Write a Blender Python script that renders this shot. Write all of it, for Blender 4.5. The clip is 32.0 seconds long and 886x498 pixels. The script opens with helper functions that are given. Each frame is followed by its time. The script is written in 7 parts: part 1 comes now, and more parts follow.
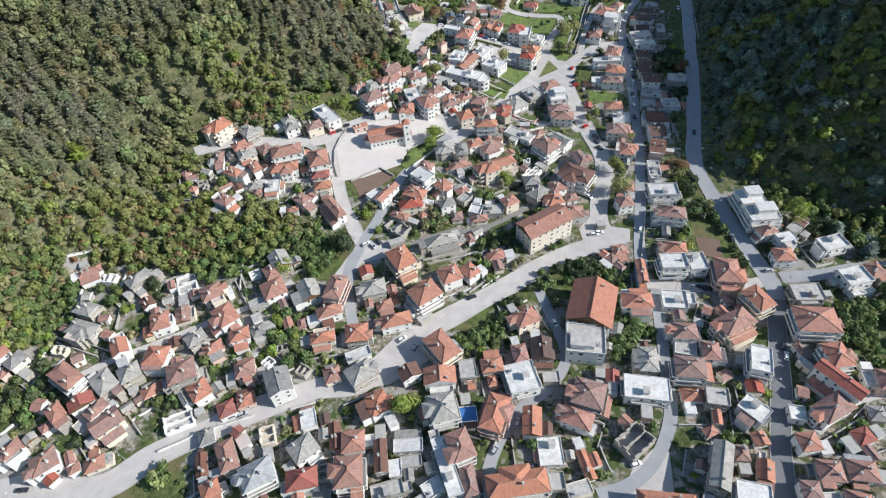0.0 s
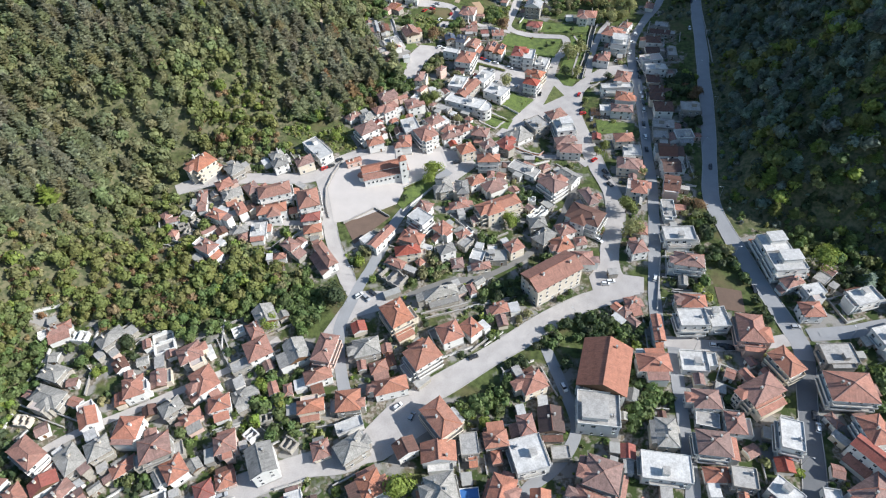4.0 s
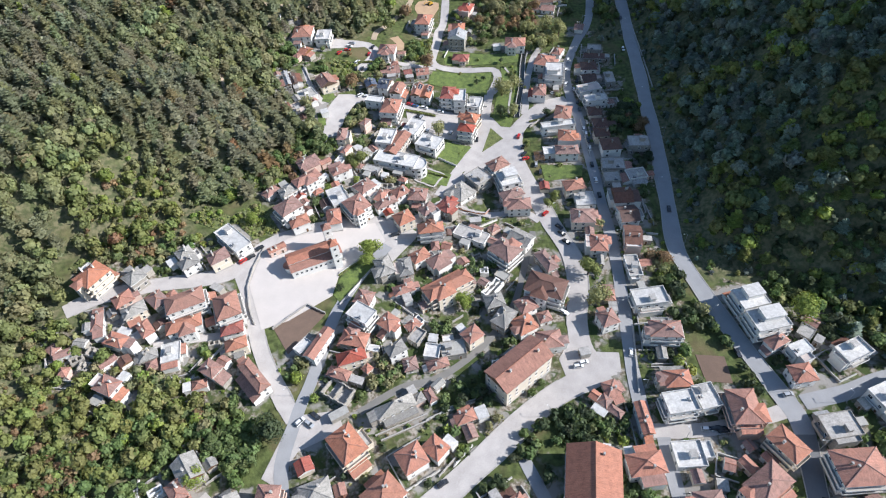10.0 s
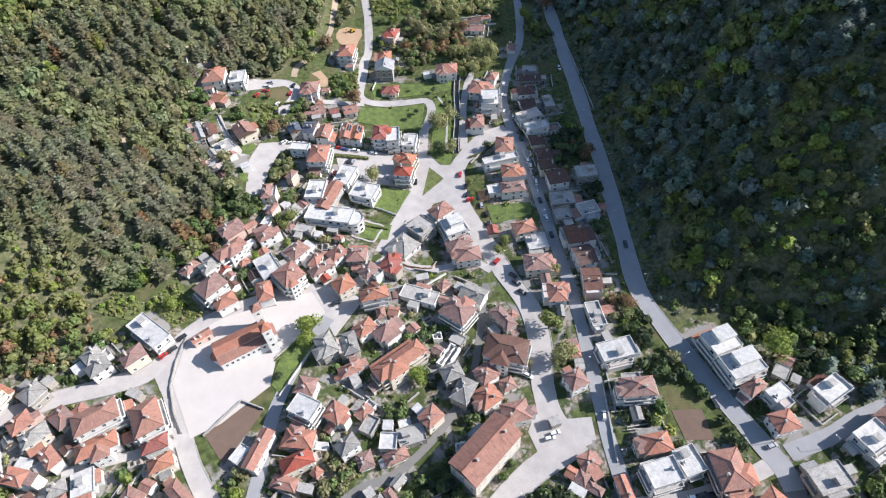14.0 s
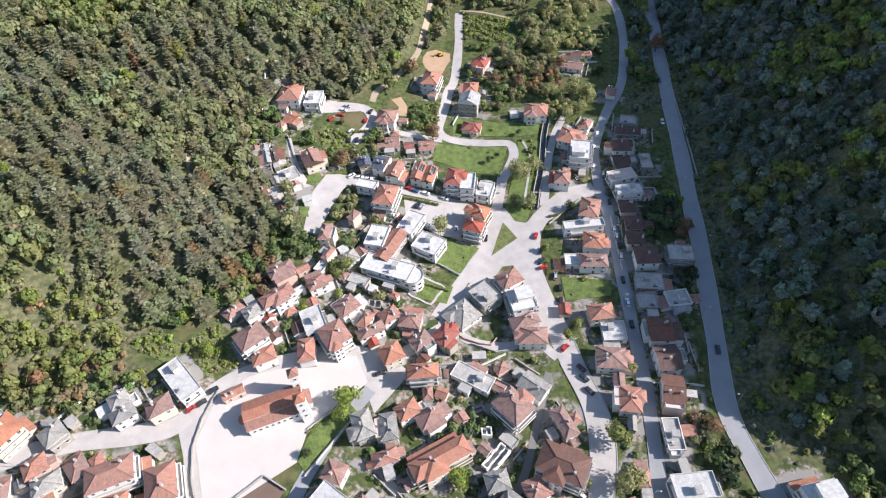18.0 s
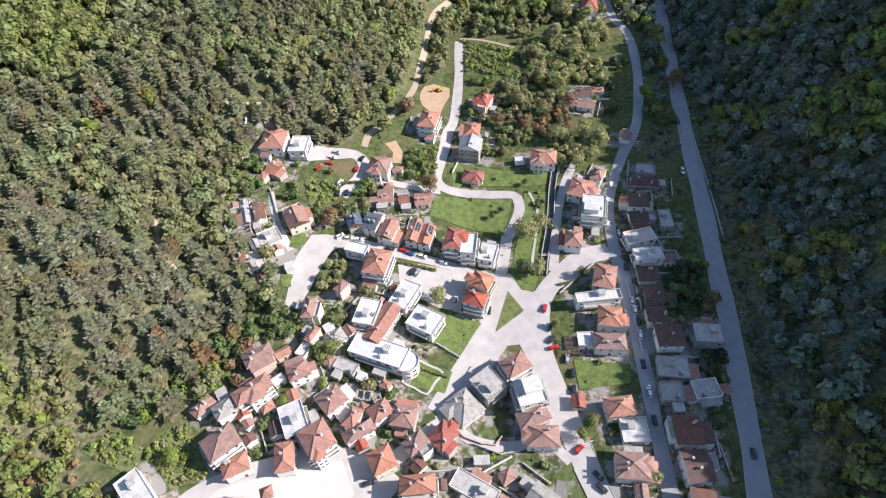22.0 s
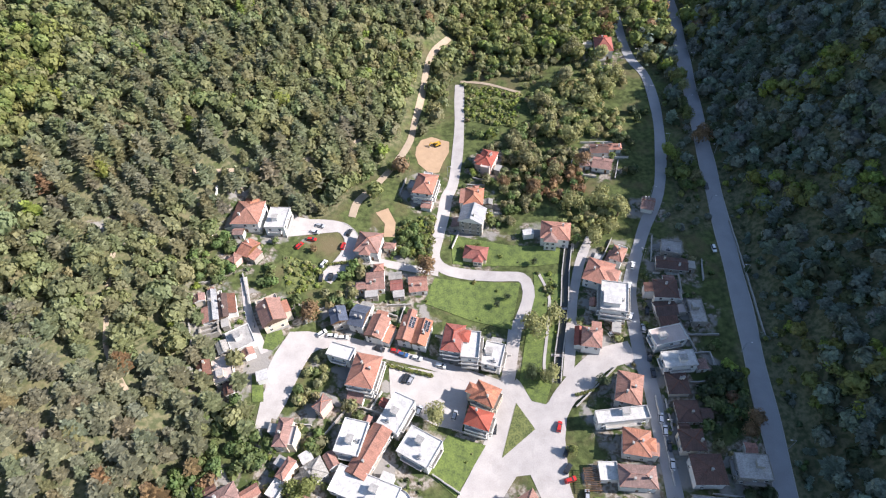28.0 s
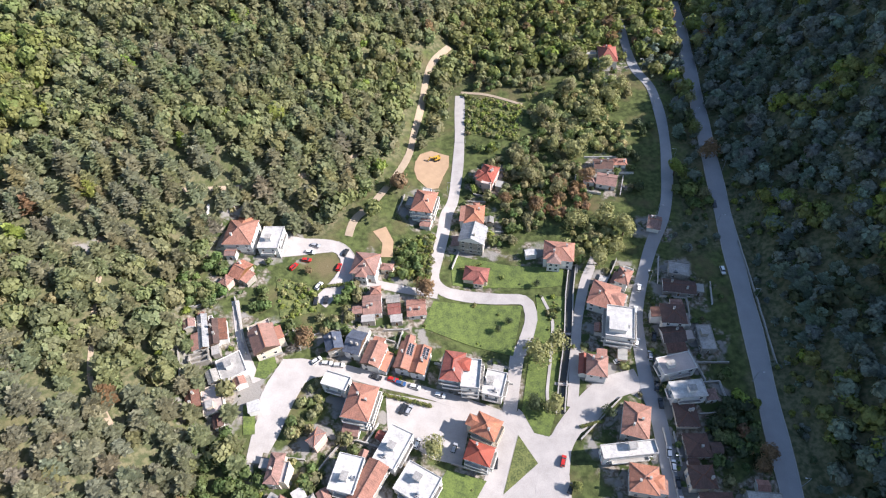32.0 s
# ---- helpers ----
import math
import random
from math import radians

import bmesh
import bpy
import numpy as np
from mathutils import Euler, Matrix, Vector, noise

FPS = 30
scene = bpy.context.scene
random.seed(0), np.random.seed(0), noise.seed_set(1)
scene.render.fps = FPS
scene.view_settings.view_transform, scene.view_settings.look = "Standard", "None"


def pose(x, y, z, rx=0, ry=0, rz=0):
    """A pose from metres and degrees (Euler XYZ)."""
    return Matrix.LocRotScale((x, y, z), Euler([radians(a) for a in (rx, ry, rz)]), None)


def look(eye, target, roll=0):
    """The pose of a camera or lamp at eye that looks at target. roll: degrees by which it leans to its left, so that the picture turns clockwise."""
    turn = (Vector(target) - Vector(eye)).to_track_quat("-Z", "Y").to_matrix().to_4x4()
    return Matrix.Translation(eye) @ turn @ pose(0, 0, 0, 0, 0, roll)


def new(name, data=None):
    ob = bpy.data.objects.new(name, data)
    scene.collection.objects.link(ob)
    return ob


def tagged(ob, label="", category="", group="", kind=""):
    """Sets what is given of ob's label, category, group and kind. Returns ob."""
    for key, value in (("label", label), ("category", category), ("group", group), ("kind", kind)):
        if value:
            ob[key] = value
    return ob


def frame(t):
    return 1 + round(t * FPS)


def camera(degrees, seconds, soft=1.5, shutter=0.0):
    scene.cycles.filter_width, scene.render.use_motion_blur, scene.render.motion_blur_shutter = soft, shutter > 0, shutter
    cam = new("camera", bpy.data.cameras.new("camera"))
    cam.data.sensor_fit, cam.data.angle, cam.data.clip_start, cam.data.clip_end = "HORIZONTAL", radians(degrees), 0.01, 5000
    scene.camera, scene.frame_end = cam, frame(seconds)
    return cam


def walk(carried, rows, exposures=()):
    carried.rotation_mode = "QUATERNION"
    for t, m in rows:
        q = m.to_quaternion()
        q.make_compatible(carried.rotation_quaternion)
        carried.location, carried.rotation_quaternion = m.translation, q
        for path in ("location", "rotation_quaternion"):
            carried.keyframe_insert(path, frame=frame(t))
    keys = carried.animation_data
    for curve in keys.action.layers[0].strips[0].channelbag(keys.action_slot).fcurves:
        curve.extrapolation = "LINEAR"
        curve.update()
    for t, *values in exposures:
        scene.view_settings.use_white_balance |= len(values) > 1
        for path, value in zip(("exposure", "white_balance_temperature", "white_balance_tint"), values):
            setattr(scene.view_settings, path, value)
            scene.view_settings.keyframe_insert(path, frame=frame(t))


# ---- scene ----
cam = camera(73.7, 32.0, 1.2)
METRES, EYE, TILT, LEAN, TURN = 280.0, 202.0, -47.7, 3.0, 0.0
ROWS = [
    (0.0, 0.0, 0.0, 0.0, 0.0, 0.0, -0.0),
    (0.5, -0.0001, 0.0086, 0.0095, -0.01, -0.02, 0.01),
    (1.0, 0.0003, 0.0178, 0.0198, -0.0, -0.03, 0.01),
    (1.5, 0.0004, 0.0259, 0.0295, -0.01, -0.03, 0.02),
    (2.0, 0.0003, 0.0337, 0.0376, -0.03, -0.06, 0.03),
    (2.5, 0.0005, 0.0411, 0.0449, -0.02, -0.04, 0.03),
    (3.0, 0.0009, 0.0569, 0.0627, -0.01, -0.06, 0.01),
    (3.5, 0.0009, 0.0671, 0.0741, -0.02, -0.08, 0.01),
    (5.5, 0.0008, 0.1083, 0.1207, -0.05, -0.25, -0.0),
    (6.0, 0.0004, 0.119, 0.1331, -0.08, -0.31, -0.01),
    (6.5, 0.001, 0.1298, 0.1446, -0.06, -0.29, -0.02),
    (7.0, 0.0023, 0.1407, 0.1567, 0.0, -0.3, -0.0),
    (7.5, 0.0014, 0.1517, 0.1688, -0.04, -0.3, -0.04),
    (8.0, 0.0023, 0.163, 0.1817, -0.1, -0.34, 0.06),
    (8.5, 0.0085, 0.1739, 0.1945, -1.49, -0.37, 2.11),
    (9.0, 0.0074, 0.1844, 0.2069, -5.0, -0.63, 6.13),
    (9.5, 0.0077, 0.1947, 0.218, -5.5, -0.69, 6.64),
    (10.0, 0.0096, 0.2046, 0.2283, -5.54, -0.67, 6.61),
    (10.5, 0.0122, 0.2142, 0.2389, -5.58, -0.68, 6.58),
    (11.0, 0.0193, 0.2235, 0.2492, -5.93, -0.74, 7.24),
    (11.5, 0.0231, 0.2331, 0.2606, -9.27, -1.31, 11.14),
    (12.0, 0.0234, 0.2443, 0.2726, -10.38, -1.52, 12.2),
    (12.5, 0.0281, 0.2555, 0.2844, -10.44, -1.5, 12.18),
    (13.0, 0.0331, 0.2671, 0.2975, -10.49, -1.54, 12.11),
    (13.5, 0.0389, 0.2782, 0.3097, -10.47, -1.57, 12.09),
    (14.0, 0.0447, 0.2914, 0.3237, -10.48, -1.59, 12.07),
    (14.5, 0.0504, 0.3041, 0.3374, -10.48, -1.64, 12.05),
    (15.0, 0.0509, 0.3165, 0.3525, -8.34, -1.31, 9.3),
    (15.5, 0.0607, 0.3275, 0.3663, -4.15, -0.87, 4.78),
    (17.5, 0.0713, 0.3774, 0.4196, -4.03, -0.99, 4.75),
    (18.0, 0.0732, 0.3903, 0.4335, -4.06, -1.03, 4.73),
    (18.5, 0.0763, 0.4035, 0.4477, -4.03, -1.08, 4.73),
    (19.0, 0.0784, 0.4167, 0.4622, -4.05, -1.12, 4.72),
    (19.5, 0.0809, 0.4298, 0.4771, -4.05, -1.18, 4.73),
    (20.0, 0.0832, 0.4433, 0.4915, -4.06, -1.2, 4.73),
    (20.5, 0.086, 0.4568, 0.5062, -4.04, -1.26, 4.73),
    (21.0, 0.0883, 0.4703, 0.5209, -4.06, -1.31, 4.71),
    (21.5, 0.0908, 0.4837, 0.5354, -4.05, -1.34, 4.7),
    (22.0, 0.0934, 0.4969, 0.5504, -4.05, -1.42, 4.7),
    (22.5, 0.0961, 0.5102, 0.5651, -4.05, -1.48, 4.7),
    (23.0, 0.098, 0.5233, 0.58, -4.09, -1.55, 4.68),
    (23.5, 0.1004, 0.5368, 0.594, -4.1, -1.57, 4.67),
    (24.0, 0.103, 0.55, 0.6089, -4.1, -1.65, 4.65),
    (24.5, 0.105, 0.563, 0.6229, -4.13, -1.66, 4.63),
    (25.0, 0.1072, 0.576, 0.6369, -4.14, -1.71, 4.63),
    (25.5, 0.1097, 0.5888, 0.6505, -4.12, -1.74, 4.62),
    (27.5, 0.1161, 0.6253, 0.6886, -4.08, -1.79, 4.63),
    (28.0, 0.1169, 0.6304, 0.6939, -4.08, -1.79, 4.61),
    (28.5, 0.1178, 0.6348, 0.6981, -4.07, -1.78, 4.61),
    (29.0, 0.1183, 0.6385, 0.7019, -4.08, -1.82, 4.59),
    (29.5, 0.1188, 0.6421, 0.7055, -4.09, -1.84, 4.57),
    (30.0, 0.1192, 0.6454, 0.7094, -4.1, -1.88, 4.56),
    (30.5, 0.12, 0.6504, 0.7147, -4.1, -1.9, 4.54),
    (31.0, 0.1209, 0.6559, 0.7203, -4.11, -1.89, 4.52),
    (31.5, 0.1215, 0.6596, 0.7242, -4.12, -1.92, 4.5),
    (32.0, 0.1221, 0.6635, 0.7286, -4.12, -1.97, 4.48),
]
walk(cam, [(t, pose(0, 0, EYE, TILT, LEAN, TURN) @ pose(METRES * x, METRES * y, METRES * z, 90 + pitch, roll, yaw)) for t, x, y, z, yaw, pitch, roll in ROWS], exposures=[(0.0, 0.56, 6080, 7), (9.0, 0.69, 6000, 10), (19.0, 0.88, 6250, 15), (28.0, 0.99, 6320, 16), (32.0, 0.99, 6320, 16)])
from mathutils import geometry

# ---------------------------------------------------------------- light
SUN_EL, SUN_AZ = 32.0, 98.0          # degrees above the horizon; clockwise from +y
world = bpy.data.worlds.new("world")
scene.world = world
world.use_nodes = True
wn = world.node_tree
sky = wn.nodes.new("ShaderNodeTexSky")
sky.sky_type, sky.sun_disc = "NISHITA", False
sky.air_density, sky.ozone_density = 1.4, 4.0
sky.sun_elevation, sky.sun_rotation = radians(SUN_EL), radians(SUN_AZ)
wn.nodes["Background"].inputs["Strength"].default_value = 0.096
wn.links.new(sky.outputs["Color"], wn.nodes["Background"].inputs["Color"])
sun = new("sun", bpy.data.lights.new("sun", "SUN"))
sun.data.energy, sun.data.angle, sun.data.color = 5.0, radians(0.5), (1.0, 0.945, 0.88)
sun_dir = Vector((math.cos(radians(SUN_EL)) * math.sin(radians(SUN_AZ)), math.cos(radians(SUN_EL)) * math.cos(radians(SUN_AZ)), math.sin(radians(SUN_EL))))
sun.matrix_world = look(sun_dir * 600, (0, 0, 0))

# ---------------------------------------------------------------- materials
MATS = {}


def material(name, base, rough=0.85, second=None, scale=3.0, fine=14.0, amount=0.35, bump=0.3, bump_scale=None, metal=0.0, random_hue=0.0, spec=0.3):
    """A surface with variation at two scales in metres, relief, and a shift from object to object."""
    m = bpy.data.materials.new(name)
    m.use_nodes = True
    t = m.node_tree
    b = t.nodes["Principled BSDF"]
    b.inputs["Roughness"].default_value = rough
    b.inputs["Metallic"].default_value = metal
    b.inputs["Specular IOR Level"].default_value = spec
    second = second or tuple(c * 0.6 for c in base)
    geo = t.nodes.new("ShaderNodeNewGeometry")
    big = t.nodes.new("ShaderNodeTexNoise")
    big.inputs["Scale"].default_value, big.inputs["Detail"].default_value = 1.0 / scale, 4
    small = t.nodes.new("ShaderNodeTexNoise")
    small.inputs["Scale"].default_value, small.inputs["Detail"].default_value = fine / 5.0, 6
    for n in (big, small):
        t.links.new(geo.outputs["Position"], n.inputs["Vector"])
    add = t.nodes.new("ShaderNodeMath")
    add.operation = "ADD"
    t.links.new(big.outputs["Fac"], add.inputs[0])
    t.links.new(small.outputs["Fac"], add.inputs[1])
    ramp = t.nodes.new("ShaderNodeMapRange")
    ramp.inputs["From Min"].default_value, ramp.inputs["From Max"].default_value = 1.0 - amount, 1.0 + amount
    t.links.new(add.outputs[0], ramp.inputs["Value"])
    mix = t.nodes.new("ShaderNodeMix")
    mix.data_type = "RGBA"
    mix.inputs["A"].default_value, mix.inputs["B"].default_value = (*base, 1), (*second, 1)
    t.links.new(ramp.outputs["Result"], mix.inputs["Factor"])
    colour = mix.outputs["Result"]
    if random_hue:
        info = t.nodes.new("ShaderNodeObjectInfo")
        span = t.nodes.new("ShaderNodeMapRange")
        span.inputs["To Min"].default_value, span.inputs["To Max"].default_value = 1 - random_hue, 1 + random_hue
        t.links.new(info.outputs["Random"], span.inputs["Value"])
        hsv = t.nodes.new("ShaderNodeHueSaturation")
        t.links.new(span.outputs["Result"], hsv.inputs["Value"])
        t.links.new(span.outputs["Result"], hsv.inputs["Saturation"])
        t.links.new(colour, hsv.inputs["Color"])
        colour = hsv.outputs["Color"]
    t.links.new(colour, b.inputs["Base Color"])
    if bump:
        rel = t.nodes.new("ShaderNodeBump")
        rel.inputs["Strength"].default_value, rel.inputs["Distance"].default_value = bump, 0.1
        t.links.new(small.outputs["Fac"], rel.inputs["Height"])
        t.links.new(rel.outputs["Normal"], b.inputs["Normal"])
    MATS[name] = m
    return m


def tile_material(name, base, second, random_hue=0.26):
    """Clay tiles: rows across the slope, patchy ageing, a little lichen."""
    m = material(name, base, 0.8, second, 2.2, 16.0, 0.32, 0.0, random_hue=random_hue)
    t = m.node_tree
    b = t.nodes["Principled BSDF"]
    uv = t.nodes.new("ShaderNodeUVMap")
    brick = t.nodes.new("ShaderNodeTexBrick")
    brick.inputs["Scale"].default_value = 1.0
    brick.inputs["Brick Width"].default_value, brick.inputs["Row Height"].default_value, brick.inputs["Mortar Size"].default_value = 0.28, 0.36, 0.035
    brick.inputs["Color1"].default_value, brick.inputs["Color2"].default_value, brick.inputs["Mortar"].default_value = (1, 1, 1, 1), (0.72, 0.72, 0.72, 1), (0.3, 0.3, 0.3, 1)
    t.links.new(uv.outputs["UV"], brick.inputs["Vector"])
    old = b.inputs["Base Color"].links[0].from_socket
    # rain streaks down the slope and patches of relaid tiles
    for size, lo, hi, dark in (((2.2, 0.3, 1), 0.42, 0.66, 0.78), ((0.45, 0.6, 1), 0.52, 0.60, 0.88), ((0.8, 0.5, 1), 0.60, 0.66, 1.1)):
        place = t.nodes.new("ShaderNodeMapping")
        place.inputs["Scale"].default_value = size
        t.links.new(uv.outputs["UV"], place.inputs["Vector"])
        info = t.nodes.new("ShaderNodeObjectInfo")
        shift = t.nodes.new("ShaderNodeVectorMath")
        shift.operation = "SCALE"
        shift.inputs[0].default_value = (37.0, 19.0, 53.0)
        t.links.new(info.outputs["Random"], shift.inputs["Scale"])
        t.links.new(shift.outputs["Vector"], place.inputs["Location"])
        streak = t.nodes.new("ShaderNodeTexNoise")
        streak.inputs["Scale"].default_value, streak.inputs["Detail"].default_value = 1.0, 4
        t.links.new(place.outputs["Vector"], streak.inputs["Vector"])
        span = t.nodes.new("ShaderNodeMapRange")
        span.inputs["From Min"].default_value, span.inputs["From Max"].default_value = lo, hi
        span.inputs["To Min"].default_value, span.inputs["To Max"].default_value = 1.0, dark
        t.links.new(streak.outputs["Fac"], span.inputs["Value"])
        worn = t.nodes.new("ShaderNodeHueSaturation")
        t.links.new(span.outputs["Result"], worn.inputs["Value"])
        t.links.new(old, worn.inputs["Color"])
        old = worn.outputs["Color"]
    mult = t.nodes.new("ShaderNodeMix")
    mult.data_type, mult.blend_type = "RGBA", "MULTIPLY"
    mult.inputs["Factor"].default_value = 0.55
    t.links.new(old, mult.inputs["A"])
    t.links.new(brick.outputs["Color"], mult.inputs["B"])
    t.links.new(mult.outputs["Result"], b.inputs["Base Color"])
    rel = t.nodes.new("ShaderNodeBump")
    rel.inputs["Strength"].default_value, rel.inputs["Distance"].default_value = 0.16, 0.04
    t.links.new(brick.outputs["Color"], rel.inputs["Height"])
    t.links.new(rel.outputs["Normal"], b.inputs["Normal"])
    return m


def leaf_material(name):
    """Foliage: the tint is carried by each tree, and each clump of leaves differs a little."""
    m = bpy.data.materials.new(name)
    m.use_nodes = True
    t = m.node_tree
    b = t.nodes["Principled BSDF"]
    b.inputs["Roughness"].default_value, b.inputs["Specular IOR Level"].default_value = 0.65, 0.25
    att = t.nodes.new("ShaderNodeAttribute")
    att.attribute_name = "tint"
    geo = t.nodes.new("ShaderNodeNewGeometry")
    span = t.nodes.new("ShaderNodeMapRange")
    span.inputs["To Min"].default_value, span.inputs["To Max"].default_value = 0.8, 1.2
    t.links.new(geo.outputs["Random Per Island"], span.inputs["Value"])
    hsv = t.nodes.new("ShaderNodeHueSaturation")
    t.links.new(span.outputs["Result"], hsv.inputs["Value"])
    t.links.new(att.outputs["Color"], hsv.inputs["Color"])
    n = t.nodes.new("ShaderNodeTexNoise")
    n.inputs["Scale"].default_value, n.inputs["Detail"].default_value = 1.5, 5
    t.links.new(geo.outputs["Position"], n.inputs["Vector"])
    s2 = t.nodes.new("ShaderNodeMapRange")
    s2.inputs["From Min"].default_value, s2.inputs["From Max"].default_value = 0.34, 0.68
    s2.inputs["To Min"].default_value, s2.inputs["To Max"].default_value = 0.72, 1.28
    t.links.new(n.outputs["Fac"], s2.inputs["Value"])
    h2 = t.nodes.new("ShaderNodeHueSaturation")
    t.links.new(s2.outputs["Result"], h2.inputs["Value"])
    t.links.new(hsv.outputs["Color"], h2.inputs["Color"])
    t.links.new(h2.outputs["Color"], b.inputs["Base Color"])
    thin = t.nodes.new("ShaderNodeBsdfTranslucent")
    t.links.new(h2.outputs["Color"], thin.inputs["Color"])
    both = t.nodes.new("ShaderNodeMixShader")
    both.inputs["Fac"].default_value = 0.42
    t.links.new(b.outputs["BSDF"], both.inputs[1])
    t.links.new(thin.outputs["BSDF"], both.inputs[2])
    t.links.new(both.outputs["Shader"], t.nodes["Material Output"].inputs["Surface"])
    MATS[name] = m
    return m


tile_material("roof_t", (0.49, 0.258, 0.20), (0.31, 0.185, 0.15))
tile_material("roof_o", (0.50, 0.235, 0.16), (0.37, 0.20, 0.15), 0.16)
tile_material("roof_x", (0.43, 0.12, 0.09), (0.33, 0.13, 0.10), 0.15)
tile_material("roof_n", (0.45, 0.205, 0.14), (0.36, 0.175, 0.125), 0.12)
material("wall_orange", (0.55, 0.25, 0.13), 0.85, (0.45, 0.22, 0.13), 2.5, 10, 0.4, 0.1)
material("machine_yellow", (0.60, 0.36, 0.04), 0.5, (0.48, 0.28, 0.04), 1.5, 10, 0.4, 0.0)
tile_material("roof_k", (0.20, 0.105, 0.08), (0.14, 0.09, 0.075))
tile_material("roof_s", (0.44, 0.415, 0.38), (0.26, 0.25, 0.225))
tile_material("roof_l", (0.46, 0.46, 0.46), (0.34, 0.34, 0.34), 0.08)
tile_material("roof_b", (0.13, 0.15, 0.20), (0.09, 0.11, 0.15), 0.08)
material("flat_w", (0.60, 0.585, 0.56), 0.8, (0.37, 0.355, 0.335), 1.8, 9, 0.3, 0.15, random_hue=0.12)
material("flat_c", (0.44, 0.415, 0.385), 0.9, (0.24, 0.23, 0.215), 2.0, 10, 0.32, 0.2, random_hue=0.12)
material("flat_p", (0.52, 0.44, 0.40), 0.9, (0.40, 0.34, 0.31), 3.0, 10, 0.45, 0.2)
material("flat_b", (0.05, 0.15, 0.38), 0.6, (0.04, 0.11, 0.28), 2.0, 10, 0.4, 0.2)
material("flat_s", (0.40, 0.385, 0.35), 0.9, (0.27, 0.26, 0.24), 2.0, 10, 0.4, 0.3)
material("flat_k", (0.24, 0.16, 0.13), 0.9, (0.17, 0.125, 0.11), 2.0, 10, 0.4, 0.3)
material("wall_white", (0.74, 0.72, 0.68), 0.85, (0.60, 0.58, 0.54), 2.5, 10, 0.45, 0.1, random_hue=0.07)
material("wall_cream", (0.66, 0.58, 0.46), 0.85, (0.54, 0.47, 0.38), 2.5, 10, 0.45, 0.1, random_hue=0.12)
material("wall_stone", (0.40, 0.37, 0.32), 0.95, (0.22, 0.20, 0.175), 0.9, 16, 0.3, 0.8, random_hue=0.12)
material("wall_pink", (0.60, 0.43, 0.36), 0.85, (0.50, 0.37, 0.31), 2.5, 10, 0.45, 0.1, random_hue=0.1)
material("concrete", (0.42, 0.40, 0.37), 0.9, (0.30, 0.285, 0.265), 2.0, 12, 0.4, 0.2)
material("glass", (0.03, 0.035, 0.045), 0.12, (0.02, 0.025, 0.03), 3, 5, 0.4, 0.0, spec=0.6)
material("frame_white", (0.70, 0.69, 0.66), 0.6, (0.6, 0.59, 0.57), 2, 8, 0.4, 0.0)
material("door_wood", (0.16, 0.09, 0.05), 0.6, (0.10, 0.06, 0.035), 0.6, 16, 0.4, 0.1, random_hue=0.2)
material("metal_grey", (0.42, 0.43, 0.44), 0.45, (0.33, 0.34, 0.35), 1.5, 8, 0.4, 0.0, metal=0.5)
material("asphalt", (0.31, 0.31, 0.315), 0.9, (0.235, 0.235, 0.238), 5.0, 18, 0.4, 0.15)
material("pale", (0.455, 0.42, 0.395), 0.92, (0.33, 0.305, 0.285), 5.0, 14, 0.32, 0.15)
material("dark", (0.20, 0.19, 0.175), 0.92, (0.15, 0.145, 0.135), 4.0, 14, 0.4, 0.2)
material("dirt", (0.40, 0.32, 0.23), 0.95, (0.28, 0.22, 0.16), 3.0, 14, 0.4, 0.4)
material("paving", (0.50, 0.455, 0.42), 0.9, (0.43, 0.392, 0.362), 5.0, 16, 0.4, 0.15)
material("soil", (0.17, 0.115, 0.085), 0.95, (0.12, 0.085, 0.065), 3.0, 14, 0.4, 0.4)
material("sand", (0.42, 0.29, 0.18), 0.95, (0.30, 0.205, 0.13), 3.0, 14, 0.4, 0.4)
material("grass", (0.145, 0.19, 0.048), 0.95, (0.065, 0.09, 0.03), 3.0, 8, 0.22, 0.8)
material("dry_grass", (0.165, 0.178, 0.062), 0.95, (0.065, 0.085, 0.03), 2.5, 8, 0.2, 0.8)
material("water", (0.03, 0.035, 0.03), 0.2, (0.045, 0.045, 0.035), 2.0, 10, 0.4, 0.3, spec=0.5)
# the asphalt again, with the shade of the houses put into a darker colour
material("shaded_asphalt", (0.17, 0.172, 0.178), 0.9, (0.12, 0.122, 0.126), 6.0, 18, 0.4, 0.15)
material("bark", (0.14, 0.105, 0.075), 0.95, (0.08, 0.06, 0.045), 0.5, 20, 0.4, 0.5)
material("tyre", (0.02, 0.02, 0.02), 0.8, None, 1, 8, 0.4, 0.0)
leaf_material("leaves")
ROOF_WALL = {"white": "wall_white", "cream": "wall_cream", "stone": "wall_stone", "pink": "wall_pink"}

# ---------------------------------------------------------------- the lie of the land
YL = (-300, 0, 100, 170, 200, 240, 280, 300, 320, 345, 370, 400, 450, 470, 500, 540, 570, 650, 900, 1600)
XL = (-330, -215, -195, -180, -150, -165, -165, -115, -88, -64, -48, -62, -65, -20, 20, 40, 55, 90, 180, 300)
YR = (-300, 0, 190, 215, 235, 250, 281, 326, 386, 434, 501, 580, 633, 900, 1600)
XR = (300, 215, 208, 180, 156, 140, 143, 156, 169, 180, 195, 212, 224, 290, 420)


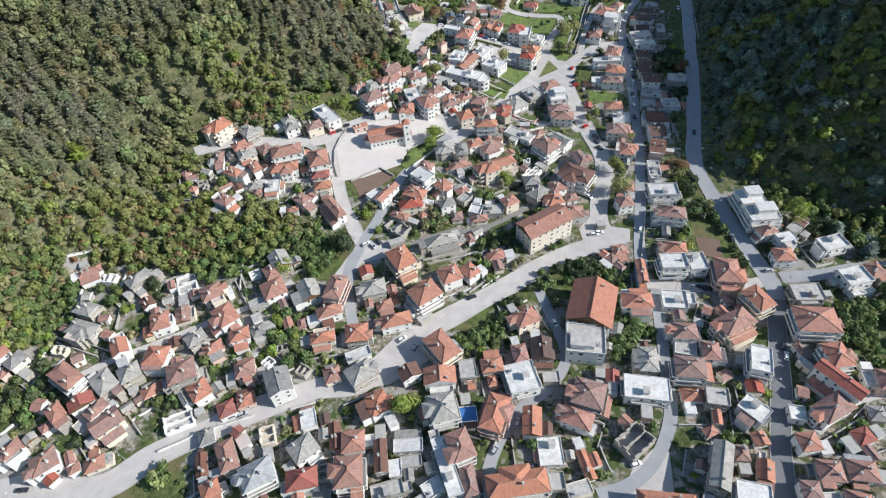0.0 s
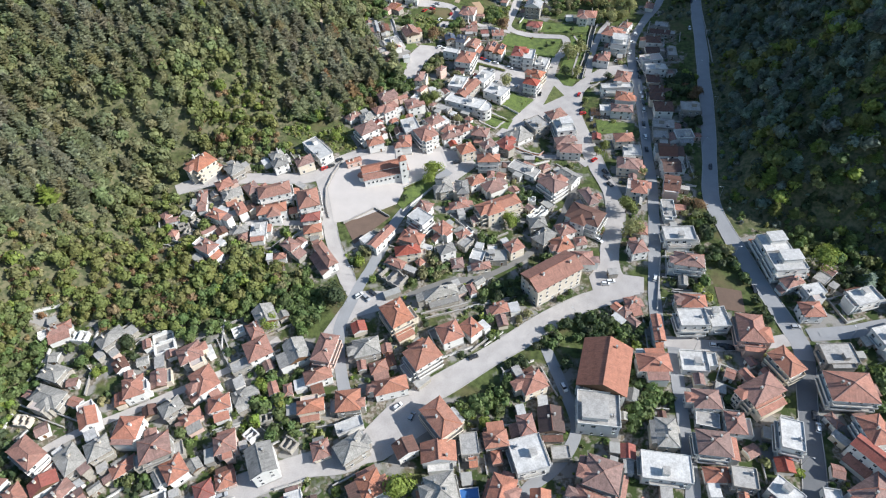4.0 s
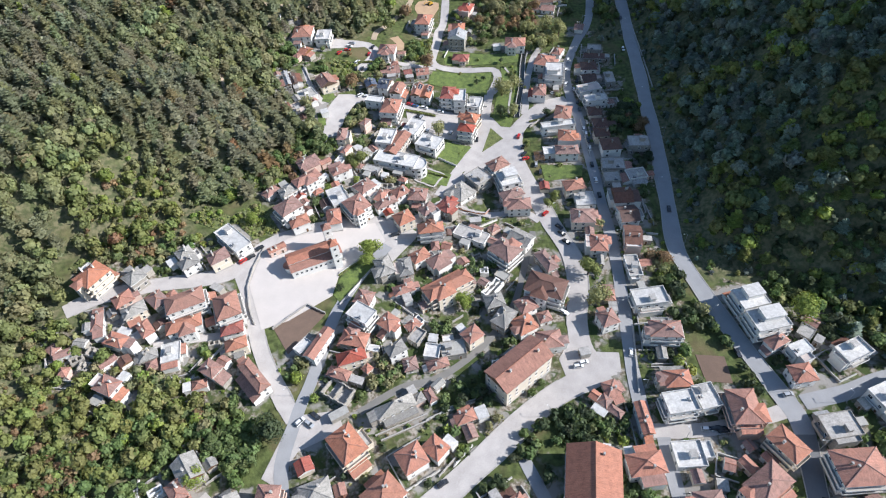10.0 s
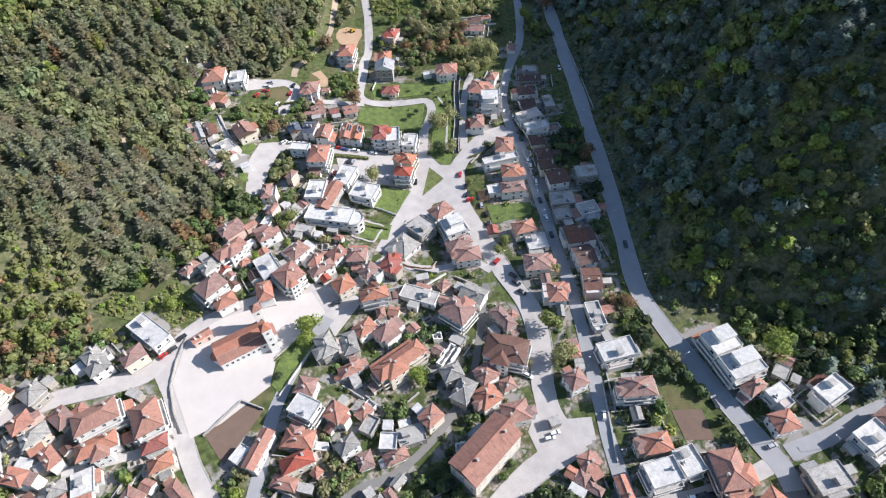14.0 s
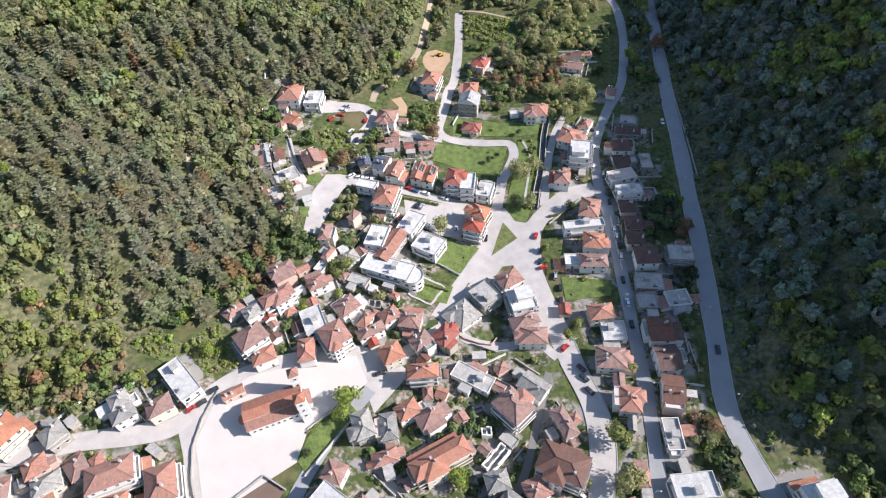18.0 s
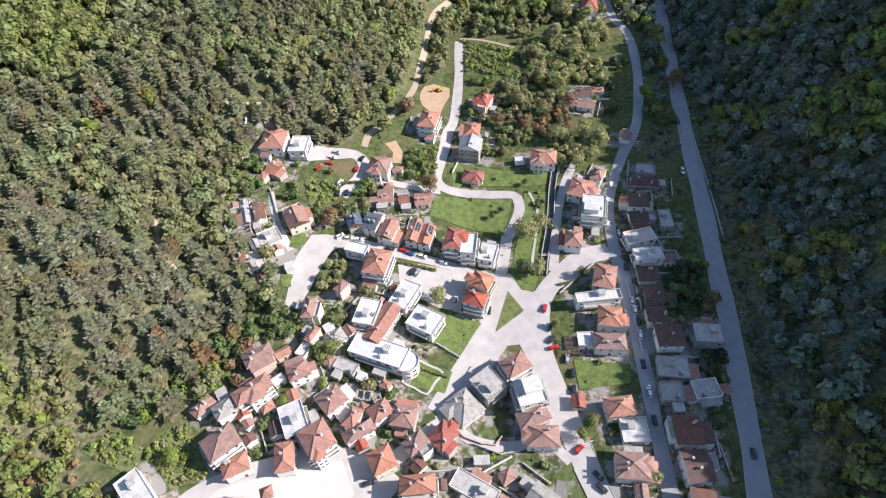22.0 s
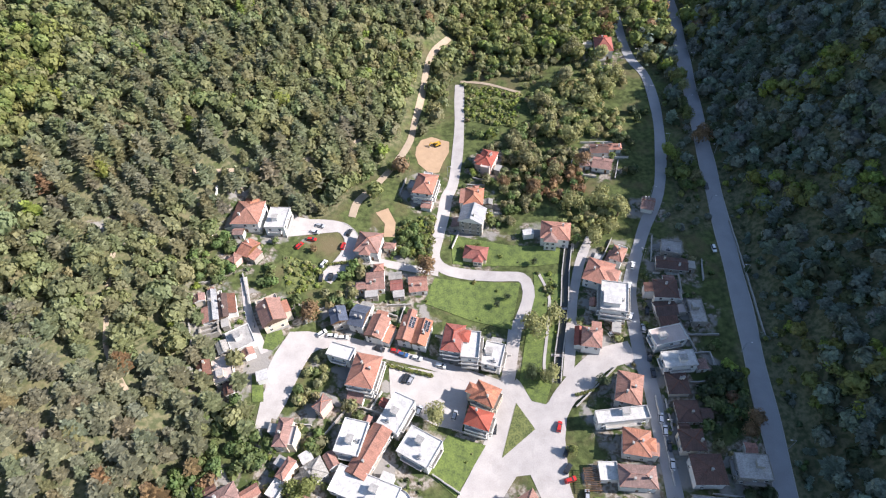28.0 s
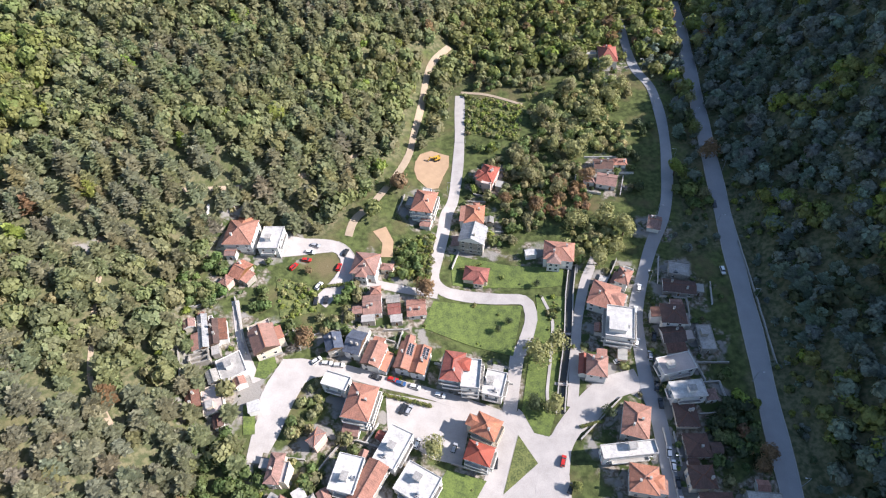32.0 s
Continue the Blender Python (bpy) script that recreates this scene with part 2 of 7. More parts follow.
def lie(x, y):
    """Height of the ground: a valley floor that climbs slowly, a wooded hill on either side."""
    xl, xr = np.interp(y, YL, XL), np.interp(y, YR, XR)
    z = -16 + (np.clip(y, -200, 900) - 100) * 0.023
    s = np.clip(0.04 + (y - 100) * 0.0004, 0.03, 0.19)
    z = z + s * np.maximum(0, 50 - np.maximum(x, xl))
    d = np.maximum(0, xl - x)
    z = z + 45 * (1 - np.exp(-d / 80)) + 0.1 * np.minimum(d, 1200)
    d = np.maximum(0, x - xr)
    k = np.interp(y, (200, 235, 275, 470, 600), (0.6, 0.67, 0.95, 0.92, 0.65))
    return z + np.where(d < 85, k * d, 85 * k + 0.3 * (np.minimum(d, 900) - 85))


def axis(a, b, step, far):
    inner = np.arange(a, b + 0.1, step)
    out = [step * 1.5 ** k for k in range(1, 40)]
    left = [v for v in a - np.cumsum(out) if v > -far]
    right = [v for v in b + np.cumsum(out) if v < far]
    return np.array([-far, *reversed(left), *inner, *right, far])


GX, GY = axis(-280, 320, 4.0, 3000.0), axis(20, 740, 4.0, 3200.0)
GXX, GYY = np.meshgrid(GX, GY)
GZ = lie(GXX, GYY)
GZ += np.where((GXX < np.interp(GYY, YL, XL)) | (GXX > np.interp(GYY, YR, XR)), 1, 0) * (1.6 * np.sin(GXX * 0.07 + 1.3 * np.sin(GYY * 0.05)) * np.cos(GYY * 0.06))


def gz(x, y):
    """Ground height on the sheet as it is built."""
    i = min(max(int(np.searchsorted(GX, x)) - 1, 0), len(GX) - 2)
    j = min(max(int(np.searchsorted(GY, y)) - 1, 0), len(GY) - 2)
    u, v = (x - GX[i]) / (GX[i + 1] - GX[i]), (y - GY[j]) / (GY[j + 1] - GY[j])
    return float((GZ[j, i] * (1 - u) + GZ[j, i + 1] * u) * (1 - v) + (GZ[j + 1, i] * (1 - u) + GZ[j + 1, i + 1] * u) * v)


def raw_mesh(name, verts, faces, mats, index=None, uv=None, smooth=False):
    me = bpy.data.meshes.new(name)
    me.from_pydata(verts, [], faces)
    for m in mats:
        me.materials.append(MATS[m])
    if index is not None:
        me.polygons.foreach_set("material_index", index)
    if uv is not None:
        me.uv_layers.new(name="UVMap").data.foreach_set("uv", uv)
    if smooth:
        me.polygons.foreach_set("use_smooth", [True] * len(me.polygons))
    me.update()
    return me


def ground_material():
    """Soil, dry grass and trodden pale earth, more of the last where the houses stand."""
    m = bpy.data.materials.new("ground")
    m.use_nodes = True
    t = m.node_tree
    b = t.nodes["Principled BSDF"]
    b.inputs["Roughness"].default_value = 0.95
    b.inputs["Specular IOR Level"].default_value = 0.1
    geo = t.nodes.new("ShaderNodeNewGeometry")

    def noise_at(size, detail):
        n = t.nodes.new("ShaderNodeTexNoise")
        n.inputs["Scale"].default_value, n.inputs["Detail"].default_value = 1 / size, detail
        t.links.new(geo.outputs["Position"], n.inputs["Vector"])
        return n.outputs["Fac"]

    def blend(fac, a, c):
        x = t.nodes.new("ShaderNodeMix")
        x.data_type = "RGBA"
        for socket, v in (("A", a), ("B", c)):
            if isinstance(v, tuple):
                x.inputs[socket].default_value = (*v, 1)
            else:
                t.links.new(v, x.inputs[socket])
        t.links.new(fac, x.inputs["Factor"])
        return x.outputs["Result"]

    def steps(fac, lo, hi):
        r = t.nodes.new("ShaderNodeMapRange")
        r.inputs["From Min"].default_value, r.inputs["From Max"].default_value = lo, hi
        t.links.new(fac, r.inputs["Value"])
        return r.outputs["Result"]

    green = blend(steps(noise_at(2.5, 6), 0.35, 0.65), (0.045, 0.056, 0.022), (0.105, 0.128, 0.045))
    green = blend(steps(noise_at(14, 4), 0.5, 0.72), green, (0.14, 0.115, 0.062))
    town = blend(steps(noise_at(1.3, 6), 0.42, 0.58), (0.32, 0.285, 0.245), (0.14, 0.115, 0.084))
    town = blend(steps(noise_at(4.5, 5), 0.44, 0.54), town, (0.055, 0.075, 0.027))
    town = blend(steps(noise_at(9.0, 3), 0.53, 0.57), town, (0.25, 0.235, 0.215))
    woods = t.nodes.new("ShaderNodeAttribute")
    woods.attribute_name = "litter"
    green = blend(woods.outputs["Fac"], green, blend(steps(noise_at(1.8, 6), 0.4, 0.62), (0.075, 0.085, 0.042), (0.17, 0.155, 0.09)))
    att = t.nodes.new("ShaderNodeAttribute")
    att.attribute_name = "trodden"
    mask = t.nodes.new("ShaderNodeMath")
    mask.operation = "ADD"
    t.links.new(att.outputs["Fac"], mask.inputs[0])
    t.links.new(noise_at(7, 5), mask.inputs[1])
    colour = blend(steps(mask.outputs[0], 0.98, 1.12), green, town)
    t.links.new(colour, b.inputs["Base Color"])
    rel = t.nodes.new("ShaderNodeBump")
    rel.inputs["Strength"].default_value, rel.inputs["Distance"].default_value = 0.6, 0.3
    t.links.new(noise_at(0.8, 6), rel.inputs["Height"])
    t.links.new(rel.outputs["Normal"], b.inputs["Normal"])
    MATS["ground"] = m


ground_material()
nx, ny = len(GX), len(GY)
cells = [(j * nx + i, j * nx + i + 1, (j + 1) * nx + i + 1, (j + 1) * nx + i) for j in range(ny - 1) for i in range(nx - 1)]
ground = new("ground", raw_mesh("ground", np.column_stack((GXX.ravel(), GYY.ravel(), GZ.ravel())).tolist(), cells, ["ground"], smooth=True))
tagged(ground, "valley floor of dry soil and grass between wooded hills", "ground", kind="structure")
HOUSES = []                                    # (x, y, radius) of what stands on the ground
MEADOWS = []                                   # rings of grassy places, and how many tufts grow there
LINES = []                                     # (x, y, half width) along roads and squares


# ---------------------------------------------------------------- roads and open places
def smooth_line(points, step=2.5):
    """A gliding line through the points."""
    p = [Vector(q) for q in points]
    p = [p[0] * 2 - p[1], *p, p[-1] * 2 - p[-2]]
    out = []
    for a, b, c, d in zip(p, p[1:], p[2:], p[3:]):
        n = max(2, int((c - b).length / step))
        for k in range(n):
            u = k / n
            out.append(0.5 * (2 * b + (c - a) * u + (2 * a - 5 * b + 4 * c - d) * u * u + (3 * b - a - 3 * c + d) * u ** 3))
    return out + [p[-2]]


ROAD_LABELS = {"water": "narrow dark stream in a stone-walled channel", "shaded_asphalt": "asphalt road between the houses, its colour darkened for shade", "asphalt": "grey worn asphalt road through the town", "pale": "pale dusty concrete street between houses", "dark": "narrow dark cobbled lane between garden walls", "dirt": "trodden dirt track on the hillside"}
lift = {"water": 0.05, "shaded_asphalt": 0.20, "asphalt": 0.20, "pale": 0.17, "dark": 0.14, "dirt": 0.18}
road_count = [0]
STREETS = []


def strip(name, width, mat, points, up=0.0, label=""):
    """A road as a slab that follows the ground."""
    line = smooth_line(points)
    if width >= 5.5:
        STREETS.append((line, width))
    road_count[0] += 1
    up = up or lift[mat] + 0.005 * (road_count[0] % 5)
    verts, faces, cols = [], [], 5
    for k, p in enumerate(line):
        d = (line[min(k + 1, len(line) - 1)] - line[max(k - 1, 0)]).normalized()
        side = Vector((-d.y, d.x))
        w = width * (1 + 0.06 * math.sin(k * 0.37))
        LINES.append((p.x, p.y, w / 2 + (2.3 if mat == "dirt" and width > 3 else -0.4 if mat == "dirt" else 0)))
        for c in range(cols):
            q = p + side * w * (0.5 - c / (cols - 1))
            verts.append((q.x, q.y, gz(q.x, q.y) + up))
        for c in (0, cols - 1):
            q = verts[k * (cols + 2) + c]
            verts.append((q[0], q[1], q[2] - 0.6))
    n = cols + 2
    for k in range(len(line) - 1):
        a, b = k * n, (k + 1) * n
        faces += [(a + c, a + c + 1, b + c + 1, b + c) for c in range(cols - 1)]
        faces += [(a + cols, a, b, b + cols), (a + cols - 1, a + cols + 1, b + cols + 1, b + cols - 1)]
    ob = new(name, raw_mesh(name, verts, faces, [mat]))
    return tagged(ob, label or ROAD_LABELS[mat], "stream" if mat == "water" else "road", kind="structure")


SHEET_LABELS = {"dry_grass": "rough meadow of dry olive grass", "paving": "pale stone paving of the church square", "soil": "bare brown earth of an open plot", "grass": "mown green lawn beside the street", "pale": "pale concrete surface of an open square", "sand": "orange sandy earth of a fresh digging"}


def sheet(name, mat, points):
    """An open place with a bounding edge, laid on the ground."""
    ring = []
    for a, b in zip(points, points[1:] + points[:1]):
        a, b = Vector(a), Vector(b)
        n = max(1, int((b - a).length / 4))
        ring += [a.lerp(b, k / n) for k in range(n)]
    xs, ys = [p.x for p in ring], [p.y for p in ring]
    inner = [Vector((x, y)) for x in np.arange(min(xs) + 2, max(xs), 4) for y in np.arange(min(ys) + 2, max(ys), 4)]
    n = len(ring)
    cdt = geometry.delaunay_2d_cdt(ring + inner, [(k, (k + 1) % n) for k in range(n)], [], 1, 1e-4)
    road_count[0] += 1
    up = (0.215 if "grass" in mat else 0.26 if mat == "paving" else 0.14) + 0.006 * (road_count[0] % 4)
    verts = [(v.x, v.y, gz(v.x, v.y) + up) for v in cdt[0]]
    for v in verts:
        LINES.append((v[0], v[1], 2.5))
    if "grass" in mat:
        area = (max(xs) - min(xs)) * (max(ys) - min(ys))
        MEADOWS.append((points, int(area * (0.4 if mat == "dry_grass" and name != "lawn" else 0.007))))
    faces = [tuple(f) for f in cdt[2]]
    count = {}
    for f in faces:
        for a, b in zip(f, f[1:] + f[:1]):
            count[(a, b)] = 1
    for a, b in list(count):
        if (b, a) not in count:
            k = len(verts)
            verts += [(verts[a][0], verts[a][1], verts[a][2] - 0.6), (verts[b][0], verts[b][1], verts[b][2] - 0.6)]
            faces.append((b, a, k, k + 1))
    ob = new(name, raw_mesh(name, verts, faces, [mat]))
    return tagged(ob, SHEET_LABELS[mat], name, kind="structure")


# this stretch is coloured darker to stand in for shadow across the road
strip("road", 7.5, "shaded_asphalt", [(105, 64), (110, 79), (115, 96), (122, 114), (130, 140), (138, 163)])
strip("road", 7.5, "asphalt", [(137, 160), (138, 168), (136, 180), (132, 203), (128, 232), (127, 254), (134, 281), (140, 304), (147, 330), (153, 358), (161, 391), (172, 442), (188, 512), (210, 606), (217, 641)])
strip("street", 9.5, "pale", [(-181, 78), (-161, 81), (-137, 81), (-121, 92), (-108, 99), (-86, 110), (-62, 119), (-44, 123), (-27, 141), (-7, 154), (19, 171), (48, 190), (74, 199)])
strip("street", 5.5, "asphalt", [(81, 172), (84, 193), (86, 203), (92, 228), (98, 257), (102, 284), (108, 328), (109, 340), (112, 360), (112, 372), (115, 393), (119, 409), (134, 437), (151, 464), (166, 509), (173, 550), (170, 577), (176, 627)])
strip("street", 9, "pale", [(81, 201), (69, 205), (69, 221), (76, 242), (78, 260), (74, 282), (71, 306), (68, 330), (67, 341), (74, 355), (82, 364), (96, 374), (110, 377)])
strip("lane", 5.5, "pale", [(22, 308), (34, 325), (45, 341), (53, 356), (59, 372), (66, 394), (68, 395), (74, 407), (75, 414), (73, 419), (62, 421), (49, 424), (40, 427), (36, 434), (39, 446), (43, 460), (46, 472), (51, 484), (58, 519), (64, 564)])
strip("lane", 5, "pale", [(-33, 358), (-30, 373), (-23, 383), (-16, 390), (-6, 392), (11, 386), (29, 380), (46, 373), (58, 367)])
strip("lane", 6.5, "pale", [(-36, 452), (-21, 453), (-6, 452), (-0, 444), (-3, 433), (-12, 422)])
strip("lane", 4, "pale", [(-3, 436), (16, 430), (37, 425)])
strip("street", 7, "pale", [(-145, 255), (-133, 261), (-121, 263), (-110, 265), (-91, 266), (-77, 269), (-64, 282), (-51, 288), (-34, 292), (-17, 295), (-6, 289)])
strip("lane", 5, "asphalt", [(-7, 277), (-20, 262), (-33, 241), (-39, 224), (-44, 210), (-48, 201), (-50, 195), (-55, 178), (-53, 160), (-48, 142), (-43, 129)])
strip("street", 6.5, "pale", [(-71, 261), (-67, 242), (-64, 228), (-59, 214), (-53, 200), (-55, 197)])
strip("lane", 3, "dark", [(64, 278), (55, 258), (45, 237), (32, 222), (19, 212), (5, 205), (-9, 203), (-26, 195)])
strip("lane", 4, "pale", [(27, 303), (36, 295), (49, 292), (61, 293), (69, 284)])
strip("lane", 5, "pale", [(24, 304), (37, 320), (51, 336), (58, 345)])
strip("lane", 5, "pale", [(-5, 286), (9, 293), (20, 301), (28, 305)])
strip("street", 5.5, "pale", [(79, 172), (94, 169), (108, 168), (127, 169), (140, 171)])
strip("street", 6, "asphalt", [(143, 172), (161, 173), (177, 176), (200, 177)])
strip("lane", 5, "asphalt", [(86, 168), (83, 147), (80, 125), (77, 106), (67, 89), (55, 80), (44, 77)])
strip("lane", 4.5, "asphalt", [(32, 171), (38, 148), (40, 132), (31, 119), (18, 109), (8, 93), (2, 75)])
strip("lane", 4, "pale", [(129, 99), (146, 110), (167, 115)])
strip("lane", 3.5, "pale", [(-107, 235), (-90, 236), (-75, 236), (-67, 237)])
strip("lane", 4, "pale", [(82, 369), (88, 388), (93, 405), (101, 424), (109, 437)])
strip("dirt", 3.4, "dirt", [(0, 458), (3, 468), (11, 478), (23, 497), (31, 514), (35, 531), (41, 553), (49, 585), (63, 607)])
strip("dirt", 1.5, "dirt", [(-92, 437), (-90, 419), (-88, 402), (-85, 386), (-79, 375), (-75, 369)])
strip("dirt", 2, "dirt", [(65, 567), (80, 562), (98, 550)])
strip("lane", 3, "pale", [(-34, 388), (-41, 405), (-45, 424)])
strip("dirt", 1.7, "dirt", [(-66, 470), (-43, 477), (-31, 481), (-18, 487), (-10, 492), (4, 503), (14, 511)])
strip("lane", 3, "pale", [(-168, 119), (-151, 131), (-128, 142), (-107, 153), (-91, 162), (-80, 172)])
strip("canal", 2.6, "water", [(98, 434), (93, 419), (88.5, 402), (85, 391), (81, 380), (77, 367)], 0.1)
strip("path", 1.2, "pale", [(81, 420), (83, 408), (80.5, 397), (77.5, 387), (74, 376), (73, 369)], 0.42, "narrow pale gravel path through the park")
strip("path", 0.9, "pale", [(18, 330), (22.5, 327), (27, 324), (23.5, 319.5), (20, 315), (15.5, 318), (11, 321), (14.5, 325.5), (18, 330)], 0.42, "narrow pale paved path round the school garden")
sheet("plaza", "paving", [(-70, 261), (-65, 277), (-53, 286), (-34, 290), (-12, 292), (-8, 280), (-30, 264), (-34, 251), (-53, 240), (-64, 237)])
sheet("field", "soil", [(-59, 237), (-45, 248), (-37, 242), (-53, 224)])
sheet("lawn", "grass", [(-29, 262), (-16, 273), (-12, 268), (-31, 247), (-34, 252)])
sheet("parking", "pale", [(13, 381), (45, 373), (38, 352), (28, 355), (13, 367)])
sheet("lawn", "grass", [(35, 422), (72, 416), (64, 393), (47, 400), (29, 409)])
sheet("lawn", "grass", [(33, 351), (46, 346), (33, 329), (23, 339)])
sheet("lawn", "dry_grass", [(60, 361), (65, 350), (51, 341), (55, 350)])
sheet("lawn", "grass", [(45, 448), (70, 438), (94, 433), (91, 424), (80, 424), (44, 430)])
sheet("plaza", "pale", [(-11, 297), (1, 291), (9, 283), (-6, 267), (-10, 281)])
sheet("plaza", "pale", [(-62, 175), (-51, 197), (-34, 197), (-32, 189), (-49, 183), (-58, 172)])
sheet("plaza", "pale", [(52, 76), (58, 86), (69, 95), (73, 92), (71, 76)])
sheet("plaza", "pale", [(-44, 119), (-32, 142), (-17, 145), (-17, 132), (-33, 121)])
sheet("meadow", "dry_grass", [(67, 564), (99, 548), (90, 520), (63, 530)])
sheet("digging", "sand", [(34, 509), (37, 515), (43, 518), (52, 514), (51, 506), (47, 498), (44, 490), (39, 489), (34, 496), (33, 503)])
sheet("garden_plot", "sand", [(14, 446), (15, 454), (11, 461), (17, 464), (20, 455), (19, 446)])
sheet("lawn", "grass", [(79, 421), (91, 418), (86.5, 402), (83, 391), (79, 380), (75, 367), (71, 359), (66, 361), (63, 370), (66, 379), (71, 394), (77, 408)])
sheet("garden", "dry_grass", [(-30, 436), (-15, 430), (-12, 418), (-27, 415)])
sheet("parking", "pale", [(-30, 459), (-8, 454), (-6, 449), (-28, 446)])
sheet("garden", "grass", [(18, 329), (31, 324), (27, 315), (14, 319)])
sheet("plaza", "pale", [(37, 326), (44, 337), (51, 351), (58, 366), (62, 371), (67, 364), (71, 359), (85, 369), (98, 380), (100, 372), (89, 362), (79, 357), (75, 345), (73, 331), (71, 317), (69, 294), (54, 295), (60, 310), (63, 322), (60, 334), (55, 334), (47, 325)])
sheet("plaza", "pale", [(57, 207), (69, 221), (73, 207), (81, 204), (78, 196), (58, 193)])
sheet("forecourt", "pale", [(-32, 362), (-33, 380), (-30, 388), (-25, 397), (-18, 397), (-6, 394), (-6, 390), (-16, 388), (-20, 380), (-25, 367), (-28, 361)])
sheet("garden", "grass", [(-38, 379), (-34, 379), (-33, 368), (-37, 368)])
sheet("garden", "grass", [(-33, 401), (-29, 401), (-27, 394), (-31, 389), (-35, 390)])
sheet("plaza", "pale", [(-77, 267), (-64, 283), (-51, 287), (-57, 268), (-64, 236), (-71, 249)])
sheet("garden", "dry_grass", [(-68, 313), (-57, 291), (-69, 287), (-80, 301)])
sheet("garden", "dry_grass", [(-80, 302), (-82, 292), (-100, 302), (-92, 310)])
sheet("garden_plot", "soil", [(112, 199), (123, 196), (121, 184), (111, 187)])
sheet("garden", "grass", [(80, 324), (102, 319), (99, 311), (79, 311)])


# ---------------------------------------------------------------- building kit
def part(name, me, parent, label=""):
    ob = new(name, me)
    ob.parent = parent
    if label:
        ob["label"] = label
    return ob


class Shape:
    """Faces gathered into one mesh."""

    def __init__(self):
        self.v, self.f, self.i, self.uv = [], [], [], []

    def face(self, pts, index=0, uv=None):
        k = len(self.v)
        self.v += [tuple(p) for p in pts]
        self.f.append(tuple(range(k, k + len(pts))))
        self.i.append(index)
        if uv is None:
            o, a = Vector(pts[0]), (Vector(pts[1]) - Vector(pts[0])).normalized()
            n = a.cross(Vector(pts[2]) - o).normalized()
            b = n.cross(a)
            uv = [((Vector(p) - o).dot(a), (Vector(p) - o).dot(b)) for p in pts]
        for q in uv:
            self.uv += q

    def box(self, x0, y0, z0, x1, y1, z1, index=0, bottom=False):
        p = [(x, y, z) for z in (z0, z1) for y in (y0, y1) for x in (x0, x1)]
        sides = [(0, 1, 5, 4), (1, 3, 7, 5), (3, 2, 6, 7), (2, 0, 4, 6), (4, 5, 7, 6)] + ([(0, 2, 3, 1)] if bottom else [])
        for s in sides:
            self.face([p[k] for k in s], index)

    def mesh(self, name, mats):
        return raw_mesh(name, self.v, self.f, mats, self.i, self.uv)


def window_mesh(w=1.0, h=1.3):
    s = Shape()
    s.box(-w / 2, -0.03, 0, w / 2, 0.02, h, 1)
    for a, b, c, d in ((-w / 2 - .07, 0 - .07, w / 2 + .07, 0), (-w / 2 - .07, h, w / 2 + .07, h + .07), (-w / 2 - .07, 0, -w / 2, h), (w / 2, 0, w / 2 + .07, h), (-.03, 0, .03, h)):
        s.box(a, -0.07, b, c, 0.02, d, 0)
    s.box(-w / 2 - .15, -0.18, -.12, w / 2 + .15, 0.02, -.07, 0)
    return s.mesh("window", ["frame_white", "glass"])


def door_mesh():
    s = Shape()
    s.box(-0.5, -0.06, 0, 0.5, 0.02, 2.05, 0)
    for a, b, c, d in ((-.6, 0, -.5, 2.15), (.5, 0, .6, 2.15), (-.5, 2.05, .5, 2.15)):
        s.box(a, -0.09, b, c, 0.02, d, 1)
    return s.mesh("door", ["door_wood", "frame_white"])


def chimney_mesh(mat):
    s = Shape()
    s.box(-.35, -.3, -1.0, .35, .3, 1.1, 0)
    s.box(-.45, -.4, 1.1, .45, .4, 1.2, 1)
    for x in (-.3, .22):
        s.box(x, -.3, 1.2, x + .08, .3, 1.42, 0)
    s.box(-.42, -.37, 1.42, .42, .37, 1.52, 1)
    return s.mesh("chimney", [mat, "concrete"])


WINDOW, WIDE, DOOR = window_mesh(), window_mesh(1.6, 1.4), door_mesh()
CHIMNEY = [chimney_mesh("wall_white"), chimney_mesh("wall_stone"), chimney_mesh("wall_cream")]


def tank_mesh():
    s = Shape()
    n = 10
    for k in range(n):
        a, b = 2 * math.pi * k / n, 2 * math.pi * (k + 1) / n
        p = [(0.45 * math.cos(t), 0.45 * math.sin(t)) for t in (a, b)]
        s.face([(*p[0], .5), (*p[1], .5), (*p[1], 1.5), (*p[0], 1.5)])
        s.face([(*p[0], 1.5), (*p[1], 1.5), (0, 0, 1.62)])
    for x in (-.3, .3):
        for y in (-.3, .3):
            s.box(x - .04, y - .04, 0, x + .04, y + .04, .55, 0)
    s.box(-.9, -1.0, .2, .9, -.95, .9, 1)
    return s.mesh("water_heater", ["metal_grey", "roof_b"])


TANK = tank_mesh()


def solar_mesh():
    """One panel of dark cells in a pale frame."""
    s = Shape()
    s.box(-.78, -.48, .0, .78, .48, .045, 1, True)
    for a, b, c, d in ((-.82, -.52, .82, -.48), (-.82, .48, .82, .52), (-.82, -.48, -.78, .48), (.78, -.48, .82, .48), (-.02, -.48, .02, .48)):
        s.box(a, b, .0, c, d, .06, 0, True)
    return s.mesh("solar_panel", ["metal_grey", "glass"])


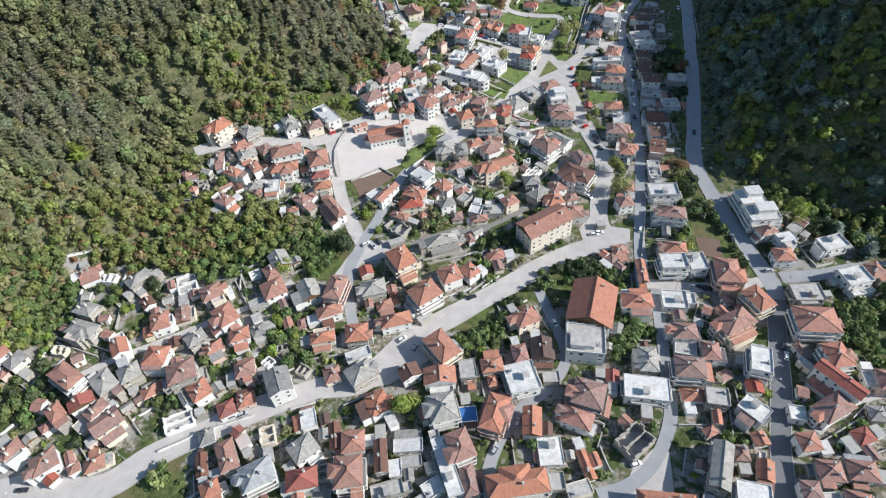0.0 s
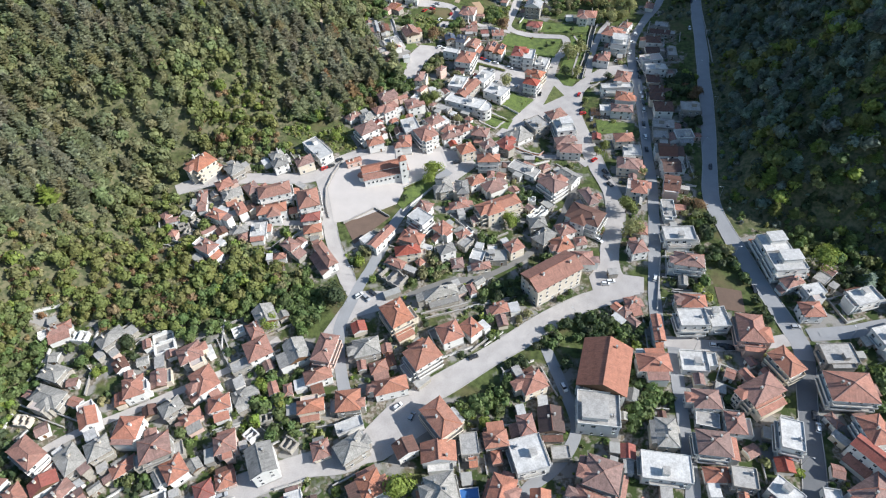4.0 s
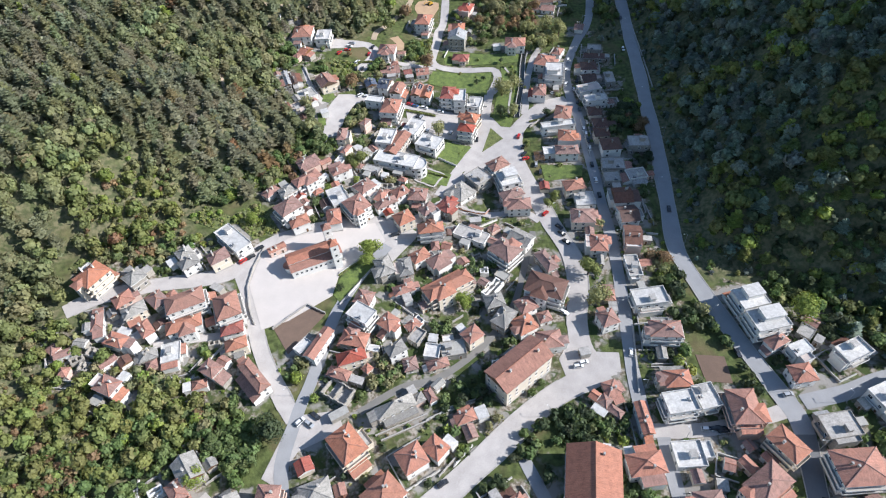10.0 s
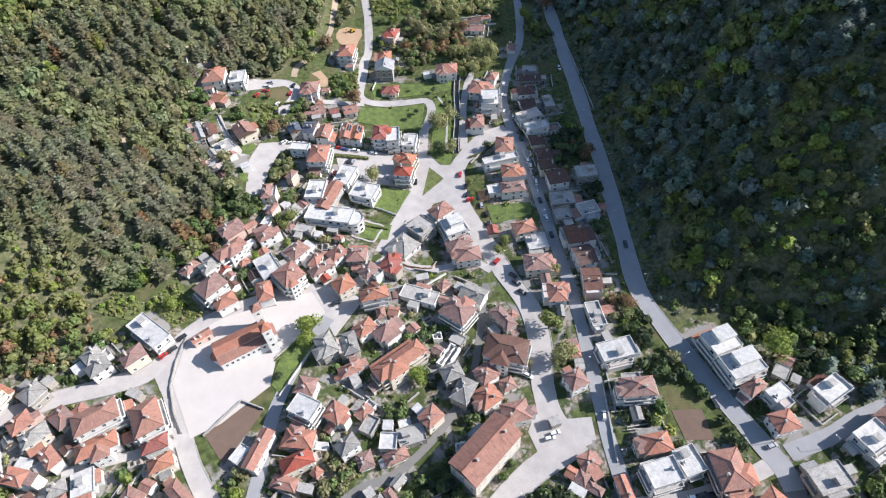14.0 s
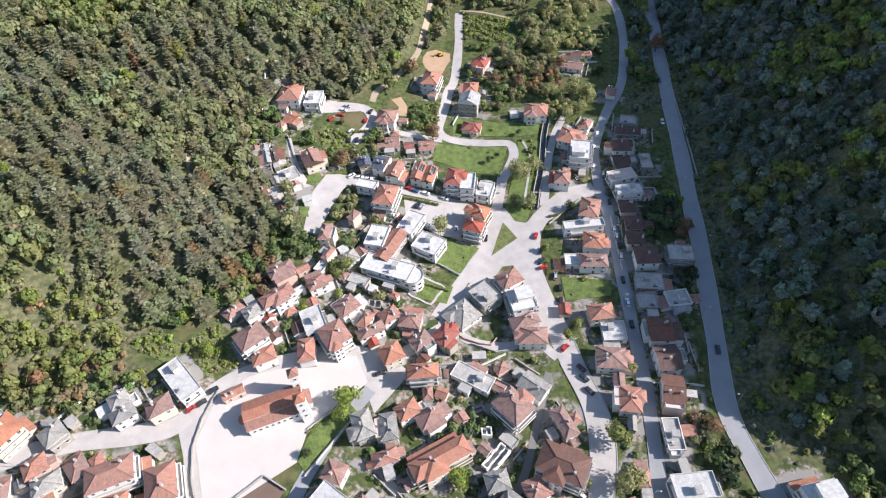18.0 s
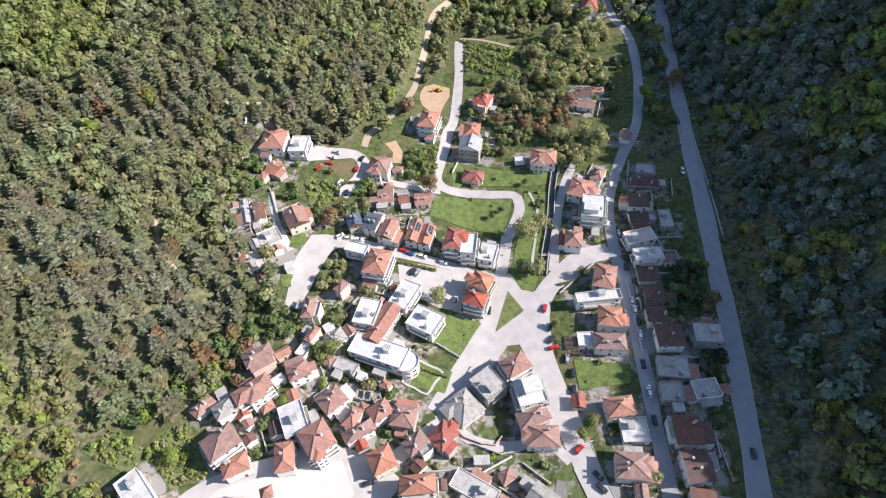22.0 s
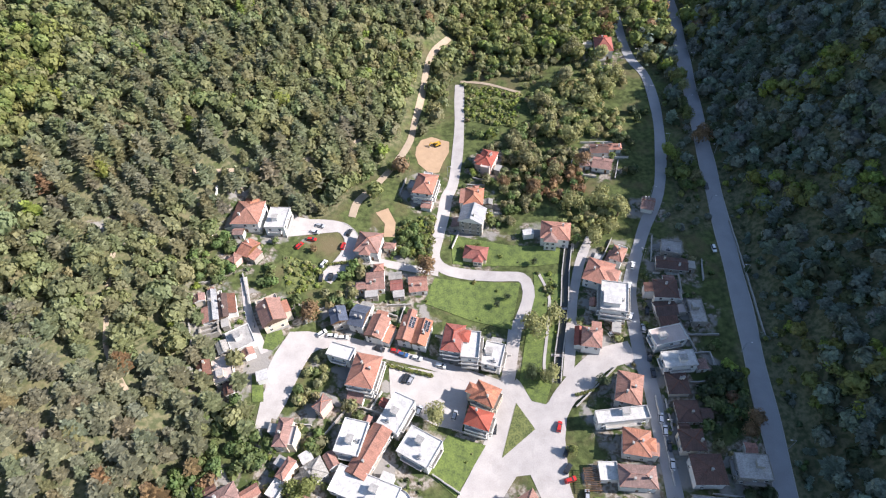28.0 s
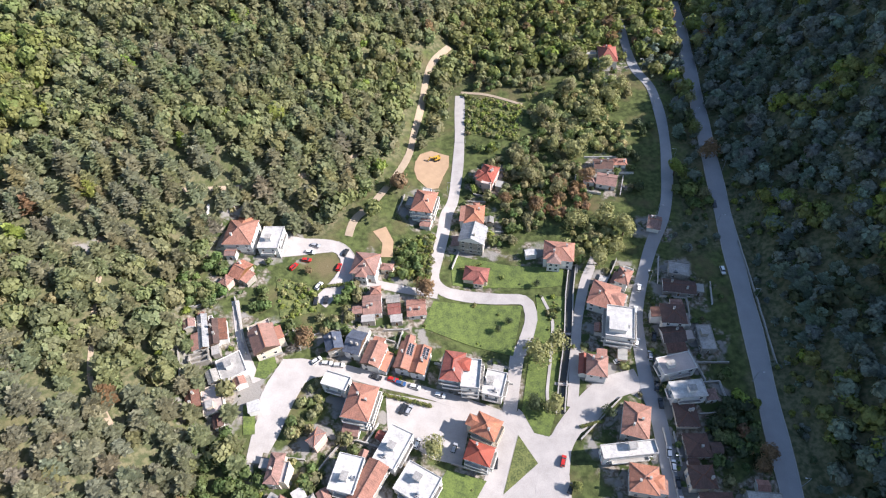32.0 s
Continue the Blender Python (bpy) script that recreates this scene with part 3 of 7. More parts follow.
SOLAR = solar_mesh()
FLOORS = {1: 3.1, 2: 5.75, 3: 8.5, 4: 11.3}
ROOF_WORDS = {"t": "weathered brown clay-tile", "o": "orange clay-tile", "x": "bright red", "n": "terracotta-red tiled", "k": "dark reddish-brown tiled", "s": "grey stone-slab", "l": "light grey metal", "b": "dark blue-grey", "w": "flat white", "c": "flat grey concrete", "p": "flat pinkish concrete"}
WALL_WORDS = {"white": "white-plastered", "cream": "cream-plastered", "stone": "rough stone", "pink": "faded pink"}


def roof_shape(L, W, kind, pitch, over, thick=0.16):
    """Tiled slopes with an overhang, their soffit and ridge, around z = 0 at the eaves."""
    s = Shape()
    a, b = L / 2 + over, W / 2 + over
    drop = -over * pitch
    h = (W / 2) * pitch
    r = a if kind == "g" else max(a - b, 0.15)
    c = [(-a, -b, drop), (a, -b, drop), (a, b, drop), (-a, b, drop)]
    p, q = (-r, 0, h), (r, 0, h)
    up = Vector((0, 0, thick))

    def top(pts):
        pts = [Vector(x) + up for x in pts]
        s.face(pts, 0)

    top([c[0], c[1], q, p])
    top([c[2], c[3], p, q])
    if kind == "g":
        s.face([c[0], c[3], p], 1)
        s.face([c[2], c[1], q], 1)
    else:
        top([c[1], c[2], q])
        top([c[3], c[0], p])
    for x, y in zip(c, c[1:] + c[:1]) if kind != "g" else ((c[0], c[1]), (c[2], c[3]), (c[1], q), (q, c[2]), (c[3], p), (p, c[0])):
        s.face([x, y, Vector(y) + up, Vector(x) + up], 1)
    s.face([c[3], c[2], c[1], c[0]], 1)
    return s, h, r, c, p, q


def ridge_shape(lines, size=0.16):
    """Half-round caps along ridge and hips."""
    s = Shape()
    for a, b in lines:
        a, b = Vector(a), Vector(b)
        d = (b - a).normalized()
        side = d.cross(Vector((0, 0, 1))).normalized() * size
        up = side.cross(d).normalized() * size
        ring = [side, side * 0.6 + up * 0.8, -side * 0.6 + up * 0.8, -side]
        for m, n in zip(ring, ring[1:]):
            s.face([a + m, b + m, b + n, a + n][::-1])
    return s


rng = random.Random(7)
BASES = []                                     # what the lean-tos need to know of each house


def house(x, y, L, W, turn, kind, colour, floors, walls="", plain=False, solar=False):
    """A house with its walls, roof, chimneys, windows and door; L runs along the ridge."""
    rad = radians(turn)
    ux, uy = math.cos(rad), math.sin(rad)
    corners = [(x + ux * L / 2 * i - uy * W / 2 * j, y + uy * L / 2 * i + ux * W / 2 * j) for i in (-1, 1) for j in (-1, 1)]
    g = gz(x, y)
    low = min(gz(*c) for c in corners)
    HOUSES.append((x, y, 0.5 * math.hypot(L, W), ux, uy, L / 2, W / 2))
    H = FLOORS[floors] + rng.uniform(-0.25, 0.25)
    small = L * W < 22 or (floors == 1 and colour == "x")
    walls = walls or ("stone" if colour in "sc" and rng.random() < 0.6 else rng.choices(("white", "cream", "stone", "pink"), (6, 2.5, 1.2, 1))[0])
    if kind == "f" and colour == "w":
        walls = "white"
    wm = ROOF_WALL[walls]
    BASES.append((len(HOUSES) - 1, x, y, L, W, turn, H, kind, colour, wm, small))
    base = new("ruin" if kind == "r" else "shed" if small else "apartment_building" if floors >= 3 else "house")
    base.matrix_world = pose(x, y, g, 0, 0, turn)
    what = {"f": "with a", "g": "with a gabled", "h": "with a hipped", "r": ""}[kind]
    storeys = {1: "one-storey", 2: "two-storey", 3: "three-storey", 4: "four-storey"}[floors]
    if kind == "r":
        label = "roofless %s ruin with broken walls" % ("stone" if walls == "stone" else "plastered")
    else:
        label = "%s %s %s %s %s roof" % (storeys, WALL_WORDS[walls], "shed" if small else "house", what, ROOF_WORDS[colour])
    BASES[-1] += (base,)
    tagged(base, label, "ruin" if kind == "r" else "shed" if small else "building", "houses of the town")
    z0 = low - g - 0.6
    if kind == "r":
        s = Shape()
        t = 0.5
        for a0, b0, a1, b1 in ((-L / 2, -W / 2, L / 2, -W / 2 + t), (-L / 2, W / 2 - t, L / 2, W / 2), (-L / 2, -W / 2 + t, -L / 2 + t, W / 2 - t), (L / 2 - t, -W / 2 + t, L / 2, W / 2 - t), (-.2, -W / 2 + t, .2, W / 2 - t)):
            n = max(2, int(max(a1 - a0, b1 - b0) / 1.6))
            for k in range(n):
                h = H * rng.uniform(0.55, 1.0)
                if a1 - a0 > b1 - b0:
                    s.box(a0 + (a1 - a0) * k / n, b0, z0, a0 + (a1 - a0) * (k + 1) / n, b1, h)
                else:
                    s.box(a0, b0 + (b1 - b0) * k / n, z0, a1, b0 + (b1 - b0) * (k + 1) / n, h)
        part("wall", s.mesh("wall", [wm]), base)
        f = Shape()
        f.box(-L / 2 + t, -W / 2 + t, z0, L / 2 - t, W / 2 - t, 0.25 + rng.random() * 0.6)
        part("rubble_floor", f.mesh("rubble_floor", ["flat_c"]), base)
        return base
    body = Shape()
    body.box(-L / 2, -W / 2, z0, L / 2, W / 2, H)
    if floors > 1:
        body.box(-L / 2 - .04, -W / 2 - .04, 2.7, L / 2 + .04, W / 2 + .04, 2.86, 1, True)
    if walls != "stone" and not small:
        body.box(-L / 2 - .05, -W / 2 - .05, z0 - .01, L / 2 + .05, W / 2 + .05, 0.45, 2)
    pitch = rng.uniform(0.38, 0.5) if colour in "tk" else rng.uniform(0.4, 0.54)
    if kind == "g":
        h = W / 2 * pitch
        for sgn in (-1, 1):
            xx = sgn * (L / 2)
            tri = [(xx, -W / 2, H), (xx, W / 2, H), (xx, 0, H + h)]
            body.face(tri if sgn > 0 else tri[::-1], 0)
    part("wall", body.mesh("wall", [wm, "frame_white", "concrete"]), base)
    if kind in "gh":
        over = 0.35 if small else rng.uniform(0.4, 0.65)
        s, h, r, c, p, q = roof_shape(L, W, kind, pitch, over)
        roof = part("roof", s.mesh("roof", ["roof_" + colour, "frame_white" if rng.random() < .5 else "door_wood"]), base)
        roof.location = (0, 0, H + 0.02)
        up = 0.17
        lines = [((p[0], p[1], p[2] + up), (q[0], q[1], q[2] + up))]
        if kind == "h":
            lines += [((c[k][0], c[k][1], c[k][2] + up), (e[0], e[1], e[2] + up)) for k, e in ((0, p), (3, p), (1, q), (2, q))]
        part("ridge", ridge_shape(lines).mesh("ridge", ["roof_" + colour]), roof)
        if solar:
            for i in range(3):
                for j in range(2):
                    panel = part("solar_panel", SOLAR, roof)
                    lie_y = -W / 2 + 0.6 + j * 1.12
                    panel.matrix_basis = pose(0.9 + i * 1.68, lie_y, (lie_y + W / 2) * pitch + .26, math.degrees(math.atan(pitch)), 0, 0)
        if not small:
            for k in range(1 + (rng.random() < 0.45)):
                cx, cy = rng.uniform(-.35, .35) * L, rng.choice((-1, 1)) * W * rng.uniform(.1, .25)
                ch = part("chimney", rng.choice(CHIMNEY), base)
                ch.location = (cx, cy, H + max(0, h * (1 - abs(cy) / (W / 2))) + 0.2)
    else:
        s = Shape()
        s.box(-L / 2 - .2, -W / 2 - .2, 0, L / 2 + .2, W / 2 + .2, .22, 0, True)
        roof = part("roof", s.mesh("roof", ["flat_" + colour]), base)
        roof.location = (0, 0, H)
        if not small:
            s = Shape()
            e, t, hh = .2, .2, rng.choice((.35, .5, .8))
            for a0, b0, a1, b1 in ((-L / 2 - e, -W / 2 - e, L / 2 + e, -W / 2 - e + t), (-L / 2 - e, W / 2 + e - t, L / 2 + e, W / 2 + e), (-L / 2 - e, -W / 2 - e + t, -L / 2 - e + t, W / 2 + e - t), (L / 2 + e - t, -W / 2 - e + t, L / 2 + e, W / 2 + e - t)):
                s.box(a0, b0, .22, a1, b1, .22 + hh)
            part("parapet", s.mesh("parapet", ["flat_w" if colour == "w" else wm]), roof)
            if L * W > 60 and floors < 3:
                s = Shape()
                s.box(-1.3, -1.1, 0, 1.3, 1.1, 2.2)
                s.box(-1.5, -1.3, 2.2, 1.5, 1.3, 2.35, 1, True)
                hut = part("stair_hut", s.mesh("stair_hut", [wm, "flat_c"]), roof)
                hut.location = (L * rng.uniform(-.25, .25), W * rng.uniform(-.15, .15), .22)
            if L * W > 40 and rng.random() < 0.6:
                tk = part("water_heater", TANK, roof)
                tk.location = (L * rng.uniform(-.35, .35), -W * .28, .22)
    if kind == "h" and L * W > 62 and rng.random() < 0.55:
        ww, wd = rng.uniform(.38, .5) * L, rng.uniform(1.6, 2.8)
        side = 1 if rng.random() < .4 else -1
        wx = rng.uniform(-.22, .22) * L
        reach = W / 2 + wd
        s = Shape()
        y0, y1 = sorted((0.0, side * reach))
        s.box(wx - ww / 2, y0, z0, wx + ww / 2, y1, H - .05)
        part("wing_wall", s.mesh("wing_wall", [wm]), base)
        s, hh, *_ = roof_shape(reach + ww * .3, ww, "h", pitch, over)
        o = part("wing_roof", s.mesh("wing_roof", ["roof_" + colour, "frame_white"]), base)
        o.matrix_basis = pose(wx, side * (reach - ww * .3) / 2, H + .05, 0, 0, 90 * side)
        for f in range(floors):
            for m in (-.22, .22):
                w = part("window", WINDOW, base)
                w.matrix_basis = pose(wx + m * ww, side * reach, 1.0 + f * 2.75, 0, 0, 0 if side < 0 else 180)
    if small:
        d = part("door", DOOR, base)
        d.location = (0, -W / 2, 0)
        return base
    # windows by storey and side
    sides = ((0, -W / 2, 0, L), (0, W / 2, 180, L), (L / 2, 0, 90, W), (-L / 2, 0, -90, W))
    for k, (sx, sy, ang, run) in enumerate(sides):
        ca, sa = math.cos(radians(ang)), math.sin(radians(ang))
        n = max(1, int(run / 3.5))
        for f in range(floors):
            for m in range(n):
                blind = math.sin(radians(turn + ang - 90)) > 0.5
                if rng.random() < (0.95 if blind else 0.27):
                    continue
                off = (m + 0.5) / n * run - run / 2
                is_door = f == 0 and k == 0 and m == n // 2
                w = part("door" if is_door else "window", DOOR if is_door else (WIDE if kind == "f" and f and rng.random() < .5 else WINDOW), base)
                w.matrix_basis = pose(sx + ca * off, sy + sa * off, 0.05 if is_door else 1.0 + f * 2.75, 0, 0, ang)
    if kind != "g" and not plain and (floors >= 3 or (floors == 2 and kind == "f")):
        for k, (sx, sy, ang, run) in enumerate(sides):
            out = radians(turn + ang - 90)
            if math.sin(out) > 0.35 or run < 5:
                continue
            n = run * (0.5 if floors >= 3 else 0.36) - .25
            for f in range(1, floors):
                s = Shape()
                s.box(-n, -1.3, 0, n, .02, .16, 0, True)
                for a0, b0, a1, b1 in ((-n, -1.3, n, -1.22), (-n, -1.22, -n + .08, 0), (n - .08, -1.22, n, 0)):
                    s.box(a0, b0, .16, a1, b1, 1.0, 1, True)
                o = part("balcony", s.mesh("balcony", ["concrete", wm]), base)
                o.matrix_basis = pose(sx, sy, f * 2.75 + .05, 0, 0, ang)
    if kind == "f" and floors >= 3 and L > 9 and W > 8:
        s = Shape()
        a, b = L * .26, W * .3
        s.box(-a, -b, 0, a, b, 2.7)
        s.box(-a - .4, -b - .4, 2.7, a + .4, b + .4, 2.9, 1, True)
        o = part("penthouse", s.mesh("penthouse", [wm, "flat_" + colour]), base)
        o.location = (-L * .12, W * .1, H + .22)
    return base


# ---------------------------------------------------------------- the church
def church(x, y, turn, L, W):
    """Nave with two aisles, an apse, a porch and two bell towers."""
    base = new("church")
    base.matrix_world = pose(x, y, gz(x, y), 0, 0, turn)
    tagged(base, "white church with orange tile roof and two bell towers", "church")
    HOUSES.append((x, y, 0.5 * math.hypot(L, W), math.cos(radians(turn)), math.sin(radians(turn)), L / 2 + 2, W / 2 + 1))
    s = Shape()
    s.box(-L / 2, -W / 2, -2, L / 2, W / 2, 5.0)
    s.box(-L / 2 + .3, -W / 4, 5.0, L / 2, W / 4, 7.6)
    for k in (-1, 1):
        xx = k * (L / 2 - (.3 if k < 0 else 0))
        tri = [(xx, -W / 4, 7.6), (xx, W / 4, 7.6), (xx, 0, 9.4)]
        s.face(tri if k > 0 else tri[::-1])
    part("wall", s.mesh("wall", ["wall_white"]), base)
    r, *_ = roof_shape(L - .2, W / 2, "g", 0.44, 0.45)
    o = part("nave_roof", r.mesh("nave_roof", ["roof_n", "frame_white"]), base)
    o.location = (0, 0, 7.62)
    for k in (-1, 1):
        s = Shape()
        a, b = sorted((k * W / 4, k * (W / 2 + .5)))
        hi, lo = (5.1, 6.9) if k < 0 else (6.9, 5.1)
        s.face([(-L / 2 - .4, a, hi), (L / 2 + .2, a, hi), (L / 2 + .2, b, lo), (-L / 2 - .4, b, lo)])
        s.face([(-L / 2 - .4, a, hi - .2), (-L / 2 - .4, b, lo - .2), (L / 2 + .2, b, lo - .2), (L / 2 + .2, a, hi - .2)], 1)
        s.face([(-L / 2 - .4, a, hi - .2), (-L / 2 - .4, a, hi), (-L / 2 - .4, b, lo), (-L / 2 - .4, b, lo - .2)], 1)
        s.face([(L / 2 + .2, a, hi - .2), (L / 2 + .2, b, lo - .2), (L / 2 + .2, b, lo), (L / 2 + .2, a, hi)], 1)
        s.face([(-L / 2 - .4, a, hi - .2), (L / 2 + .2, a, hi - .2), (L / 2 + .2, a, hi), (-L / 2 - .4, a, hi)], 1)
        s.face([(-L / 2 - .4, b, lo), (L / 2 + .2, b, lo), (L / 2 + .2, b, lo - .2), (-L / 2 - .4, b, lo - .2)], 1)
        part("aisle_roof", s.mesh("aisle_roof", ["roof_n", "frame_white"]), base)
    s, n = Shape(), 9
    for k in range(n):
        a, b = math.pi / 2 + math.pi * k / n, math.pi / 2 + math.pi * (k + 1) / n
        p = [(-L / 2 + 2.4 * math.cos(t), 2.4 * math.sin(t)) for t in (a, b)]
        s.face([(*p[0], -2), (*p[1], -2), (*p[1], 4.4), (*p[0], 4.4)])
        q = [(-L / 2 + 2.8 * math.cos(t), 2.8 * math.sin(t)) for t in (a, b)]
        s.face([(*q[0], 4.3), (*q[1], 4.3), (-L / 2, 0, 5.9)], 1)
    part("apse", s.mesh("apse", ["wall_white", "roof_n"]), base)
    for side in (-1, 1):
        cx, cy, w, h = L / 2 - 0.6, side * (W / 2 - .2), 1.75, 14.0
        s = Shape()
        s.box(cx - w, cy - w, -2, cx + w, cy + w, h)
        for z in (5.2, 9.6, h - .25):
            s.box(cx - w - .15, cy - w - .15, z, cx + w + .15, cy + w + .15, z + .25, 0, True)
        tower = part("bell_tower", s.mesh("bell_tower", ["wall_white"]), base)
        s = Shape()
        e = w + .35
        ring = [(cx - e, cy - e, h), (cx + e, cy - e, h), (cx + e, cy + e, h), (cx - e, cy + e, h)]
        for a, b in zip(ring, ring[1:] + ring[:1]):
            s.face([a, b, (cx, cy, h + 2.3)])
        s.face(ring[::-1])
        part("tower_roof", s.mesh("tower_roof", ["roof_n"]), tower)
        for z in (3.0, 6.8, 11.0):
            for ang, dx, dy in ((0, 0, -w), (90, w, 0), (180, 0, w), (-90, -w, 0)):
                o = part("window", WINDOW, tower)
                o.matrix_basis = pose(cx + dx, cy + dy, z, 0, 0, ang)
    for k in range(8):
        for side, ang in ((-1, 0), (1, 180)):
            o = part("window", WINDOW, base)
            o.matrix_basis = pose(-L / 2 + 2 + k * (L - 6) / 7, side * W / 2, 2.2, 0, 0, ang)
    s = Shape()
    s.box(L / 2, -3, -1, L / 2 + 2.4, 3, 3.6)
    s.face([(L / 2, -3.3, 4.8), (L / 2 + 2.8, -3.3, 3.6), (L / 2 + 2.8, 3.3, 3.6), (L / 2, 3.3, 4.8)], 1)
    part("porch", s.mesh("porch", ["wall_white", "roof_n"]), base)
    o = part("door", DOOR, base)
    o.matrix_basis = pose(L / 2 + 2.42, 0, 0.1, 0, 0, 90)
    return base


church(-41.6, 270.3, 15, 21.5, 11.5)


def round_end(x, y, radius, turn, height):
    """The rounded two-storey front of the white public building."""
    base = new("pavilion")
    base.matrix_world = pose(x, y, gz(x, y), 0, 0, turn)
    tagged(base, "white rounded two-storey pavilion with a flat roof", "building", "houses of the town")
    HOUSES.append((x, y, radius, 1.0, 0.0, radius, radius))
    n = 28
    s, roof, rail = Shape(), Shape(), Shape()
    ring = [(math.cos(2 * math.pi * k / n), math.sin(2 * math.pi * k / n)) for k in range(n)]
    for k in range(n):
        (a, b), (c, d) = ring[k], ring[(k + 1) % n]
        s.face([(a * radius, b * radius, -2), (c * radius, d * radius, -2), (c * radius, d * radius, height), (a * radius, b * radius, height)])
        e = radius + .3
        roof.face([(a * e, b * e, height), (c * e, d * e, height), (c * e, d * e, height + .3), (a * e, b * e, height + .3)])
        roof.face([(0, 0, height + .3), (a * e, b * e, height + .3), (c * e, d * e, height + .3)])
        for f in (radius + .3, radius + .12):
            q = [(a * f, b * f, height + .3), (c * f, d * f, height + .3), (c * f, d * f, height + .8), (a * f, b * f, height + .8)]
            rail.face(q if f > radius + .2 else q[::-1])
        rail.face([(a * (radius + .3), b * (radius + .3), height + .8), (c * (radius + .3), d * (radius + .3), height + .8), (c * (radius + .12), d * (radius + .12), height + .8), (a * (radius + .12), b * (radius + .12), height + .8)])
    part("wall", s.mesh("wall", ["wall_white"]), base)
    part("roof", roof.mesh("roof", ["flat_w"]), base)
    part("parapet", rail.mesh("parapet", ["flat_w"]), base)
    for f in (0, 1):
        for k in range(0, n, 3):
            a = 360 * k / n
            w = part("window", WIDE, base)
            w.matrix_basis = pose(radius * math.cos(radians(a)), radius * math.sin(radians(a)), 1.0 + 3.0 * f, 0, 0, a + 90)


round_end(13.6, 326.2, 4.6, 0, 6.45)
# the houses: place, length, width, turn, roof shape and colour, storeys
house(-171.9, 174.3, 9.3, 4.2, 28, "h", "t", 1)
house(-165.4, 152.8, 8.6, 5.2, -18, "h", "s", 2)
house(-163.3, 143.4, 12.6, 6.5, -18, "h", "s", 2)
house(-144.9, 134.8, 8.1, 6.2, -59, "g", "t", 2)
house(-131.6, 147.3, 8.6, 7.3, -68, "h", "t", 2)
house(-124.1, 151.9, 7.1, 5.4, -71, "g", "t", 1)
house(-128.5, 131.0, 8.4, 8.8, 88, "h", "t", 2)
house(-115.1, 122.4, 8.9, 10.4, -66, "h", "t", 3)
house(-107.2, 136.3, 4.7, 7.6, -56, "h", "t", 1)
house(-113.0, 161.7, 7.8, 8.4, -59, "h", "t", 2)
house(-104.6, 150.4, 10.7, 8.1, -51, "h", "t", 2)
house(-160.5, 120.7, 13.2, 7.1, -32, "h", "t", 3)
house(-152.1, 111.0, 4.8, 8.9, -52, "g", "x", 2)
house(-160.9, 107.1, 7.7, 5.2, -42, "h", "t", 2)
house(-146.2, 119.4, 10.0, 7.2, -42, "h", "s", 2)
house(-137.3, 123.4, 7.4, 7.6, -55, "h", "s", 2)
house(-139.9, 103.2, 10.2, 7.7, 44, "g", "t", 2)
house(-145.2, 108.1, 5.1, 8.1, -34, "h", "t", 2)
house(-127.0, 117.8, 4.4, 8.5, -53, "h", "t", 1)
house(-107.4, 116.1, 8.3, 6.9, -50, "h", "t", 2)
house(-113.7, 105.1, 7.3, 11.0, -66, "r", "c", 1)
house(-157.7, 88.2, 8.0, 8.7, -52, "h", "t", 2)
house(-140.3, 88.6, 5.1, 6.9, -66, "h", "o", 1)
house(-147.3, 86.8, 3.4, 4.0, -56, "h", "o", 1)
house(-154.3, 83.1, 3.1, 4.1, -35, "g", "x", 1)
house(-172.0, 92.9, 5.7, 7.0, -40, "h", "t", 2)
house(-90.6, 90.2, 11.6, 5.9, -64, "h", "o", 2)
house(-100.1, 87.7, 8.5, 3.2, -73, "g", "k", 1)
house(-93.9, 78.2, 5.6, 5.7, -60, "h", "o", 2)
house(-95.7, 109.3, 6.2, 6.2, -63, "h", "x", 1)
house(-88.9, 113.1, 5.5, 6.6, -69, "h", "t", 1)
house(-90.9, 124.9, 6.5, 7.3, -72, "h", "t", 2)
house(-75.6, 117.9, 10.9, 8.9, -66, "g", "s", 3)
house(-86.6, 96.7, 5.1, 4.3, -55, "f", "p", 1)
house(-89.4, 100.2, 2.9, 4.2, -35, "g", "x", 1)
house(-78.2, 99.1, 8.0, 5.8, -72, "r", "c", 1)
house(-77.3, 82.6, 9.1, 11.1, -63, "h", "l", 3)
house(-63.1, 105.2, 7.5, 5.7, -73, "f", "w", 1)
house(-62.8, 92.7, 8.1, 9.3, -51, "h", "s", 2)
house(-44.5, 95.1, 7.5, 7.7, -84, "h", "t", 2)
house(-52.0, 98.4, 10.0, 3.9, -80, "g", "k", 1)
house(-44.6, 83.1, 10.9, 9.5, -84, "h", "o", 3)
house(-61.7, 81.6, 6.6, 10.3, -79, "h", "x", 2)
house(-56.0, 123.8, 6.6, 6.0, -71, "h", "t", 1)
house(-44.1, 123.4, 8.0, 10.4, -56, "h", "s", 2)
house(-61.3, 139.5, 4.9, 9.8, -80, "h", "o", 2)
house(-47.2, 141.7, 8.2, 8.9, -84, "h", "o", 2)
house(-60.2, 152.6, 5.2, 9.8, -71, "h", "o", 2)
house(-58.0, 163.0, 11.9, 7.1, 78, "h", "t", 3)
house(-70.2, 163.1, 10.0, 8.2, -63, "g", "s", 2)
house(-86.1, 163.9, 9.1, 9.2, -61, "h", "t", 2)
house(-86.0, 179.9, 9.6, 8.0, -60, "g", "s", 2)
house(-96.5, 140.7, 5.7, 7.4, -71, "h", "t", 2)
house(-89.8, 144.5, 5.6, 5.3, -62, "h", "s", 1)
house(-46.3, 176.2, 5.1, 5.7, -71, "g", "x", 1)
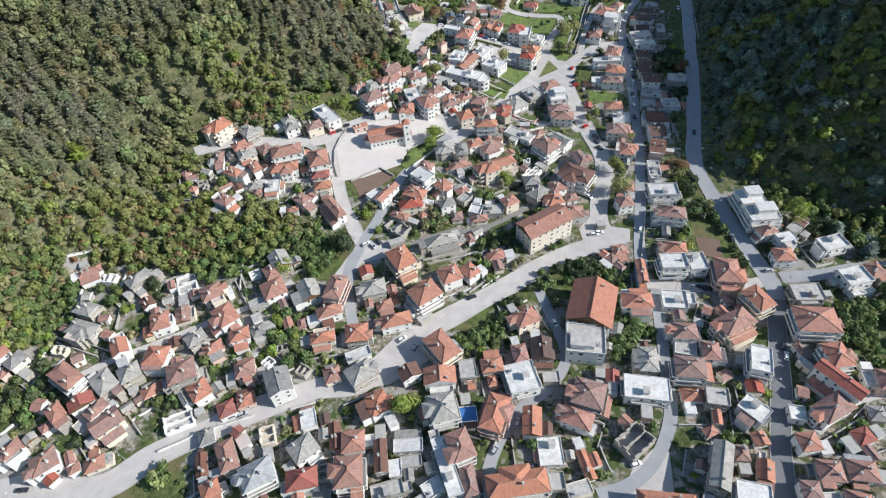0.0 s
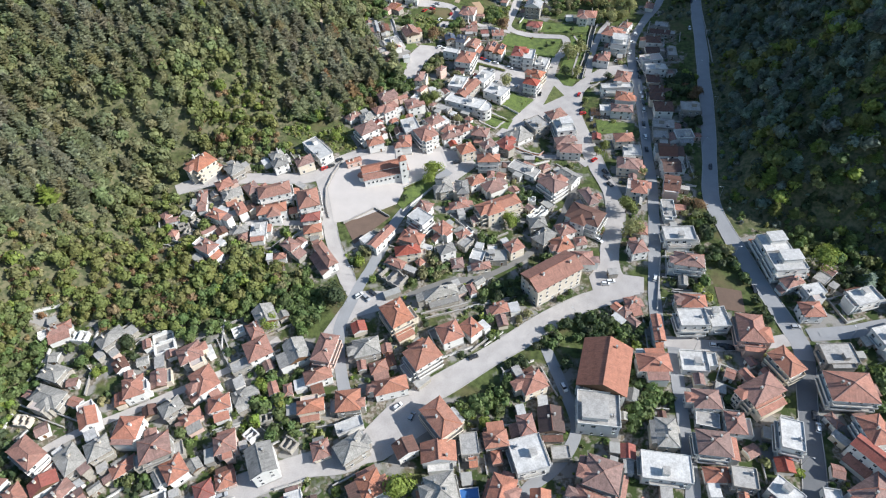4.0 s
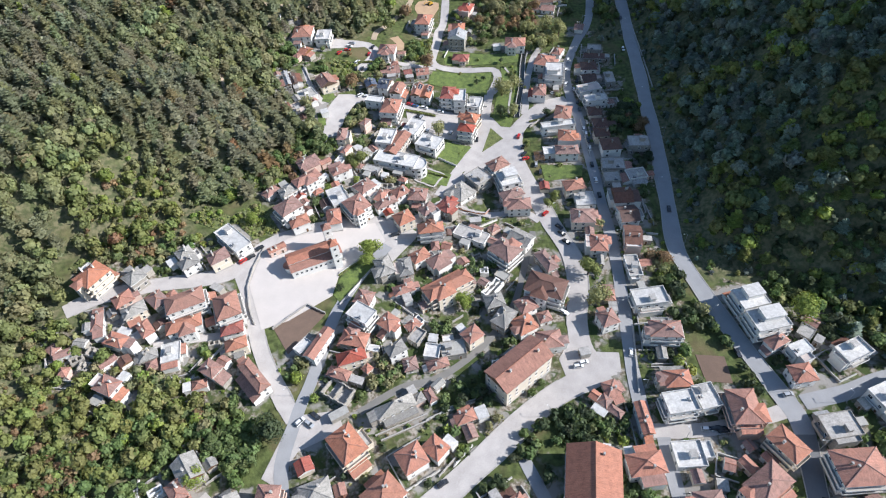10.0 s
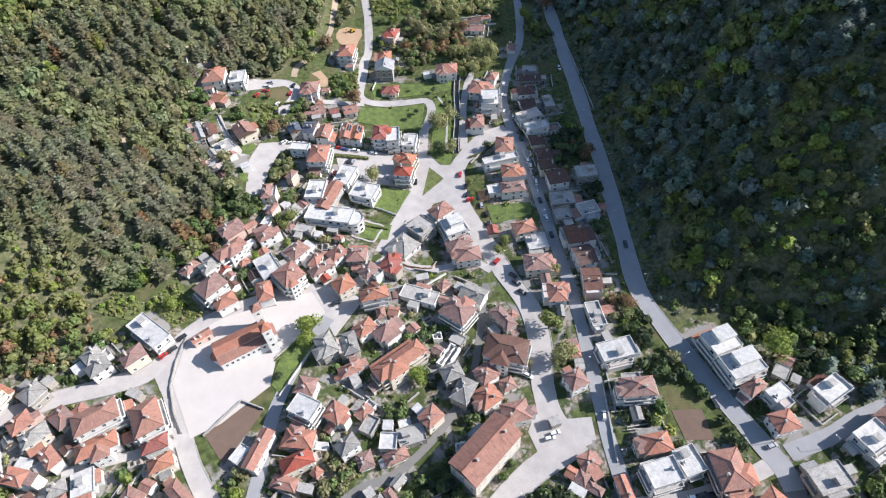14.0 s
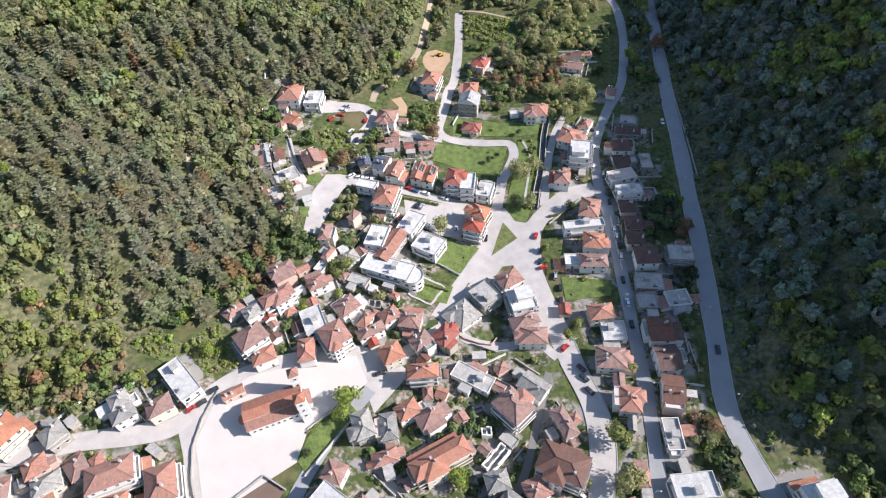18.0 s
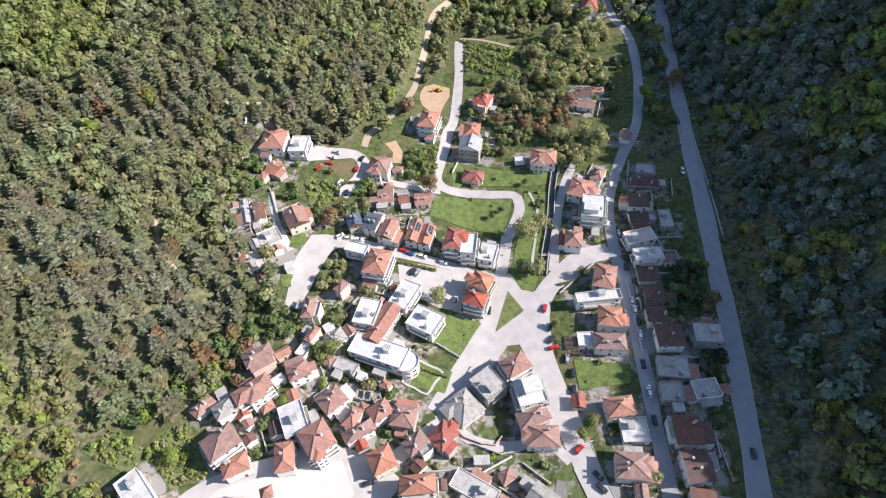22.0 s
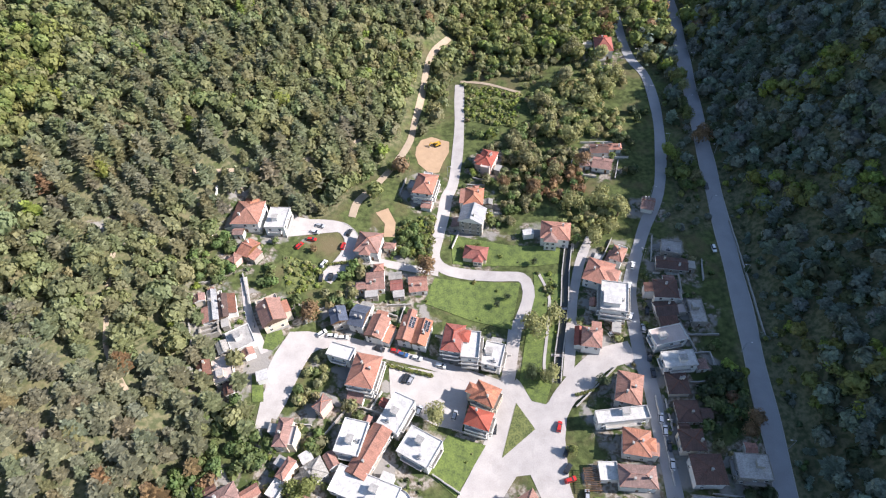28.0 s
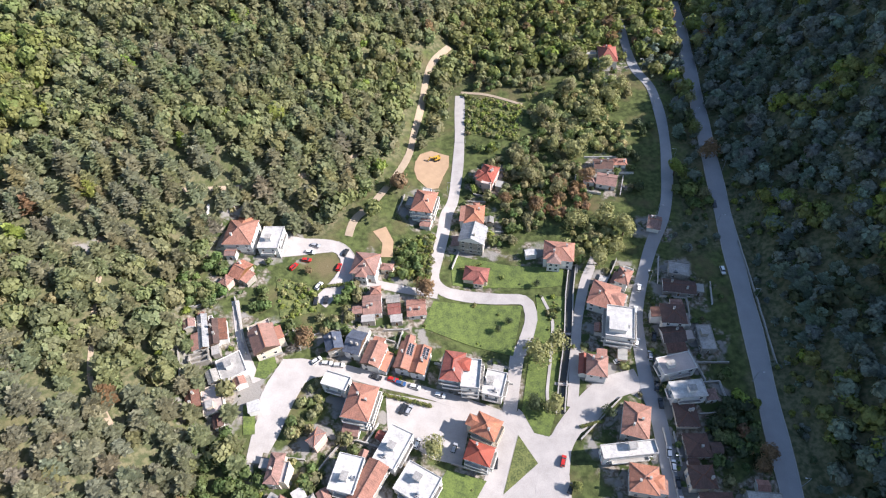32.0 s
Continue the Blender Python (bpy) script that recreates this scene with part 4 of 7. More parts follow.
house(-42.0, 165.3, 7.8, 10.3, -78, "h", "s", 2)
house(-30.0, 179.9, 12.4, 9.4, -59, "h", "o", 3)
house(-18.6, 160.3, 9.9, 12.0, -56, "h", "o", 3)
house(-36.8, 157.8, 4.7, 6.7, -71, "h", "o", 1)
house(-31.2, 148.1, 5.8, 12.8, -77, "h", "o", 2)
house(-11.3, 133.7, 14.0, 9.0, -54, "h", "o", 3)
house(-12.3, 121.8, 7.0, 12.2, -86, "g", "o", 2)
house(-1.0, 124.7, 8.1, 6.4, -85, "f", "c", 2)
house(-24.4, 123.5, 5.5, 7.5, -64, "g", "k", 2)
house(-36.2, 110.2, 8.5, 7.9, -63, "h", "o", 2)
house(-11.1, 107.1, 11.1, 9.9, -78, "h", "s", 3)
house(8.9, 104.8, 14.1, 7.6, 70, "h", "t", 3)
house(-4.6, 92.5, 11.1, 8.0, -69, "h", "t", 3)
house(-1.8, 80.8, 11.1, 4.9, -78, "h", "t", 2)
house(-9.7, 85.9, 22.1, 5.3, -72, "f", "w", 2)
house(-24.2, 94.6, 4.7, 10.7, -87, "f", "w", 1)
house(-33.9, 89.8, 11.9, 4.2, -84, "g", "k", 2)
house(-28.6, 86.1, 6.2, 4.4, -83, "f", "w", 1)
house(-31.1, 78.3, 5.6, 11.3, -75, "f", "c", 1)
house(-1.4, 106.6, 6.0, 6.5, -85, "f", "b", 1)
house(20.4, 120.9, 12.7, 12.0, -77, "f", "w", 2)
house(20.7, 132.0, 8.0, 5.6, -81, "h", "t", 2)
house(30.1, 133.9, 9.4, 8.6, 89, "g", "k", 2)
house(24.6, 149.6, 7.8, 9.8, -67, "h", "t", 2)
house(8.9, 126.6, 5.6, 8.2, -83, "h", "o", 2)
house(53.9, 155.0, 21.8, 18.6, 72, "g", "n", 3)
house(48.2, 137.0, 13.6, 15.4, 82, "f", "c", 3, "white", True)
house(57.3, 122.7, 5.2, 4.9, 80, "g", "x", 1)
house(32.5, 122.4, 4.6, 6.4, -88, "f", "c", 1)
house(69.0, 115.8, 9.9, 17.0, 81, "f", "w", 2)
house(45.6, 112.7, 11.0, 11.6, 70, "h", "t", 3)
house(40.2, 104.1, 7.1, 11.0, 65, "h", "t", 2)
house(22.8, 102.6, 10.7, 6.3, 84, "g", "o", 2)
house(28.6, 92.0, 10.4, 8.6, -88, "f", "w", 1)
house(15.0, 78.4, 21.0, 7.9, 7, "h", "o", 3)
house(60.5, 95.6, 9.4, 12.2, -53, "r", "c", 2)
house(72.3, 128.5, 10.5, 6.8, 84, "h", "s", 2)
house(74.2, 157.7, 7.6, 12.6, 88, "h", "t", 2)
house(91.3, 159.3, 9.3, 10.4, 84, "f", "w", 1)
house(98.3, 187.5, 6.7, 9.9, 83, "h", "t", 2)
house(94.1, 176.6, 8.4, 11.3, 89, "f", "w", 3)
house(105.7, 178.3, 9.6, 7.9, -87, "f", "w", 2)
house(116.5, 171.1, 13.1, 9.8, 81, "h", "t", 3)
house(124.7, 155.1, 11.5, 7.9, -66, "h", "o", 3)
house(111.1, 143.6, 8.3, 14.8, -66, "h", "t", 3)
house(87.1, 123.0, 8.9, 11.1, 82, "h", "t", 3)
house(90.5, 141.4, 7.3, 9.4, 85, "h", "t", 2)
house(89.5, 134.4, 5.6, 8.2, 76, "f", "c", 1)
house(98.3, 131.5, 8.0, 6.4, 82, "h", "t", 2)
house(115.4, 125.2, 11.4, 7.5, 73, "f", "w", 3)
house(147.7, 159.3, 9.1, 12.4, 89, "f", "c", 2)
house(144.3, 143.5, 12.1, 16.2, 84, "h", "t", 3)
house(145.5, 126.5, 10.2, 8.2, -83, "h", "t", 3)
house(142.2, 115.8, 18.0, 6.0, -54, "g", "x", 3)
house(136.3, 105.8, 7.6, 14.3, -64, "h", "t", 2)
house(122.0, 92.8, 6.4, 6.9, -85, "h", "t", 2)
house(143.7, 95.5, 5.6, 7.0, -73, "h", "x", 1)
house(136.3, 82.0, 6.6, 9.1, 82, "h", "t", 2)
house(125.1, 82.1, 7.0, 8.0, 83, "h", "t", 2)
house(116.1, 75.5, 6.3, 6.0, 85, "h", "t", 2)
house(86.7, 113.6, 4.8, 8.2, 88, "h", "t", 1)
house(95.0, 111.4, 7.2, 8.1, 80, "f", "c", 2)
house(107.0, 105.8, 9.8, 7.4, -49, "f", "w", 2)
house(111.5, 116.5, 4.9, 5.9, 84, "g", "x", 1)
house(104.4, 83.8, 7.0, 5.3, 71, "g", "o", 1)
house(95.0, 73.2, 8.7, 10.9, 76, "f", "w", 3)
house(87.4, 83.8, 17.1, 6.3, 68, "g", "s", 3)
house(66.2, 73.3, 18.9, 4.2, -7, "h", "o", 2)
house(161.2, 116.2, 8.6, 6.3, 78, "h", "t", 2)
house(156.2, 118.4, 6.2, 4.0, 84, "f", "w", 1)
house(-132.5, 266.7, 9.7, 11.2, -39, "h", "o", 3)
house(-119.0, 215.9, 8.3, 6.0, -32, "h", "t", 2)
house(-116.8, 266.2, 7.2, 7.0, -47, "h", "s", 2)
house(-119.6, 255.2, 6.3, 7.0, -58, "h", "t", 2)
house(-114.4, 249.2, 5.5, 8.7, -65, "h", "s", 2)
house(-105.7, 253.4, 7.4, 5.8, -51, "h", "t", 2)
house(-93.1, 249.3, 15.1, 8.7, 16, "h", "o", 3)
house(-93.5, 239.8, 13.6, 5.8, 12, "h", "o", 2)
house(-75.9, 244.7, 12.6, 9.6, -75, "h", "o", 3)
house(-74.2, 235.6, 8.2, 4.8, 7, "h", "x", 2)
house(-72.2, 228.1, 5.0, 8.1, -79, "h", "o", 2)
house(-64.6, 213.1, 16.2, 4.4, -56, "h", "o", 2)
house(-108.4, 239.4, 7.7, 4.1, -57, "h", "t", 2)
house(-119.0, 235.6, 8.5, 5.1, -28, "h", "t", 2)
house(-107.1, 229.1, 4.6, 6.4, -74, "h", "s", 1)
house(-98.3, 229.0, 8.6, 7.3, -83, "f", "w", 1)
house(-81.2, 218.1, 7.1, 5.1, -39, "h", "t", 2)
house(-85.7, 213.3, 3.6, 5.3, -82, "h", "o", 1)
house(-129.4, 247.2, 9.2, 4.3, -79, "h", "t", 1)
house(-94.7, 271.7, 5.4, 7.6, -60, "h", "s", 2)
house(-82.4, 273.6, 6.9, 8.5, -64, "h", "t", 2)
house(-76.8, 283.8, 18.6, 7.8, -52, "f", "w", 2)
house(-97.1, 277.1, 6.1, 6.3, -57, "h", "s", 2)
house(-57.7, 278.1, 7.7, 3.4, 24, "g", "o", 1)
house(-46.9, 291.5, 8.2, 6.1, 18, "h", "o", 2)
house(-51.5, 298.6, 8.8, 10.8, -56, "h", "t", 3)
house(-52.3, 312.1, 6.0, 7.6, -60, "h", "s", 2)
house(-61.5, 314.9, 4.9, 7.9, -44, "h", "t", 1)
house(-46.5, 310.4, 2.2, 4.4, -60, "g", "x", 1)
house(-42.7, 317.4, 13.4, 6.0, 31, "h", "t", 3)
house(-42.4, 332.5, 10.2, 5.8, 26, "h", "t", 2)
house(-28.3, 306.4, 12.2, 8.4, -72, "f", "w", 2)
house(-19.3, 297.4, 9.8, 10.9, 28, "h", "t", 3)
house(-30.7, 293.0, 9.7, 6.0, -87, "h", "t", 2)
house(-27.2, 325.2, 6.3, 7.8, -71, "h", "t", 2)
house(-14.8, 312.7, 7.6, 8.6, -55, "h", "t", 2)
house(-5.3, 299.9, 3.8, 10.6, -68, "h", "t", 2)
house(2.5, 307.1, 5.9, 7.5, -61, "h", "t", 2)
house(11.0, 304.5, 8.5, 7.7, -17, "h", "t", 2)
house(-4.9, 296.0, 3.9, 3.8, -69, "g", "x", 1)
house(2.3, 289.1, 7.7, 7.9, -69, "h", "o", 2)
house(14.5, 294.2, 5.6, 7.5, -59, "h", "t", 2)
house(24.4, 296.1, 7.2, 8.8, -48, "h", "x", 2)
house(14.1, 278.9, 5.4, 11.1, 87, "h", "o", 3)
house(6.9, 264.9, 6.2, 8.3, -66, "h", "o", 2)
house(-0.4, 259.0, 9.9, 5.7, -87, "h", "s", 2)
house(15.3, 261.4, 5.6, 10.1, -63, "h", "t", 2)
house(-9.6, 260.7, 10.3, 6.7, -75, "h", "s", 2)
house(-2.4, 248.8, 4.4, 8.7, -79, "h", "t", 1)
house(17.1, 244.8, 21.5, 6.7, 22, "h", "o", 3)
house(-19.7, 244.4, 6.9, 6.3, -27, "h", "t", 2)
house(-21.1, 234.5, 10.1, 7.6, -42, "f", "w", 3)
house(-25.0, 224.3, 10.5, 6.2, -22, "h", "t", 2)
house(-26.8, 216.5, 5.0, 10.8, -81, "h", "x", 2)
house(-32.3, 211.0, 8.5, 3.9, -29, "h", "t", 1)
house(-33.1, 203.7, 11.5, 7.6, -40, "r", "c", 1)
house(-39.4, 224.3, 14.5, 4.6, 56, "g", "t", 2)
house(-46.4, 225.2, 4.0, 6.5, -47, "f", "w", 1)
house(23.1, 220.3, 6.3, 7.4, -62, "h", "t", 2)
house(7.1, 210.2, 4.0, 8.3, -82, "h", "t", 1)
house(14.4, 216.2, 9.9, 6.8, 0, "f", "s", 1)
house(-10.5, 230.8, 6.6, 6.6, -47, "h", "t", 2)
house(-0.6, 229.6, 4.3, 5.6, -54, "h", "t", 1)
house(-2.6, 196.3, 3.7, 4.3, -69, "h", "s", 1)
house(-11.6, 192.9, 4.4, 14.9, -74, "h", "s", 2)
house(14.0, 186.4, 4.3, 7.4, -78, "h", "t", 1)
house(38.3, 201.2, 24.5, 12.1, 31, "g", "n", 4, "cream")
house(54.3, 213.7, 7.4, 9.5, 87, "h", "t", 2)
house(45.8, 222.6, 8.0, 8.0, -71, "h", "o", 2)
house(49.0, 232.2, 6.9, 7.3, -72, "h", "t", 2)
house(59.5, 238.7, 16.4, 10.9, -32, "h", "k", 3)
house(64.0, 254.5, 11.6, 5.1, -72, "h", "t", 2)
house(46.3, 261.9, 12.0, 9.9, -53, "h", "t", 3)
house(33.2, 277.5, 16.3, 6.8, -37, "f", "c", 1)
house(58.4, 300.3, 5.5, 11.2, -77, "h", "t", 2)
house(56.0, 270.4, 10.0, 7.5, -46, "g", "s", 2)
house(60.2, 292.5, 7.1, 11.0, 81, "h", "t", 2)
house(33.5, 307.6, 11.3, 10.5, -58, "h", "s", 1)
house(43.9, 315.1, 11.0, 9.6, -59, "f", "c", 2)
house(55.5, 320.8, 7.7, 9.9, -67, "h", "o", 3)
house(58.7, 308.9, 10.5, 10.3, -84, "f", "w", 3)
house(102.1, 226.3, 8.4, 14.4, 88, "f", "w", 2)
house(101.3, 208.2, 7.4, 12.4, 77, "h", "t", 3)
house(141.6, 216.3, 10.2, 11.7, -85, "f", "w", 3)
house(143.6, 205.0, 10.3, 14.1, -87, "f", "w", 3)
house(143.6, 196.4, 4.7, 8.6, -71, "h", "t", 2)
house(150.9, 191.4, 5.5, 8.3, -78, "f", "w", 2)
house(158.9, 199.5, 5.4, 6.0, -52, "f", "c", 1)
house(145.9, 181.2, 7.1, 8.5, 89, "h", "t", 2)
house(170.1, 186.7, 7.6, 12.2, -76, "f", "w", 2)
house(171.7, 167.1, 8.7, 11.5, -78, "f", "w", 2)
house(181.5, 170.5, 7.9, 7.4, -76, "h", "o", 2)
house(81.1, 219.2, 7.2, 7.2, -80, "h", "t", 2)
house(72.7, 189.3, 5.5, 5.2, -80, "h", "t", 1)
house(68.7, 184.7, 3.8, 4.9, -50, "h", "t", 1)
house(79.9, 174.3, 12.1, 3.6, 85, "g", "t", 2)
house(86.6, 232.2, 5.6, 4.2, 78, "h", "t", 1)
house(88.6, 278.0, 8.6, 10.8, 78, "h", "t", 2)
house(94.1, 291.5, 9.0, 9.4, 84, "f", "w", 1)
house(90.7, 299.7, 6.9, 10.0, 90, "h", "o", 2)
house(90.7, 260.1, 9.5, 7.3, 75, "h", "t", 2)
house(76.9, 305.1, 5.0, 4.5, 81, "g", "x", 1)
house(116.6, 314.0, 11.6, 8.8, -13, "f", "c", 1)
house(112.4, 303.9, 8.0, 7.5, -8, "f", "c", 1)
house(125.3, 303.3, 9.5, 7.4, 0, "f", "c", 1)
house(111.9, 287.9, 8.6, 10.1, -8, "g", "k", 2)
house(110.4, 275.2, 8.5, 10.5, -3, "g", "k", 2)
house(107.6, 261.5, 7.2, 11.8, -16, "g", "k", 2)
house(102.4, 245.8, 5.8, 11.9, -7, "f", "c", 1)
house(-44.1, 454.9, 12.0, 13.3, -9, "h", "o", 2)
house(-31.5, 452.0, 8.8, 12.0, -10, "f", "w", 2)
house(-43.3, 437.2, 5.2, 8.3, -36, "g", "t", 1)
house(7.9, 438.1, 10.2, 10.9, -15, "h", "t", 2)
house(-31.2, 402.9, 10.6, 9.0, -70, "g", "o", 2)
house(-42.5, 393.0, 9.5, 9.0, -67, "f", "c", 1)
house(-54.6, 408.6, 15.0, 3.0, -78, "g", "l", 1, "white")
house(-50.6, 408.0, 11.0, 2.8, -78, "g", "k", 1, "white")
house(-54.8, 397.8, 5.0, 7.6, -78, "r", "w", 1)
house(-47.7, 380.4, 10.8, 7.0, -75, "f", "p", 1)
house(-33.4, 377.0, 4.0, 4.0, -77, "f", "w", 1)
house(-5.2, 400.5, 6.5, 5.8, -80, "g", "b", 2)
house(3.0, 400.0, 5.9, 9.4, -23, "g", "b", 2)
house(10.0, 394.5, 9.7, 7.0, 66, "g", "o", 2)
house(21.6, 393.4, 11.0, 5.4, 70, "g", "o", 2, "white", False, True)
house(27.2, 391.4, 11.0, 5.4, 70, "g", "o", 2, "white", False, True)
house(39.4, 386.5, 11.4, 7.0, 73, "h", "x", 3)
house(45.8, 382.7, 6.7, 11.6, -13, "f", "w", 3)
house(54.2, 379.6, 7.4, 10.1, -22, "f", "w", 2)
house(-4.2, 383.8, 9.7, 5.3, -25, "f", "w", 2)
house(4.7, 374.1, 12.8, 9.6, 71, "h", "t", 3)
house(48.4, 362.1, 7.4, 8.6, 57, "h", "o", 3)
house(44.5, 352.8, 6.5, 8.7, 64, "h", "x", 3)
house(11.3, 363.2, 3.7, 3.0, -34, "g", "x", 1)
house(-11.0, 363.3, 3.5, 5.6, -41, "h", "t", 2)
house(-24.1, 353.7, 9.7, 4.4, 79, "h", "t", 2)
house(-22.5, 341.0, 6.9, 3.0, 56, "h", "t", 2)
house(-13.9, 340.4, 6.5, 7.3, -63, "h", "s", 1)
house(36.1, 472.5, 12.6, 9.2, 71, "h", "t", 3)
house(58.8, 466.0, 10.7, 8.3, 78, "h", "o", 2)
house(56.1, 451.7, 9.6, 10.8, 70, "g", "l", 3)
house(69.4, 492.0, 11.7, 7.8, 63, "h", "x", 2)
house(54.9, 433.3, 10.3, 7.2, -17, "h", "x", 1)
house(92.5, 438.4, 12.6, 10.1, -16, "h", "t", 2)
house(80.7, 441.6, 3.0, 4.7, 90, "f", "w", 1)
house(105.6, 413.0, 11.6, 10.5, 60, "h", "t", 2)
house(116.5, 421.4, 5.0, 7.6, -34, "h", "o", 2)
house(107.5, 397.8, 14.3, 10.6, 72, "f", "w", 3)
house(94.1, 381.8, 8.4, 7.2, 72, "h", "t", 2)
house(89.8, 384.6, 8.5, 2.9, 73, "g", "x", 1)
house(102.0, 358.8, 12.0, 8.8, 68, "h", "o", 2)
house(96.3, 348.8, 18.8, 4.6, -1, "f", "w", 2)
house(98.4, 338.6, 8.8, 8.8, 73, "h", "o", 2)
house(95.1, 327.2, 11.9, 6.9, -11, "h", "t", 2)
house(86.4, 330.8, 6.2, 6.1, -7, "f", "w", 1)
house(130.3, 400.2, 9.0, 8.5, -12, "h", "k", 2)
house(128.0, 392.5, 8.1, 6.4, -2, "g", "k", 1)
house(138.6, 414.6, 12.5, 5.8, -17, "g", "k", 1)
house(141.6, 423.3, 8.4, 6.8, -20, "f", "c", 1)
house(123.8, 378.7, 12.9, 7.1, 6, "f", "p", 2)
house(124.3, 368.0, 12.3, 6.5, -2, "f", "w", 2)
house(121.3, 359.6, 7.2, 8.1, -8, "h", "k", 1)
house(120.9, 348.3, 7.6, 7.6, -7, "h", "k", 1)
house(117.6, 336.9, 7.7, 7.0, -7, "h", "k", 2)
house(119.2, 326.4, 9.8, 9.4, -7, "h", "k", 2)
house(134.4, 325.4, 10.8, 8.5, -12, "f", "c", 2)
house(155.2, 581.2, 10.0, 15.4, -11, "h", "x", 2)
house(126.6, 481.3, 9.0, 7.7, -23, "g", "t", 1)
house(128.0, 492.4, 8.6, 6.6, -10, "g", "k", 1)
house(9.8, 418.9, 7.0, 8.9, -1, "g", "t", 1)
house(18.5, 416.6, 4.7, 4.7, -1, "g", "x", 1)
house(27.6, 416.9, 7.1, 7.5, -1, "g", "t", 1)
house(140.1, 450.7, 5.2, 7.6, -25, "g", "t", 1)
house(140.3, 389.5, 5.6, 11.0, -8, "f", "c", 1)
house(-8.8, 217.6, 5.2, 7.5, -68, "h", "s", 2)
house(0.3, 224.0, 4.8, 6.7, -41, "f", "c", 1)
house(5.7, 216.2, 6.0, 6.0, -19, "f", "w", 1)
house(35.8, 236.0, 6.4, 7.6, -83, "h", "s", 2)
house(38.1, 227.2, 6.8, 9.9, -44, "h", "s", 2)
house(37.1, 245.4, 4.8, 11.3, -48, "r", "c", 1)
house(-3.9, 211.6, 5.5, 5.1, -84, "h", "t", 1)
house(-33.2, 194.4, 3.0, 7.1, -68, "f", "s", 1)
house(1.3, 175.1, 7.3, 6.3, -50, "h", "t", 2)
house(-7.7, 172.5, 8.6, 8.8, -67, "h", "t", 2)
house(67.6, 207.0, 3.4, 4.1, -86, "f", "c", 1)
house(-147.2, 168.7, 5.1, 9.8, -42, "h", "s", 2)
house(-126.9, 168.9, 10.2, 8.5, -67, "r", "c", 1)
house(-123.5, 138.5, 4.5, 4.8, -65, "g", "k", 1)
house(-114.4, 139.0, 5.8, 7.6, -50, "h", "s", 2)
house(-92.2, 157.8, 5.1, 7.6, -61, "f", "c", 1)
house(-88.9, 172.7, 7.2, 4.5, -57, "h", "t", 2)
house(-67.3, 149.9, 4.6, 4.6, -73, "f", "w", 1)
house(-10.0, 327.7, 9.1, 4.8, -32, "f", "c", 1)
house(-7.3, 305.1, 3.8, 7.2, -31, "h", "t", 2)
house(98.0, 90.2, 5.3, 4.4, 83, "h", "t", 1)
house(123.3, 104.8, 5.8, 5.5, 79, "f", "w", 1)
house(152.7, 104.2, 5.7, 5.5, 84, "h", "s", 1)
house(106.3, 95.2, 4.4, 5.0, -82, "g", "t", 1)
house(122.6, 72.9, 4.7, 7.1, 90, "f", "c", 1)
house(130.5, 71.7, 5.7, 7.5, 75, "h", "t", 2)
house(28.8, 80.9, 6.0, 6.9, -87, "f", "c", 1)
house(37.1, 78.2, 5.0, 8.7, -75, "f", "c", 1)
house(41.1, 86.9, 10.6, 3.2, -76, "g", "o", 1)
house(-185.7, 129.0, 6.0, 7.1, -31, "h", "s", 2)
house(-191.8, 130.0, 4.8, 7.4, -38, "h", "t", 2)
house(-46.2, 132.9, 4.2, 10.1, -68, "f", "w", 1)
house(-22.9, 88.5, 4.2, 7.5, -82, "f", "c", 1)
house(-14.7, 79.0, 5.8, 7.2, -58, "f", "w", 1)
house(-101.0, 98.4, 5.9, 5.3, -66, "h", "s", 1)
house(-55.3, 85.3, 6.2, 3.6, -79, "r", "c", 1)
house(-19.0, 151.8, 3.3, 6.5, -49, "f", "c", 1)
house(2.8, 81.2, 7.0, 2.9, -84, "g", "t", 1)
house(-0.7, 350.1, 12.2, 8.7, 70, "f", "w", 2)
house(5.1, 345.0, 18.1, 6.6, 57, "g", "n", 2)
house(22.5, 345.2, 12.5, 10.5, -36, "f", "w", 2)
house(15.1, 358.1, 8.4, 13.6, -33, "f", "w", 2)
house(3.2, 332.3, 22.8, 9.1, -28, "f", "w", 2)


LINE_XY = np.array([(a, b) for a, b, _ in LINES])
LINE_W = np.array([c for *_, c in LINES])


def free(x, y, margin, skip=-1):
    """Whether a plant has room there, off roads and houses."""
    for n, (hx, hy, r, ux, uy, a, b) in enumerate(HOUSES):
        if n == skip:
            continue
        dx, dy = x - hx, y - hy
        if abs(dx) < r + margin and abs(dy) < r + margin:
            if abs(dx * ux + dy * uy) < a + margin and abs(-dx * uy + dy * ux) < b + margin:
                return False
    d = (LINE_XY - (x, y)) ** 2
    return bool((d.sum(axis=1) > (LINE_W + margin) ** 2).all())


